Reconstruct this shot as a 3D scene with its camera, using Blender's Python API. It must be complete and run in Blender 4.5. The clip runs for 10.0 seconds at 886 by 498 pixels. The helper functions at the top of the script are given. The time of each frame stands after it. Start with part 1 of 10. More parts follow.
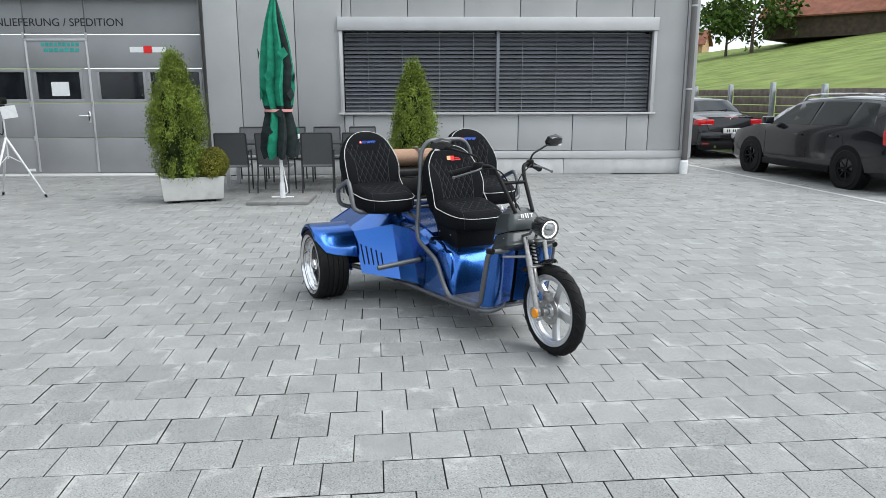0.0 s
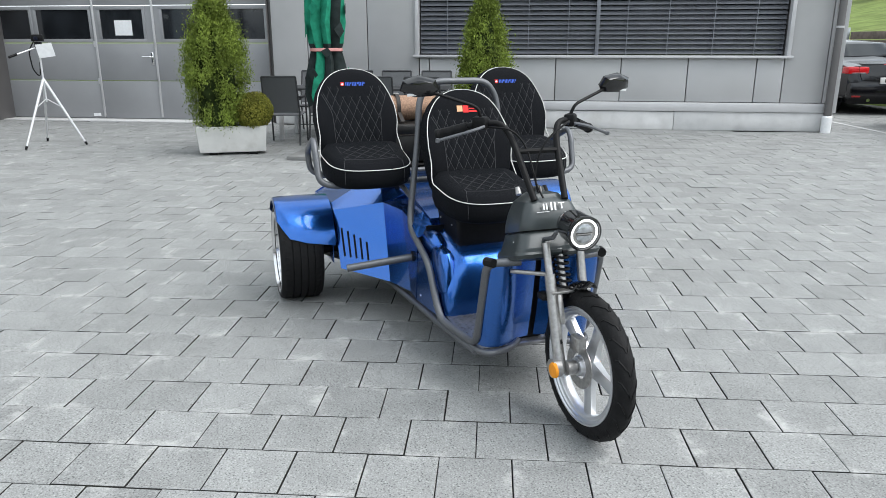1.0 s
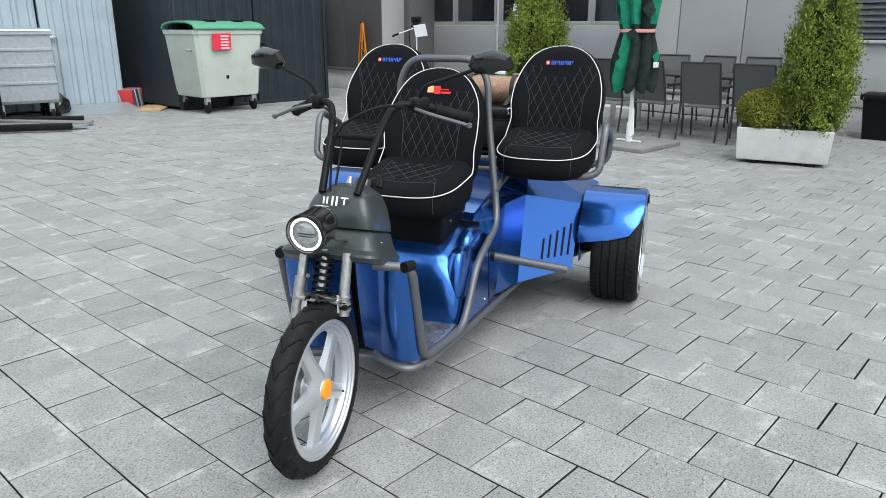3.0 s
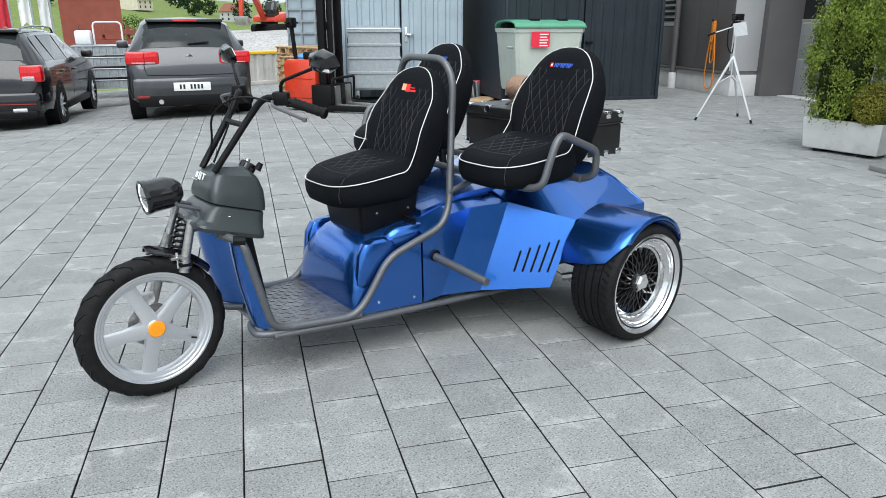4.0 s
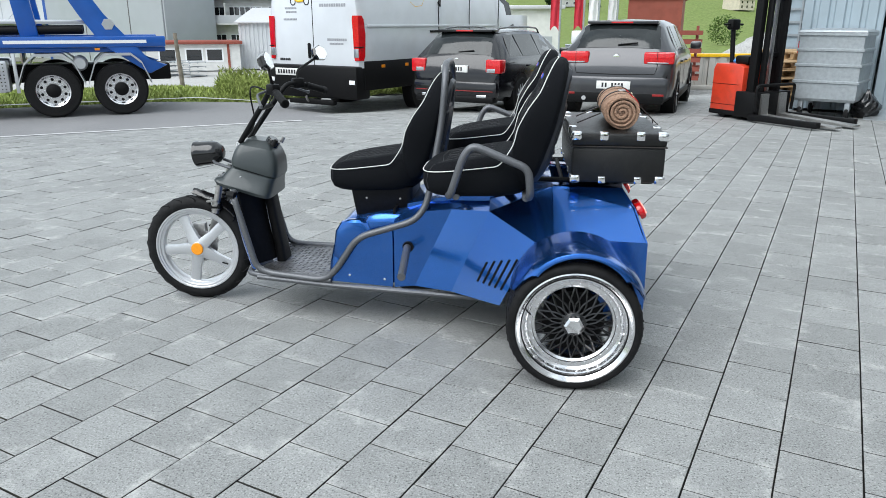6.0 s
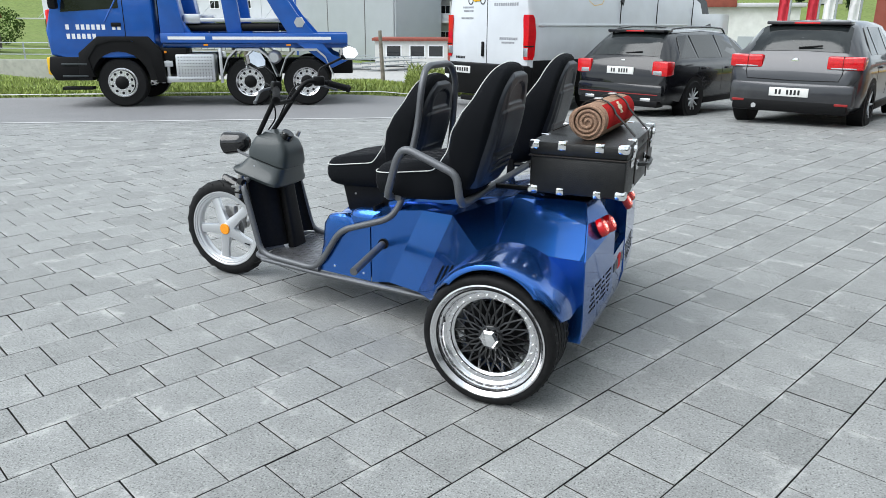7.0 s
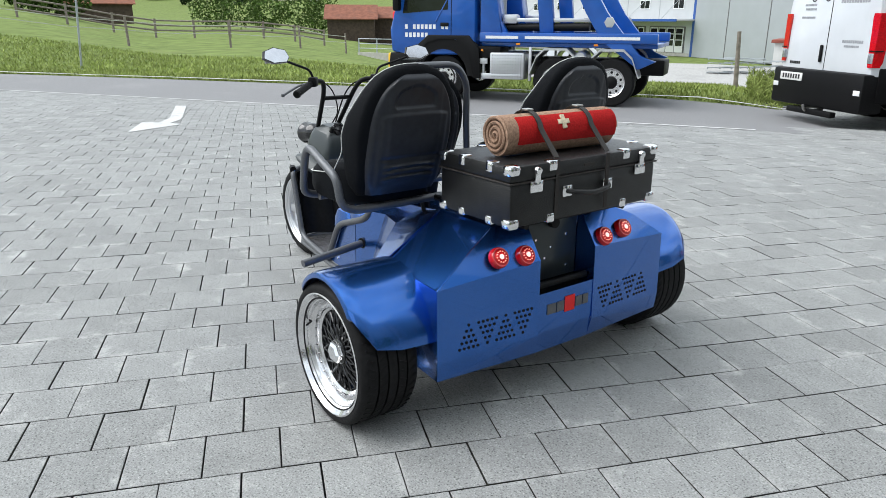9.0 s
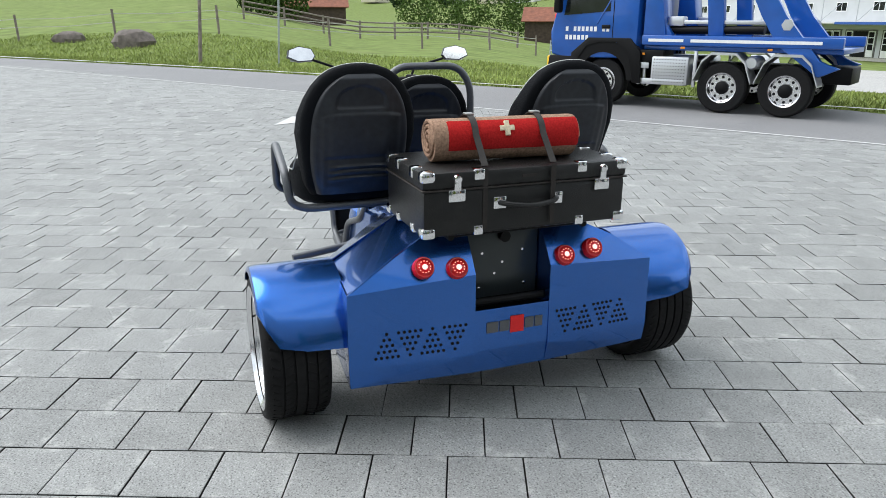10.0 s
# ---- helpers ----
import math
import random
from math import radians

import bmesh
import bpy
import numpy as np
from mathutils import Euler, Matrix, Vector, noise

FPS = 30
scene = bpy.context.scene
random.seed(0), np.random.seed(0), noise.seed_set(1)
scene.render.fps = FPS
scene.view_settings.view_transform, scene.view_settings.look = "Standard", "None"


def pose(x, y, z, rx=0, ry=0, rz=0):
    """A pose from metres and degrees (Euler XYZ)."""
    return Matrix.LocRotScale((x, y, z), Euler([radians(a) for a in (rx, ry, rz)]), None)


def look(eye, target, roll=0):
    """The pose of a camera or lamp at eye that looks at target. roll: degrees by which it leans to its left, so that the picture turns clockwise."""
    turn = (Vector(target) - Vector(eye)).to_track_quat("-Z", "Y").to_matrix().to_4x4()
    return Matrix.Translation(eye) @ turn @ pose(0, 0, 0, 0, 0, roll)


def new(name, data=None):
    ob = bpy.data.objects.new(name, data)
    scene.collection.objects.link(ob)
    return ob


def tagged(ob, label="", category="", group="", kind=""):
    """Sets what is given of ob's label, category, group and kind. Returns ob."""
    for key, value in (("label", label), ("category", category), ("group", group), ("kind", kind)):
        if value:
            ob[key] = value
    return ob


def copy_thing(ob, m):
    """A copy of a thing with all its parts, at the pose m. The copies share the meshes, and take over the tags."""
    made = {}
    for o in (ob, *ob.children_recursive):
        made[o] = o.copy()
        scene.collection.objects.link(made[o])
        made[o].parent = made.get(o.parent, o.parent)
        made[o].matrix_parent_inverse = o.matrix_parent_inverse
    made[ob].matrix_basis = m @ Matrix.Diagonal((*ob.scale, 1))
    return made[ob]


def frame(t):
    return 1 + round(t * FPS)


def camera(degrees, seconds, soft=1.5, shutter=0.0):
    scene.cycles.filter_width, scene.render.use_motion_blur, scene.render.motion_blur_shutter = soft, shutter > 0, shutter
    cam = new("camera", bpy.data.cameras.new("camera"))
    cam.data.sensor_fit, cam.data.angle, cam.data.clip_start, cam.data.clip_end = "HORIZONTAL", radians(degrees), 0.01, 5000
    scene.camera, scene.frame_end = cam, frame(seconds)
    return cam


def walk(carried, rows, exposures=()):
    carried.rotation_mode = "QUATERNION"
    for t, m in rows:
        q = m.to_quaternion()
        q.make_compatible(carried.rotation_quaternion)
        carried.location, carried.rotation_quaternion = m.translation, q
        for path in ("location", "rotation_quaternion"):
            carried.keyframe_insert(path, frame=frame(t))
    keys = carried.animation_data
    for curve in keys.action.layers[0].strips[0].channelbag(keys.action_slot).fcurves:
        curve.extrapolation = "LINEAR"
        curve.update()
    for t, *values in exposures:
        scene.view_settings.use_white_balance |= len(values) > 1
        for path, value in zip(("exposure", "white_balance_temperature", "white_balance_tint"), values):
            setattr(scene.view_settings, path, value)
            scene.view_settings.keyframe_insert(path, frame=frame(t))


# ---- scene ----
cam = camera(63.4, 10.0, soft=0.5)
PATH = [
    (0, (5.229, -2.331, 1.518), (3.471, -1.476, 1.095), -0.1),
    (0.5, (4.829, -1.77, 1.502), (3.01, -1.086, 1.028), -0.1),
    (1, (3.969, -1.144, 1.381), (2.129, -0.591, 0.826), -0.0),
    (1.5, (3.707, -0.693, 1.308), (1.848, -0.233, 0.729), 0.4),
    (2, (3.762, -0.211, 1.321), (1.858, -0.096, 0.719), 0.2),
    (2.2, (3.776, 0.0, 1.317), (1.871, -0.117, 0.721), 0.5),
    (3.3, (3.351, 1.552, 1.334), (1.672, 0.645, 0.737), -0.0),
    (3.5, (3.152, 1.854, 1.329), (1.591, 0.757, 0.728), 0.1),
    (4, (2.438, 2.641, 1.341), (1.317, 1.096, 0.742), -0.0),
    (4.2, (2.097, 2.878, 1.35), (1.149, 1.223, 0.751), -0.2),
    (4.5, (1.679, 3.118, 1.368), (0.935, 1.361, 0.769), -0.0),
    (5, (1.122, 3.28, 1.36), (0.736, 1.412, 0.76), 0.2),
    (5.5, (0.67, 3.35, 1.357), (0.678, 1.442, 0.756), 0.2),
    (5.7, (0.47, 3.363, 1.36), (0.586, 1.458, 0.761), 0.1),
    (6.8, (-0.686, 3.149, 1.399), (-0.014, 1.367, 0.788), 0.3),
    (7, (-0.88, 3.057, 1.394), (-0.077, 1.328, 0.787), 0.3),
    (7.5, (-1.278, 2.794, 1.394), (-0.234, 1.201, 0.786), 0.2),
    (8, (-1.627, 2.466, 1.393), (-0.352, 1.052, 0.783), 0.2),
    (8.5, (-1.891, 2.14, 1.388), (-0.48, 0.861, 0.777), 0.2),
    (9, (-2.135, 1.765, 1.394), (-0.568, 0.682, 0.784), 0.2),
    (9.5, (-2.292, 1.383, 1.383), (-0.598, 0.513, 0.774), 0.3),
    (10, (-2.446, 0.936, 1.386), (-0.647, 0.307, 0.78), 0.3),
]
walk(cam, [(t, look(a, b, c)) for t, a, b, c in PATH], [(0, 1.03, 6500, 10), (2.0, 1.1, 6500, 10), (3.5, 0.99, 6380, 9), (5.5, 0.93, 6330, 8.5), (7.5, 0.98, 6400, 9), (10, 0.99, 6500, 10)])

# ---- world and sun ----
SUN_EL, SUN_ROT = radians(52.5), radians(34.4)
world = bpy.data.worlds.new("sky")
scene.world = world
world.use_nodes = True
wn, wl = world.node_tree.nodes, world.node_tree.links
wn.clear()
w_out = wn.new("ShaderNodeOutputWorld")
w_bg = wn.new("ShaderNodeBackground")
w_sky = wn.new("ShaderNodeTexSky")
w_sky.sky_type = "NISHITA"
w_sky.sun_disc = False
w_sky.sun_elevation, w_sky.sun_rotation = SUN_EL, SUN_ROT
w_sky.air_density, w_sky.dust_density = 1.0, 2.0
w_co = wn.new("ShaderNodeTexCoord")
w_map = wn.new("ShaderNodeMapping")
w_map.inputs["Scale"].default_value = (1.0, 1.0, 3.2)
w_noise = wn.new("ShaderNodeTexNoise")
w_noise.inputs["Scale"].default_value = 2.6
w_noise.inputs["Detail"].default_value = 7.0
w_noise.inputs["Roughness"].default_value = 0.58
w_ramp = wn.new("ShaderNodeValToRGB")
w_ramp.color_ramp.elements[0].position, w_ramp.color_ramp.elements[1].position = 0.36, 0.56
w_ramp.color_ramp.elements[0].color, w_ramp.color_ramp.elements[1].color = (0.45, 0.45, 0.45, 1), (1, 1, 1, 1)
w_cloud = wn.new("ShaderNodeValToRGB")
w_cloud.color_ramp.elements[0].position, w_cloud.color_ramp.elements[1].position = 0.3, 0.75
w_cloud.color_ramp.elements[0].color, w_cloud.color_ramp.elements[1].color = (8.3, 9.2, 9.95, 1), (13.3, 14.4, 15.0, 1)
w_mix = wn.new("ShaderNodeMix")
w_mix.data_type = "RGBA"
wl.new(w_co.outputs["Generated"], w_map.inputs["Vector"])
wl.new(w_map.outputs["Vector"], w_noise.inputs["Vector"])
wl.new(w_noise.outputs["Fac"], w_ramp.inputs["Fac"])
wl.new(w_noise.outputs["Fac"], w_cloud.inputs["Fac"])
wl.new(w_ramp.outputs["Color"], w_mix.inputs["Factor"])
wl.new(w_sky.outputs["Color"], w_mix.inputs["A"])
wl.new(w_cloud.outputs["Color"], w_mix.inputs["B"])
wl.new(w_mix.outputs["Result"], w_bg.inputs["Color"])
w_bg.inputs["Strength"].default_value = 0.0605
wl.new(w_bg.outputs["Background"], w_out.inputs["Surface"])

sun = new("sun", bpy.data.lights.new("sun", "SUN"))
sun.data.energy, sun.data.angle, sun.data.color = 1.75, radians(56), (1.0, 0.995, 0.985)
sun.matrix_world = look((6.5, 9.5, 15), (0, 0, 0))


# ---- materials ----
def make_mat(name, color, rough=0.6, metal=0.0, scale=12.0, vary=0.15, bump=0.0, bump_scale=80.0, coat=0.0,
             island=0.0, obj_rand=0.0, band=0.2, dirt=None, dirt_amt=0.0, dirt_scale=3.0, emit=0.0, alpha=1.0, trans=0.0, spec=0.5, ior=1.45):
    m = bpy.data.materials.new(name)
    m.use_nodes = True
    n, l = m.node_tree.nodes, m.node_tree.links
    b = n["Principled BSDF"]
    b.inputs["Roughness"].default_value, b.inputs["Metallic"].default_value = rough, metal
    b.inputs["Coat Weight"].default_value = coat
    b.inputs["Coat Roughness"].default_value = 0.035
    b.inputs["Specular IOR Level"].default_value = spec
    b.inputs["IOR"].default_value = ior
    b.inputs["Transmission Weight"].default_value = trans
    b.inputs["Alpha"].default_value = alpha
    co = n.new("ShaderNodeTexCoord")
    tex = n.new("ShaderNodeTexNoise")
    tex.inputs["Scale"].default_value, tex.inputs["Detail"].default_value = scale, 6.0
    l.new(co.outputs["Object"], tex.inputs["Vector"])
    lo, hi = [c * (1 - vary) for c in color], [min(1.0, c * (1 + vary)) for c in color]
    ramp = n.new("ShaderNodeValToRGB")
    ramp.color_ramp.elements[0].position, ramp.color_ramp.elements[1].position = 0.5 - band, 0.5 + band
    ramp.color_ramp.elements[0].color, ramp.color_ramp.elements[1].color = (*lo, 1), (*hi, 1)
    l.new(tex.outputs["Fac"], ramp.inputs["Fac"])
    out = ramp.outputs["Color"]
    if dirt:
        t2 = n.new("ShaderNodeTexNoise")
        t2.inputs["Scale"].default_value, t2.inputs["Detail"].default_value = dirt_scale, 8.0
        t2.inputs["Roughness"].default_value = 0.65
        l.new(co.outputs["Object"], t2.inputs["Vector"])
        r2 = n.new("ShaderNodeValToRGB")
        r2.color_ramp.elements[0].position, r2.color_ramp.elements[1].position = 0.52, 0.72
        r2.color_ramp.elements[0].color, r2.color_ramp.elements[1].color = (0, 0, 0, 1), (dirt_amt,) * 3 + (1,)
        l.new(t2.outputs["Fac"], r2.inputs["Fac"])
        mx = n.new("ShaderNodeMix")
        mx.data_type = "RGBA"
        l.new(r2.outputs["Color"], mx.inputs["Factor"])
        l.new(out, mx.inputs["A"])
        mx.inputs["B"].default_value = (*dirt, 1)
        out = mx.outputs["Result"]
    if island or obj_rand:
        src = n.new("ShaderNodeNewGeometry").outputs["Random Per Island"] if island else n.new("ShaderNodeObjectInfo").outputs["Random"]
        mr = n.new("ShaderNodeMapRange")
        k = island or obj_rand
        mr.inputs["To Min"].default_value, mr.inputs["To Max"].default_value = 1 - k, 1 + k
        l.new(src, mr.inputs["Value"])
        vm = n.new("ShaderNodeVectorMath")
        vm.operation = "SCALE"
        l.new(out, vm.inputs[0])
        l.new(mr.outputs["Result"], vm.inputs["Scale"])
        out = vm.outputs["Vector"]
    l.new(out, b.inputs["Base Color"])
    if bump:
        t3 = n.new("ShaderNodeTexNoise")
        t3.inputs["Scale"].default_value, t3.inputs["Detail"].default_value = bump_scale, 5.0
        l.new(co.outputs["Object"], t3.inputs["Vector"])
        bp = n.new("ShaderNodeBump")
        bp.inputs["Strength"].default_value, bp.inputs["Distance"].default_value = bump, 0.01
        l.new(t3.outputs["Fac"], bp.inputs["Height"])
        l.new(bp.outputs["Normal"], b.inputs["Normal"])
    if emit:
        l.new(out, b.inputs["Emission Color"])
        b.inputs["Emission Strength"].default_value = emit
    return m


M_BLUE = make_mat("blue_metallic_paint", (0.024, 0.13, 0.47), 0.25, 0.92, 900, 0.2, coat=0.75, dirt=(0.026, 0.13, 0.44), dirt_amt=0.2, dirt_scale=6)
M_FRAME = make_mat("grey_powder_coat", (0.13, 0.135, 0.145), 0.42, 0.55, 400, 0.25, bump=0.15, bump_scale=500)
M_FAIRING = make_mat("dark_green_grey_plastic", (0.036, 0.044, 0.046), 0.36, 0.15, 500, 0.18, coat=0.2, bump=0.05, bump_scale=300)
M_BLACK = make_mat("black_plastic", (0.005, 0.005, 0.0055), 0.5, 0.0, 60, 0.35, bump=0.1, bump_scale=200, spec=0.2)
M_BLACKGLOSS = make_mat("gloss_black", (0.006, 0.006, 0.007), 0.16, 0.0, 40, 0.3, coat=0.5)
M_RUBBER = make_mat("tyre_rubber", (0.01, 0.01, 0.0106), 0.62, 0.0, 40, 0.3, bump=0.2, bump_scale=150, spec=0.18, dirt=(0.022, 0.0215, 0.021), dirt_amt=0.3, dirt_scale=9)
M_CHROME = make_mat("polished_chrome", (0.86, 0.86, 0.87), 0.08, 1.0, 30, 0.05)
M_POLISHED = make_mat("polished_alloy", (0.78, 0.78, 0.79), 0.2, 1.0, 260, 0.05)
M_ALU = make_mat("silver_alloy", (0.62, 0.63, 0.65), 0.3, 0.75, 300, 0.06)
M_STEEL = make_mat("dull_steel", (0.42, 0.41, 0.4), 0.36, 0.9, 60, 0.2)
M_ORANGE = make_mat("orange_cap", (0.85, 0.3, 0.01), 0.4, 0.0, 60, 0.06)
M_RED = make_mat("red_lens", (0.55, 0.006, 0.01), 0.12, 0.0, 60, 0.3, coat=0.6)
M_REDLIT = make_mat("lit_red_lens", (1.0, 0.25, 0.2), 0.15, 0.0, 300, 0.2, coat=0.6, emit=0.9)
M_REDCORE = make_mat("pale_red_light", (1.0, 0.62, 0.6), 0.3, 0.0, 700, 0.35, emit=0.55)
M_WHITELED = make_mat("lit_white_ring", (0.95, 0.97, 1.0), 0.2, 0.0, 30, 0.02, emit=0.95)
M_LEDLENS = make_mat("clear_lens", (0.4, 0.42, 0.44), 0.08, 0.5, 60, 0.3, coat=0.8)
M_FABRIC = make_mat("black_seat_fabric", (0.006, 0.0068, 0.0085), 0.7, 0.0, 900, 0.5, bump=0.35, bump_scale=900, spec=0.08)
M_PIPING = make_mat("white_piping", (0.62, 0.62, 0.6), 0.7, 0.0, 200, 0.1)
M_SHELL = make_mat("black_seat_shell", (0.017, 0.0195, 0.025), 0.42, 0.0, 40, 0.25, bump=0.08, bump_scale=420, spec=0.5)
M_THREAD = make_mat("grey_thread", (0.05, 0.05, 0.055), 0.8, 0.0, 200, 0.15)
M_LOGOBLUE = make_mat("embroidered_blue", (0.04, 0.12, 0.6), 0.7, 0.0, 500, 0.2)
M_LOGORED = make_mat("embroidered_red", (0.75, 0.02, 0.02), 0.7, 0.0, 500, 0.2)
M_LOGOTAN = make_mat("embroidered_tan", (0.72, 0.38, 0.2), 0.7, 0.0, 500, 0.2)
M_WHITE = make_mat("white_paint", (0.78, 0.79, 0.8), 0.4, 0.0, 20, 0.05)
M_LEATHER = make_mat("black_leather", (0.007, 0.007, 0.007), 0.36, 0.0, 30, 0.3, bump=0.25, bump_scale=350, dirt=(0.04, 0.037, 0.034), dirt_amt=0.25, dirt_scale=14)
M_STRAP = make_mat("grey_strap", (0.022, 0.018, 0.016), 0.6, 0.0, 60, 0.3)
M_WOOLRED = make_mat("red_wool", (0.46, 0.02, 0.02), 0.95, 0.0, 160, 0.2, bump=0.6, bump_scale=500, spec=0.1)
M_WOOLTAN = make_mat("tan_wool", (0.42, 0.27, 0.19), 0.95, 0.0, 120, 0.3, bump=0.8, bump_scale=500, spec=0.1)
M_WOOLCREAM = make_mat("cream_wool", (0.72, 0.62, 0.45), 0.95, 0.0, 120, 0.2, bump=0.6, bump_scale=500, spec=0.1)
M_CHECKER = make_mat("checker_plate", (0.2, 0.2, 0.21), 0.38, 0.75, 30, 0.3, dirt=(0.1, 0.09, 0.08), dirt_amt=0.5, dirt_scale=12)


def paver_mat(name, single):
    """Concrete with fine dark and light grains, pale worn patches and a small tone shift from stone to stone."""
    m = make_mat(name, (0.247, 0.253, 0.25), 0.74, 0.0, 7, 0.09, bump=0.35, bump_scale=330, **({"obj_rand": 0.105} if single else {"island": 0.105}))
    n, l = m.node_tree.nodes, m.node_tree.links
    b = n["Principled BSDF"]
    pos = n.new("ShaderNodeNewGeometry")
    for node in [q for q in n if q.type == "TEX_NOISE"]:
        l.new(pos.outputs["Position"], node.inputs["Vector"])
    out = b.inputs["Base Color"].links[0].from_socket
    grain = n.new("ShaderNodeTexNoise")
    grain.inputs["Scale"].default_value, grain.inputs["Detail"].default_value = 150.0, 3.0
    l.new(pos.outputs["Position"], grain.inputs["Vector"])
    gr = n.new("ShaderNodeValToRGB")
    gr.color_ramp.elements[0].position, gr.color_ramp.elements[0].color = 0.31, (0.3, 0.3, 0.3, 1)
    gr.color_ramp.elements[1].position, gr.color_ramp.elements[1].color = 0.74, (1.6, 1.6, 1.58, 1)
    for p, v in ((0.41, 0.88), (0.59, 1.06)):
        gr.color_ramp.elements.new(p).color = (v, v, v, 1)
    l.new(grain.outputs["Fac"], gr.inputs["Fac"])
    mul = n.new("ShaderNodeMix")
    mul.data_type, mul.blend_type = "RGBA", "MULTIPLY"
    mul.inputs["Factor"].default_value = 1.0
    l.new(out, mul.inputs["A"])
    l.new(gr.outputs["Color"], mul.inputs["B"])
    coarse = n.new("ShaderNodeTexNoise")
    coarse.inputs["Scale"].default_value, coarse.inputs["Detail"].default_value, coarse.inputs["Roughness"].default_value = 55.0, 5.0, 0.75
    l.new(pos.outputs["Position"], coarse.inputs["Vector"])
    cr = n.new("ShaderNodeValToRGB")
    cr.color_ramp.elements[0].position, cr.color_ramp.elements[0].color = 0.3, (0.84, 0.84, 0.84, 1)
    cr.color_ramp.elements[1].position, cr.color_ramp.elements[1].color = 0.7, (1.17, 1.17, 1.165, 1)
    l.new(coarse.outputs["Fac"], cr.inputs["Fac"])
    mul2 = n.new("ShaderNodeMix")
    mul2.data_type, mul2.blend_type = "RGBA", "MULTIPLY"
    mul2.inputs["Factor"].default_value = 1.0
    l.new(mul.outputs["Result"], mul2.inputs["A"])
    l.new(cr.outputs["Color"], mul2.inputs["B"])
    pits = n.new("ShaderNodeTexVoronoi")
    pits.inputs["Scale"].default_value = 95.0
    l.new(pos.outputs["Position"], pits.inputs["Vector"])
    size = n.new("ShaderNodeMapRange")
    size.inputs["From Min"].default_value, size.inputs["From Max"].default_value = 0.45, 1.0
    size.inputs["To Min"].default_value, size.inputs["To Max"].default_value = 0.0, 0.42
    l.new(pits.outputs["Color"], size.inputs["Value"])
    dot = n.new("ShaderNodeMath")
    dot.operation = "LESS_THAN"
    l.new(pits.outputs["Distance"], dot.inputs[0])
    l.new(size.outputs["Result"], dot.inputs[1])
    mul3 = n.new("ShaderNodeMix")
    mul3.data_type, mul3.blend_type = "RGBA", "MULTIPLY"
    l.new(dot.outputs["Value"], mul3.inputs["Factor"])
    l.new(mul2.outputs["Result"], mul3.inputs["A"])
    mul3.inputs["B"].default_value = (0.6, 0.6, 0.6, 1)
    mul = mul3
    stain = n.new("ShaderNodeTexNoise")
    stain.inputs["Scale"].default_value, stain.inputs["Detail"].default_value, stain.inputs["Roughness"].default_value = 4.2, 12.0, 0.82
    l.new(pos.outputs["Position"], stain.inputs["Vector"])
    sr = n.new("ShaderNodeValToRGB")
    sr.color_ramp.elements[0].position, sr.color_ramp.elements[1].position = 0.565, 0.74
    sr.color_ramp.elements[0].color, sr.color_ramp.elements[1].color = (0, 0, 0, 1), (0.85, 0.85, 0.85, 1)
    # lime bloom gathers along the edges of a stone, in uneven tongues
    uv = n.new("ShaderNodeUVMap")
    uv.uv_map = "UVMap"
    xyz = n.new("ShaderNodeSeparateXYZ")
    l.new(uv.outputs["UV"], xyz.inputs["Vector"])
    reach = []
    for axis in "XY":
        sub = n.new("ShaderNodeMath")
        sub.operation = "SUBTRACT"
        l.new(xyz.outputs[axis], sub.inputs[0])
        sub.inputs[1].default_value = 0.5
        mag = n.new("ShaderNodeMath")
        mag.operation = "ABSOLUTE"
        l.new(sub.outputs["Value"], mag.inputs[0])
        reach.append(mag)
    far = n.new("ShaderNodeMath")
    far.operation = "MAXIMUM"
    l.new(reach[0].outputs["Value"], far.inputs[0])
    l.new(reach[1].outputs["Value"], far.inputs[1])
    rim = n.new("ShaderNodeMapRange")
    rim.inputs["From Min"].default_value, rim.inputs["From Max"].default_value = 0.26, 0.5
    rim.inputs["To Min"].default_value, rim.inputs["To Max"].default_value = -0.02, 0.075
    l.new(far.outputs["Value"], rim.inputs["Value"])
    both = n.new("ShaderNodeMath")
    both.operation = "ADD"
    l.new(stain.outputs["Fac"], both.inputs[0])
    l.new(rim.outputs["Result"], both.inputs[1])
    l.new(both.outputs["Value"], sr.inputs["Fac"])
    mx = n.new("ShaderNodeMix")
    mx.data_type = "RGBA"
    l.new(sr.outputs["Color"], mx.inputs["Factor"])
    l.new(mul.outputs["Result"], mx.inputs["A"])
    mx.inputs["B"].default_value = (0.5, 0.5, 0.486, 1)
    l.new(mx.outputs["Result"], b.inputs["Base Color"])
    return m


M_PAVER = paver_mat("concrete_paver", False)
M_PAVER1 = paver_mat("concrete_paver_single", True)
M_SAND = make_mat("joint_sand", (0.026, 0.026, 0.0245), 0.95, 0.0, 30, 0.5, dirt=(0.05, 0.055, 0.025), dirt_amt=0.4, dirt_scale=2)
M_ASPHALT = make_mat("asphalt", (0.19, 0.19, 0.195), 0.85, 0.0, 60, 0.22, bump=0.4, bump_scale=90, dirt=(0.26, 0.26, 0.26), dirt_amt=0.5, dirt_scale=0.5)
M_PANEL = make_mat("grey_metal_panel", (0.46, 0.46, 0.465), 0.48, 0.25, 1.3, 0.05, obj_rand=0.03)
M_PANELDARK = make_mat("dark_grey_panel", (0.13, 0.125, 0.125), 0.5, 0.2, 1.3, 0.08)
M_TRIMGREY = make_mat("light_grey_trim", (0.5, 0.5, 0.51), 0.45, 0.2, 3, 0.05)
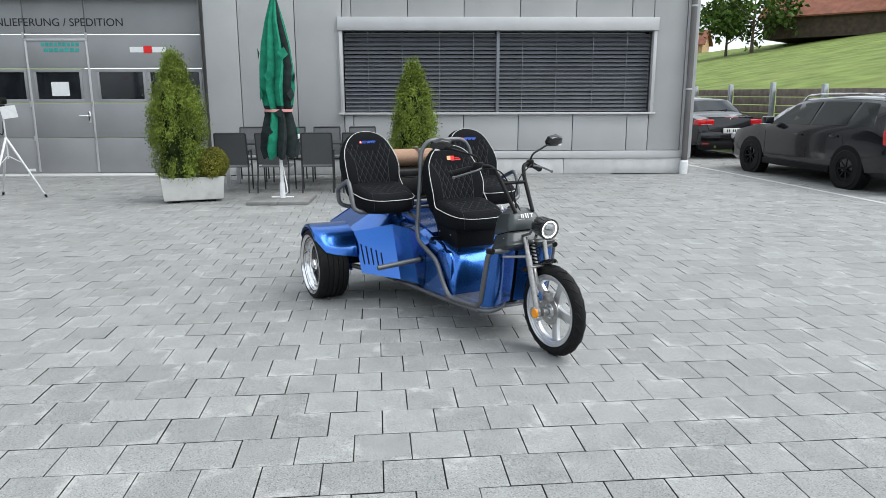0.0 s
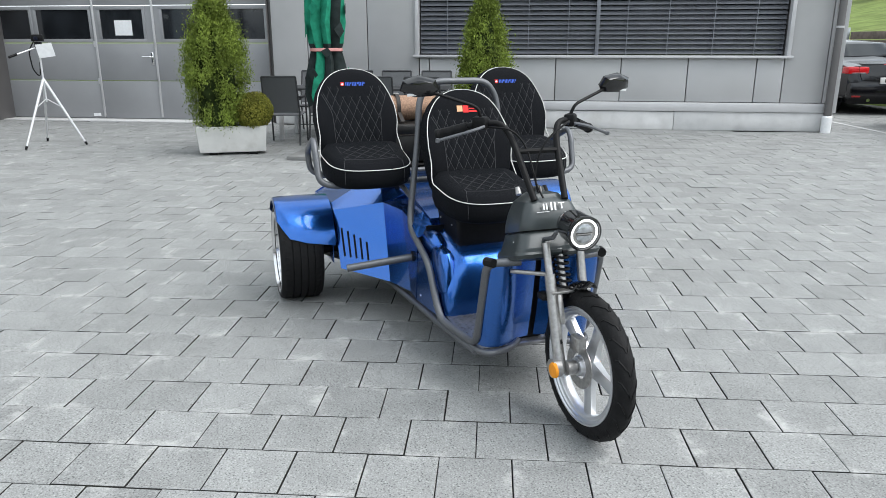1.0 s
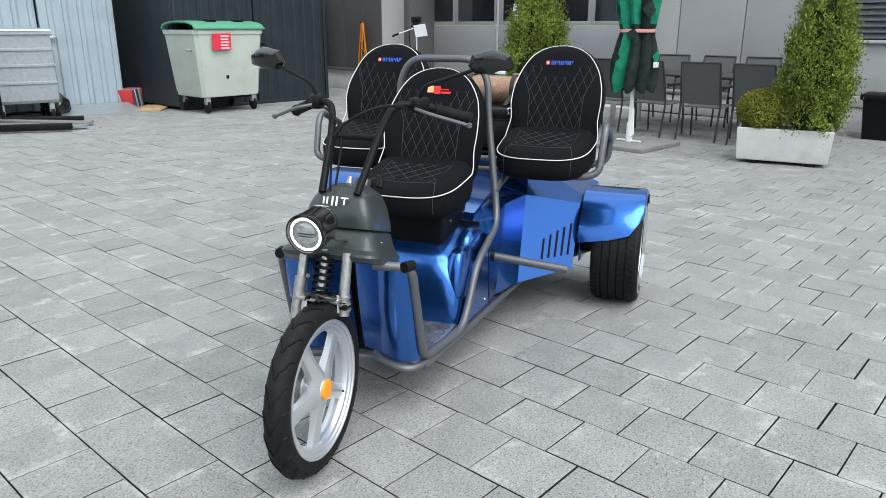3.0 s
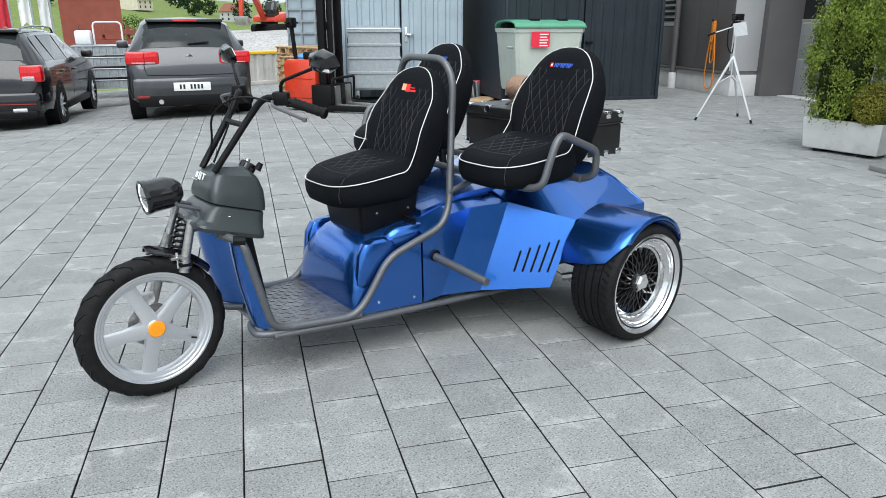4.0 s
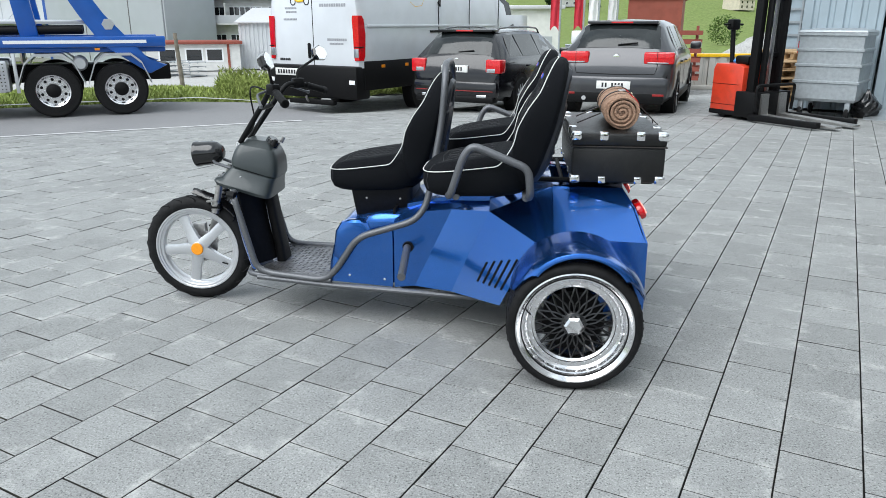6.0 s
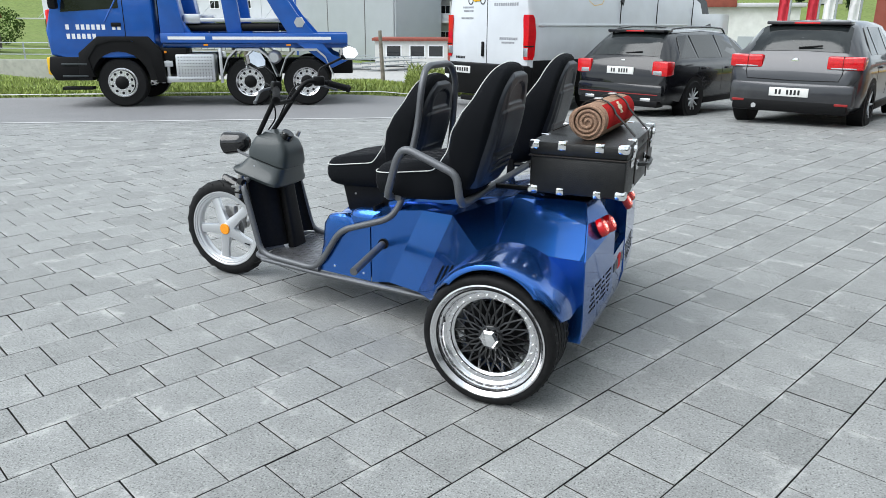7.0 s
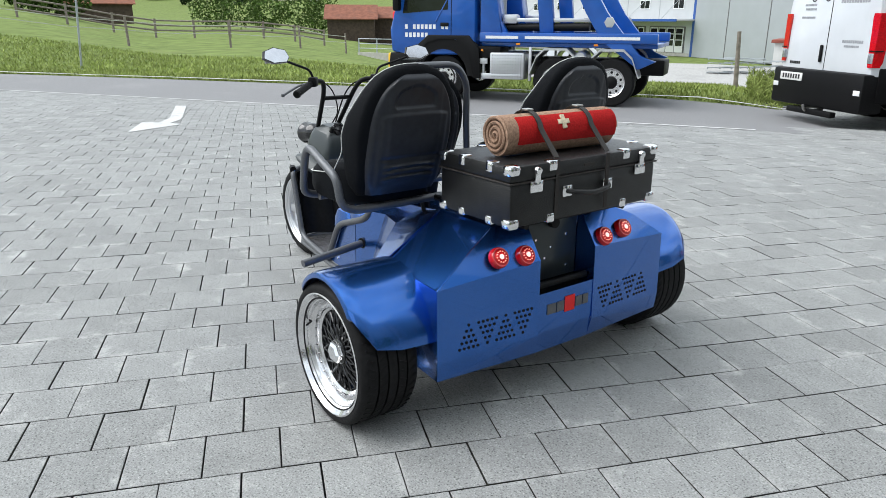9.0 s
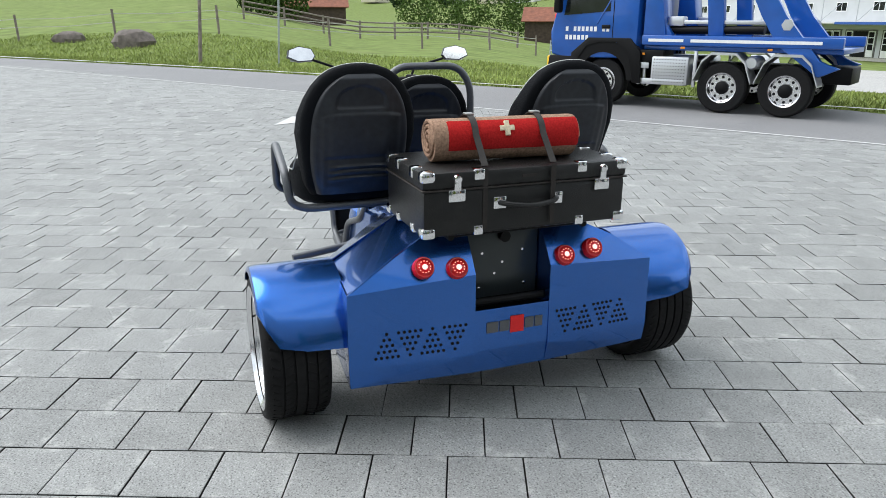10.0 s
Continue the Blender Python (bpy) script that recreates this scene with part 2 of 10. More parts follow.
M_GATE = make_mat("grey_sectional_gate", (0.29, 0.295, 0.305), 0.5, 0.2, 2, 0.05)
M_PLINTH = make_mat("concrete_plinth", (0.58, 0.58, 0.58), 0.85, 0.0, 4, 0.12, bump=0.2, bump_scale=60, dirt=(0.33, 0.32, 0.3), dirt_amt=0.5, dirt_scale=2)
M_GLASS = make_mat("dark_window_glass", (0.015, 0.017, 0.02), 0.06, 0.0, 3, 0.4, coat=0.3, spec=0.8)
M_SLAT = make_mat("grey_blue_blind", (0.2, 0.21, 0.235), 0.36, 0.5, 4, 0.08)
M_SIGNBLACK = make_mat("black_lettering", (0.012, 0.012, 0.014), 0.5, 0.0, 30, 0.1)


# ---- mesh helpers ----
def part(name, bm, material, parent=None, label="", smooth=32, m=None):
    me = bpy.data.meshes.new(name)
    bmesh.ops.recalc_face_normals(bm, faces=bm.faces)
    bm.to_mesh(me)
    bm.free()
    if material:
        me.materials.append(material)
    if smooth:
        me.polygons.foreach_set("use_smooth", [True] * len(me.polygons))
        me.set_sharp_from_angle(angle=radians(smooth))
    ob = new(name, me)
    if parent:
        ob.parent = parent
    if m:
        ob.matrix_basis = m
    if label:
        ob["label"] = label
    return ob


def thing(name, label, category, m=None, group=""):
    ob = new(name)
    ob.empty_display_size = 0.2
    if m:
        ob.matrix_basis = m
    return tagged(ob, label, category, group)


def add_box(bm, x0, x1, y0, y1, z0, z1, bevel=0.0, m=None):
    vs = [bm.verts.new((x, y, z)) for x in (x0, x1) for y in (y0, y1) for z in (z0, z1)]
    fs = [bm.faces.new([vs[i] for i in f]) for f in ((0, 1, 3, 2), (4, 6, 7, 5), (0, 4, 5, 1), (2, 3, 7, 6), (0, 2, 6, 4), (1, 5, 7, 3))]
    bmesh.ops.recalc_face_normals(bm, faces=fs)
    if bevel:
        es = list({e for f in fs for e in f.edges})
        made = bmesh.ops.bevel(bm, geom=es, offset=bevel, segments=2, affect="EDGES", profile=0.5)
        vs = list({v for f in made["faces"] for v in f.verts} | {v for v in vs if v.is_valid})
    if m:
        bmesh.ops.transform(bm, matrix=m, verts=[v for v in vs if v.is_valid])
    return bm


def box(x0, x1, y0, y1, z0, z1, bevel=0.0, m=None):
    return add_box(bmesh.new(), x0, x1, y0, y1, z0, z1, bevel, m)


def rounded(points, radius=0.05, steps=4, closed=False):
    """Rounds the corners of a line of points."""
    pts = [Vector(p) for p in points]
    out = []
    n = len(pts)
    for i, p in enumerate(pts):
        if not closed and i in (0, n - 1):
            out.append(p)
            continue
        a, b = pts[i - 1], pts[(i + 1) % n]
        ra = min(radius, (a - p).length * 0.45)
        rb = min(radius, (b - p).length * 0.45)
        pa, pb = p + (a - p).normalized() * ra, p + (b - p).normalized() * rb
        for k in range(steps + 1):
            t = k / steps
            out.append(pa * (1 - t) ** 2 + p * 2 * t * (1 - t) + pb * t * t)
    return out


def add_tube(bm, points, r, seg=10, closed=False, radii=None):
    pts = [Vector(p) for p in points]
    n = len(pts)
    rings = []
    up = None
    for i, p in enumerate(pts):
        a = pts[i - 1] if (i > 0 or closed) else p
        b = pts[(i + 1) % n] if (i < n - 1 or closed) else p
        d = (b - a).normalized()
        if up is None:
            up = d.orthogonal().normalized()
        up = (up - d * up.dot(d))
        up = up.normalized() if up.length > 1e-6 else d.orthogonal().normalized()
        side = d.cross(up)
        rr = radii[i] if radii else r
        rings.append([bm.verts.new(p + (up * math.cos(t) + side * math.sin(t)) * rr) for t in (2 * math.pi * k / seg for k in range(seg))])
    for i in range(n if closed else n - 1):
        A, B = rings[i], rings[(i + 1) % n]
        for k in range(seg):
            bm.faces.new((A[k], A[(k + 1) % seg], B[(k + 1) % seg], B[k]))
    if not closed:
        bm.faces.new(rings[0][::-1])
        bm.faces.new(rings[-1])
    return bm


def tube(points, r, seg=10, closed=False, radii=None):
    return add_tube(bmesh.new(), points, r, seg, closed, radii)


def add_lathe(bm, profile, axis="y", center=(0, 0, 0), seg=40, closed=False, arc=None):
    """profile: (radius, place along the axis)."""
    c = Vector(center)
    rings = []
    a0, a1 = arc or (0, 2 * math.pi)
    full = arc is None
    cnt = seg if full else seg + 1
    for k in range(cnt):
        t = a0 + (a1 - a0) * k / seg
        ring = []
        for r, h in profile:
            if axis == "y":
                v = (r * math.cos(t), h, r * math.sin(t))
            elif axis == "x":
                v = (h, r * math.cos(t), r * math.sin(t))
            else:
                v = (r * math.cos(t), r * math.sin(t), h)
            ring.append(bm.verts.new(c + Vector(v)))
        rings.append(ring)
    m = len(profile)
    for k in range(cnt if full else cnt - 1):
        A, B = rings[k], rings[(k + 1) % cnt]
        for i in range(m if closed else m - 1):
            j = (i + 1) % m
            bm.faces.new((A[i], B[i], B[j], A[j]))
    bmesh.ops.remove_doubles(bm, verts=[v for r in rings for v in r], dist=1e-6)
    return bm


def lathe(profile, axis="y", center=(0, 0, 0), seg=40, closed=False, arc=None):
    return add_lathe(bmesh.new(), profile, axis, center, seg, closed, arc)


def add_loft(bm, rings, cap=True, closed=True):
    vs = [[bm.verts.new(p) for p in ring] for ring in rings]
    n = len(vs[0])
    for A, B in zip(vs, vs[1:]):
        for k in range(n if closed else n - 1):
            bm.faces.new((A[k], A[(k + 1) % n], B[(k + 1) % n], B[k]))
    if cap and closed:
        bm.faces.new(vs[0][::-1])
        bm.faces.new(vs[-1])
    return bm


def loft(rings, cap=True, closed=True):
    return add_loft(bmesh.new(), rings, cap, closed)


def oval(cx, cy, z, a, b, n=28, e=2.6):
    """A rounded rectangle at height z."""
    out = []
    for k in range(n):
        t = 2 * math.pi * k / n
        c, s = math.cos(t), math.sin(t)
        out.append((cx + a * math.copysign(abs(c) ** (2 / e), c), cy + b * math.copysign(abs(s) ** (2 / e), s), z))
    return out


def add_sheet(bm, polys, thick, toward):
    """Flat faces given by corners, thickened by thick along toward."""
    d = Vector(toward).normalized() * thick
    for poly in polys:
        a = [bm.verts.new(p) for p in poly]
        b = [bm.verts.new(Vector(p) + d) for p in poly]
        bm.faces.new(a)
        bm.faces.new(b[::-1])
        for i in range(len(a)):
            j = (i + 1) % len(a)
            bm.faces.new((a[i], b[i], b[j], a[j]))
    bmesh.ops.remove_doubles(bm, verts=bm.verts, dist=1e-5)
    return bm


def sheet(polys, thick, toward):
    return add_sheet(bmesh.new(), polys, thick, toward)


def prism(poly, y0, y1, bevel=0.0):
    """A side outline (x, z) drawn out from y0 to y1."""
    bm = bmesh.new()
    a = [bm.verts.new((x, y0, z)) for x, z in poly]
    b = [bm.verts.new((x, y1, z)) for x, z in poly]
    bm.faces.new(a)
    bm.faces.new(b[::-1])
    for i in range(len(a)):
        j = (i + 1) % len(a)
        bm.faces.new((a[i], b[i], b[j], a[j]))
    if bevel:
        bmesh.ops.bevel(bm, geom=list(bm.edges), offset=bevel, segments=2, affect="EDGES", profile=0.5)
    return bm


def text_mesh(body, size, extrude=0.004, align="LEFT", bold=0.0):
    cu = bpy.data.curves.new("lettering", "FONT")
    cu.body, cu.size, cu.extrude, cu.align_x, cu.offset = body, size, extrude, align, bold
    ob = bpy.data.objects.new("lettering", cu)
    scene.collection.objects.link(ob)
    me = bpy.data.meshes.new_from_object(ob.evaluated_get(bpy.context.evaluated_depsgraph_get()))
    bpy.data.objects.remove(ob)
    return me


# ---- ground ----
def road_r(x, y):
    return 0.54 * x - 0.84 * y


def ease(x):
    x = min(1.0, max(0.0, x))
    return x * x * (3 - 2 * x)


def ground_z(x, y):
    """Flat yard, a slight fall to the road, low ground beyond it, a meadow that rises beside the building, far hills."""
    r, v = road_r(x, y), 0.31 * x + 0.95 * y
    a = math.degrees(math.atan2(y, x))
    z = -0.2 * ease((r - 6.0) / 4.0) - 0.19 * ease((r - 9.5) / 2.5) * ease((0.3 - 0.842 * x - 0.54 * y) / 2.3)
    if r > 17:
        z -= 0.075 * min(r - 17, 43) * ease((-18 - a) / 20)
    if r > 14:
        z += ease((a + 14) / 16) * (0.12 * min(r - 14, 6) + 0.1 * max(0, min(r, 60) - 20))
    if v > 10.7:
        z += (0.9 + 0.18 * (min(v, 40) - 11.1) if v > 11.1 else 2.2 * (v - 10.7)) * ease((6 - x) / 9)
    d = math.hypot(x, y)
    if d > 180 and a < 30:
        z += 0.075 * (d - 180) * (0.75 + 0.25 * math.sin(math.atan2(y, x) * 7) + 0.12 * math.sin(math.atan2(y, x) * 17)) * min(1, (d - 180) / 250)
    return z


def axis_steps(lim):
    out, x, step = [], 0.0, 1.6
    while x < lim:
        out.append(x)
        if x > 60:
            step *= 1.22
        x += step
    out.append(lim)
    return [-a for a in out[:0:-1]] + out


M_GRASS = make_mat("meadow_grass", (0.14, 0.185, 0.055), 0.9, 0.0, 0.9, 0.3, bump=0.5, bump_scale=30, dirt=(0.2, 0.225, 0.085), dirt_amt=0.6, dirt_scale=0.15, spec=0.1)
gx = axis_steps(1500)
bm = bmesh.new()
grid = [[bm.verts.new((x, y, ground_z(x, y) - 0.06)) for y in gx] for x in gx]
for i in range(len(gx) - 1):
    for j in range(len(gx) - 1):
        bm.faces.new((grid[i][j], grid[i + 1][j], grid[i + 1][j + 1], grid[i][j + 1]))
ground = part("ground", bm, M_GRASS, smooth=80)
tagged(ground, "green meadow ground reaching to the far hills", "ground", kind="structure")


def strip(name, mat, r0, r1, s0, s1, lift, label, category, n=60, wobble=0.0):
    """A band along the road, between two distances from the yard's middle."""
    bm = bmesh.new()
    cols = []
    rs = [r0 + (r1 - r0) * k / 4 for k in range(5)]
    for i in range(n + 1):
        s = s0 + (s1 - s0) * i / n
        row = []
        for r in rs:
            x, y = 0.54 * r + 0.842 * s, -0.842 * r + 0.54 * s
            y += 0.0016 * max(0, s) ** 2 * 2
            row.append(bm.verts.new((x, y, ground_z(x, y) + lift + random.uniform(-wobble, wobble))))
        cols.append(row)
    for A, B in zip(cols, cols[1:]):
        for k in range(4):
            bm.faces.new((A[k], B[k], B[k + 1], A[k + 1]))
    return tagged(part(name, bm, mat, smooth=60), label, category, kind="structure")


ROAD0, ROAD1 = 9.2, 13.6
strip("road", M_ASPHALT, ROAD0 - 0.3, ROAD1, -2.2, 90, -0.004, "grey asphalt road along the yard", "road")
M_LINE = make_mat("worn_white_road_paint", (0.5, 0.5, 0.5), 0.8, 0.0, 30, 0.15, dirt=(0.3, 0.3, 0.3), dirt_amt=0.8, dirt_scale=5)
strip("edge_line", M_LINE, ROAD0 - 0.12, ROAD0 + 0.02, -1.0, 60, 0.006, "worn white line along the road edge", "road marking", n=90)
M_KERB = make_mat("kerb_stone", (0.45, 0.45, 0.44), 0.85, 0.0, 9, 0.2, bump=0.3, bump_scale=60)
strip("kerb", M_KERB, ROAD1, ROAD1 + 0.16, -2.2, 90, 0.05, "pale stone kerb at the road verge", "kerb", n=120, wobble=0.008)



def in_yard(x, y, more=0.0):
    r, s = road_r(x, y), 0.842 * x + 0.54 * y
    return r < ROAD0 + more or (s < -1.6 and r < 15 + more)


# yard bed under the pavers
bm = bmesh.new()
cells = {}
STEP = 0.75
for i in range(-26, 30):
    for j in range(-24, 22):
        x, y = i * STEP, j * STEP
        if in_yard(x, y, 0.3):
            for dx in (0, 1):
                for dy in (0, 1):
                    key = (i + dx, j + dy)
                    if key not in cells:
                        cells[key] = bm.verts.new((key[0] * STEP, key[1] * STEP, ground_z(key[0] * STEP, min(key[1] * STEP, 12)) - 0.022))
            bm.faces.new([cells[k] for k in ((i, j), (i + 1, j), (i + 1, j + 1), (i, j + 1))])
bed = part("pavement_bed", bm, M_SAND, smooth=60)
tagged(bed, "dark sand bed in the joints of the paving", "pavement", kind="structure")

# building front: origin at the gate's edge, u along the wall, n outwards
FO = Vector((-11.48, -5.6, 0))
FU, FN = Vector((0.4147, 0.91, 0)), Vector((0.91, -0.4147, 0))
FM = Matrix(((FU.x, FN.x, 0, FO.x), (FU.y, FN.y, 0, FO.y), (0, 0, 1, 0), (0, 0, 0, 1)))
# in the wall's own axes: x along the wall, y outwards, z up
S_END, S_WL, S_WR = 15.02, 8.39, 14.2
G_W, G_H = 5.78, 3.28
# Wall tops and roof are unseen; their height is chosen to block sky light.
bm = bmesh.new()
add_box(bm, -9, 0, -0.5, -0.1, 0, 9.6)
add_box(bm, 0, G_W, -0.5, -0.1, G_H, 9.6)
add_box(bm, G_W, S_WL, -0.5, -0.1, 0, 9.6)
add_box(bm, S_WL, S_WR, -0.5, -0.1, 0, 1.17)
add_box(bm, S_WL, S_WR, -0.5, -0.1, 2.66, 9.6)
add_box(bm, S_WR, S_END, -0.5, -0.1, 0, 9.6)
wall = tagged(part("wall_front", bm, M_PANELDARK, m=FM, smooth=0), "grey metal clad front wall of a workshop building", "wall", kind="structure")
side = tagged(part("wall_side", box(S_END - 0.4, S_END - 0.03, -16, -0.5, 0, 9.6), M_PANEL, m=FM, smooth=0), "grey side wall of the workshop building", "wall", kind="structure")
tagged(part("roof", box(-9, S_END, -16, -0.1, 9.6, 9.8), M_PANELDARK, m=FM, smooth=0), "unseen flat grey roof of the workshop building, set high to shade the trike", "roof", kind="structure")

# cladding panels
GAP = 0.014
edges = [G_W + 0.06] + [14.83 - 1.045 * k for k in range(8, -1, -1)] + [S_END]
for a, b in zip(edges, edges[1:]):
    pieces = []
    if b <= S_WL + 0.01 or a >= S_WR - 0.01:
        pieces = [(a, b, 0.45, 9.6)]
    else:
        if a < S_WL < b:
            pieces.append((a, S_WL, 0.45, 9.6))
        if a < S_WR < b:
            pieces.append((S_WR, b, 0.45, 9.6))
        a2, b2 = max(a, S_WL), min(b, S_WR)
        pieces += [(a2, b2, 0.45, 1.13), (a2, b2, 2.9, 9.6)]
    for p, q, z0, z1 in pieces:
        if q - p > 0.05:
            part("cladding_panel", box(p + GAP / 2, q - GAP / 2, -0.1, -0.03, z0, z1, 0.006), M_PANEL, wall)
for k in range(5):
    a, b = 0.3 + 1.108 * k, 0.3 + 1.108 * (k + 1)
    part("cladding_panel", box(a + GAP / 2, b - GAP / 2, -0.1, -0.03, G_H + 0.07, 9.6, 0.006), M_PANEL, wall)
part("plinth", box(G_W + 0.06, 12.58, -0.1, 0.0, 0, 0.29, 0.006), M_PLINTH, wall, "pale concrete plinth")
part("plinth", box(12.588, S_END, -0.1, 0.0, 0, 0.295, 0.006), M_PLINTH, wall, "pale concrete plinth")
part("base_flashing", box(G_W + 0.06, S_END, -0.1, 0.025, 0.3, 0.44, 0.006), M_TRIMGREY, wall)

# darker wing that stands forward beside the gate
wing = tagged(part("wall_wing", box(-9, 0.45, -0.08, 0.98, 0, 9.6), M_PANELDARK, m=FM, smooth=0), "dark grey clad wing of the workshop standing forward beside the gate", "wall", kind="structure")
for a, b in ((-9, -7.2), (-7.2, -5.4), (-5.4, -3.6), (-3.6, -2.5), (-2.5, -1.68), (-1.5, -0.82), (-0.82, -0.15), (-0.15, 0.45)):
    part("cladding_panel", box(a + GAP / 2, b - GAP / 2, 0.98, 1.04, 0.47, 9.6, 0.005), M_PANELDARK, wing, "darker grey wall panel")
part("plinth", box(-9, 0.45, 0.98, 1.0, 0, 0.4, 0.006), M_PLINTH, wing, "pale concrete plinth")
part("ledge", box(-9, 0.46, 0.98, 1.07, 0.41, 0.465, 0.005), M_PANELDARK, wing)
part("return_panel", box(0.45, 0.462, 0.4, 1.04, 0.47, 9.6, 0.004), M_PANEL, wing, "grey return panel")
part("plinth", box(0.45, 0.47, 0.4, 1.0, 0, 0.4, 0.004), M_PLINTH, wing, "pale concrete plinth")
part("pillar", box(0.45, 0.62, -0.3, 0.44, 0, 9.6, 0.008), M_PANELDARK, wing)
part("wing_pipe", tube([(-1.58, 1.1, 0.3), (-1.58, 1.1, 9.5)], 0.06, 14), M_PANELDARK, wing, "dark grey rain pipe")
part("pipe_foot", lathe([(0.0, 0.0), (0.085, 0.0), (0.085, 0.3), (0.07, 0.33), (0.0, 0.33)], "z", (-1.58, 1.1, 0), 18), M_PLINTH, wing)

# gate
gate = thing("sectional_gate", "grey sectional workshop gate with a window band and pedestrian door", "gate", FM)
for i, (z0, z1) in enumerate(((0.02, 0.7), (0.7, 1.36), (1.36, 2.0), (2.0, 2.62), (2.62, G_H))):
    if i != 2:
        for x0, x1 in ((0.04, 2.44), (2.46, 3.57), (3.59, G_W - 0.04)):
            part("gate_panel", box(x0, x1, -0.34, -0.28, z0 + 0.007, z1 - 0.007, 0.006), M_GATE, gate)
for x0, x1 in ((0.14, 1.24), (1.28, 2.4), (2.52, 3.43), (3.7, 4.62), (4.66, 5.68)):
    pane = part("gate_window", box(x0 + 0.05, x1 - 0.05, -0.33, -0.3, 1.43, 1.93), M_GLASS, gate, "dark glass pane")
    bm = bmesh.new()
    for a, b, c, d in ((x0, x1, 1.367, 1.43), (x0, x1, 1.93, 1.994), (x0, x0 + 0.05, 1.43, 1.93), (x1 - 0.05, x1, 1.43, 1.93)):
        add_box(bm, a, b, -0.34, -0.275, c, d, 0.004)
    part("window_frame", bm, M_GATE, pane)
for x0, x1 in ((0.0, 0.14), (1.24, 1.28), (2.4, 2.52), (3.43, 3.7), (4.62, 4.66), (5.68, G_W)):
    part("window_post", box(x0 + 0.002, x1 - 0.002, -0.34, -0.285, 1.367, 1.994), M_GATE, gate)
bm = bmesh.new()
for x in (2.43, 3.56):
    add_box(bm, x, x + 0.035, -0.29, -0.262, 0.05, 2.5, 0.004)
add_box(bm, 2.43, 3.595, -0.29, -0.26, 2.5, 2.54, 0.004)
part("door_frame", bm, M_TRIMGREY, gate)
bm = tube(rounded([(3.5, -0.28, 1.12), (3.5, -0.2, 1.12), (3.34, -0.2, 1.12)], 0.02), 0.012)
add_box(bm, 3.48, 3.525, -0.28, -0.27, 0.98, 1.2, 0.003)
part("handle", bm, M_CHROME, gate, "metal lever handle")
part("paper_notice", box(2.83, 3.16, -0.295, -0.292, 1.49, 1.75), M_WHITE, gate, "white paper notice taped behind the pane")
bm = bmesh.new()
for x in (2.42, 3.58):
    for z in (0.69, 1.34, 2.6):
        add_box(bm, x - 0.02, x + 0.02, -0.28, -0.262, z - 0.05, z + 0.05, 0.004)
tagged(part("hinges", bm, M_TRIMGREY, gate), kind="stuff")
part("threshold", box(0.62, G_W, -0.35, 0.05, -0.02, 0.015, 0.004), M_PLINTH, gate)
part("notice_plate", box(2.22, 2.36, -0.28, -0.272, 0.06, 0.11), M_WHITE, gate, "small white plate near the ground")
part("lintel", box(0.0, G_W, -0.1, 0.0, G_H + 0.003, G_H + 0.066, 0.004), M_PANELDARK, gate)
part("jamb", box(G_W - 0.012, G_W, -0.5, -0.03, 0, G_H), M_PANELDARK, gate)
me = text_mesh("ANLIEFERUNG / SPEDITION", 0.2, 0.002, "CENTER")
lt = new("lettering", me)
me.materials.append(M_SIGNBLACK)
lt.parent = gate
lt.matrix_basis = Matrix(((1.02, 0, 0, 3.05), (0, 0, 1, -0.276), (0, 1, 0, 2.765), (0, 0, 0, 1)))
lt["label"] = "black lettering on the gate"
me = text_mesh("SERVICECENTER", 0.078, 0.002, "LEFT")
lt = new("lettering", me)
me.materials.append(M_SIGNBLACK)
lt.parent = gate
lt.matrix_basis = Matrix(((1, 0, 0, 1.02), (0, 0, 1, -0.276), (0, 1, 0, 2.29), (0, 0, 0, 1)))
lt["label"] = "small dark lettering on the gate"
M_TEAL = make_mat("teal_print", (0.03, 0.33, 0.3), 0.5)
M_NAVY = make_mat("navy_print", (0.05, 0.06, 0.2), 0.5)


def bars(name, rows, y, parent, label):
    """Plain bars in place of lettering: x0, x1, z0, z1, material."""
    for x0, x1, z0, z1, mat in rows:
        part(name, box(x0, x1, y, y + 0.003, z0, z1), mat, parent, label)


def bar_letters(x0, x1, z0, z1, n, y, mat, parent, label):
    bm = bmesh.new()
    w = (x1 - x0) / n
    for i in range(n):
        h = (z1 - z0) * (1.0 if i % 3 else 0.88)
        add_box(bm, x0 + i * w + w * 0.12, x0 + (i + 1) * w - w * 0.12, y, y + 0.003, z0, z0 + h)
    return part("print", bm, mat, parent, label)


bars("print", [(1.0, 1.11, 2.375, 2.475, M_LOGORED)], -0.277, gate, "red printed mark")
bar_letters(1.15, 1.8, 2.38, 2.47, 6, -0.277, M_NAVY, gate, "dark blue printed mark")
bar_letters(2.72, 3.44, 2.4, 2.47, 9, -0.277, M_TEAL, gate, "teal printed mark")
bar_letters(2.76, 3.44, 2.3, 2.37, 7, -0.277, M_TEAL, gate, "teal printed mark")
bars("print", [(4.37, 4.62, 2.29, 2.39, M_WHITE), (4.63, 4.78, 2.275, 2.405, M_LOGORED), (4.79, 5.04, 2.29, 2.39, M_WHITE)], -0.277, gate, "white and red printed mark")
part("gate_lamp", box(2.22, 3.59, -0.03, 0.09, 3.5, 3.6, 0.03), M_WHITE, gate, "long white lamp housing above the gate")

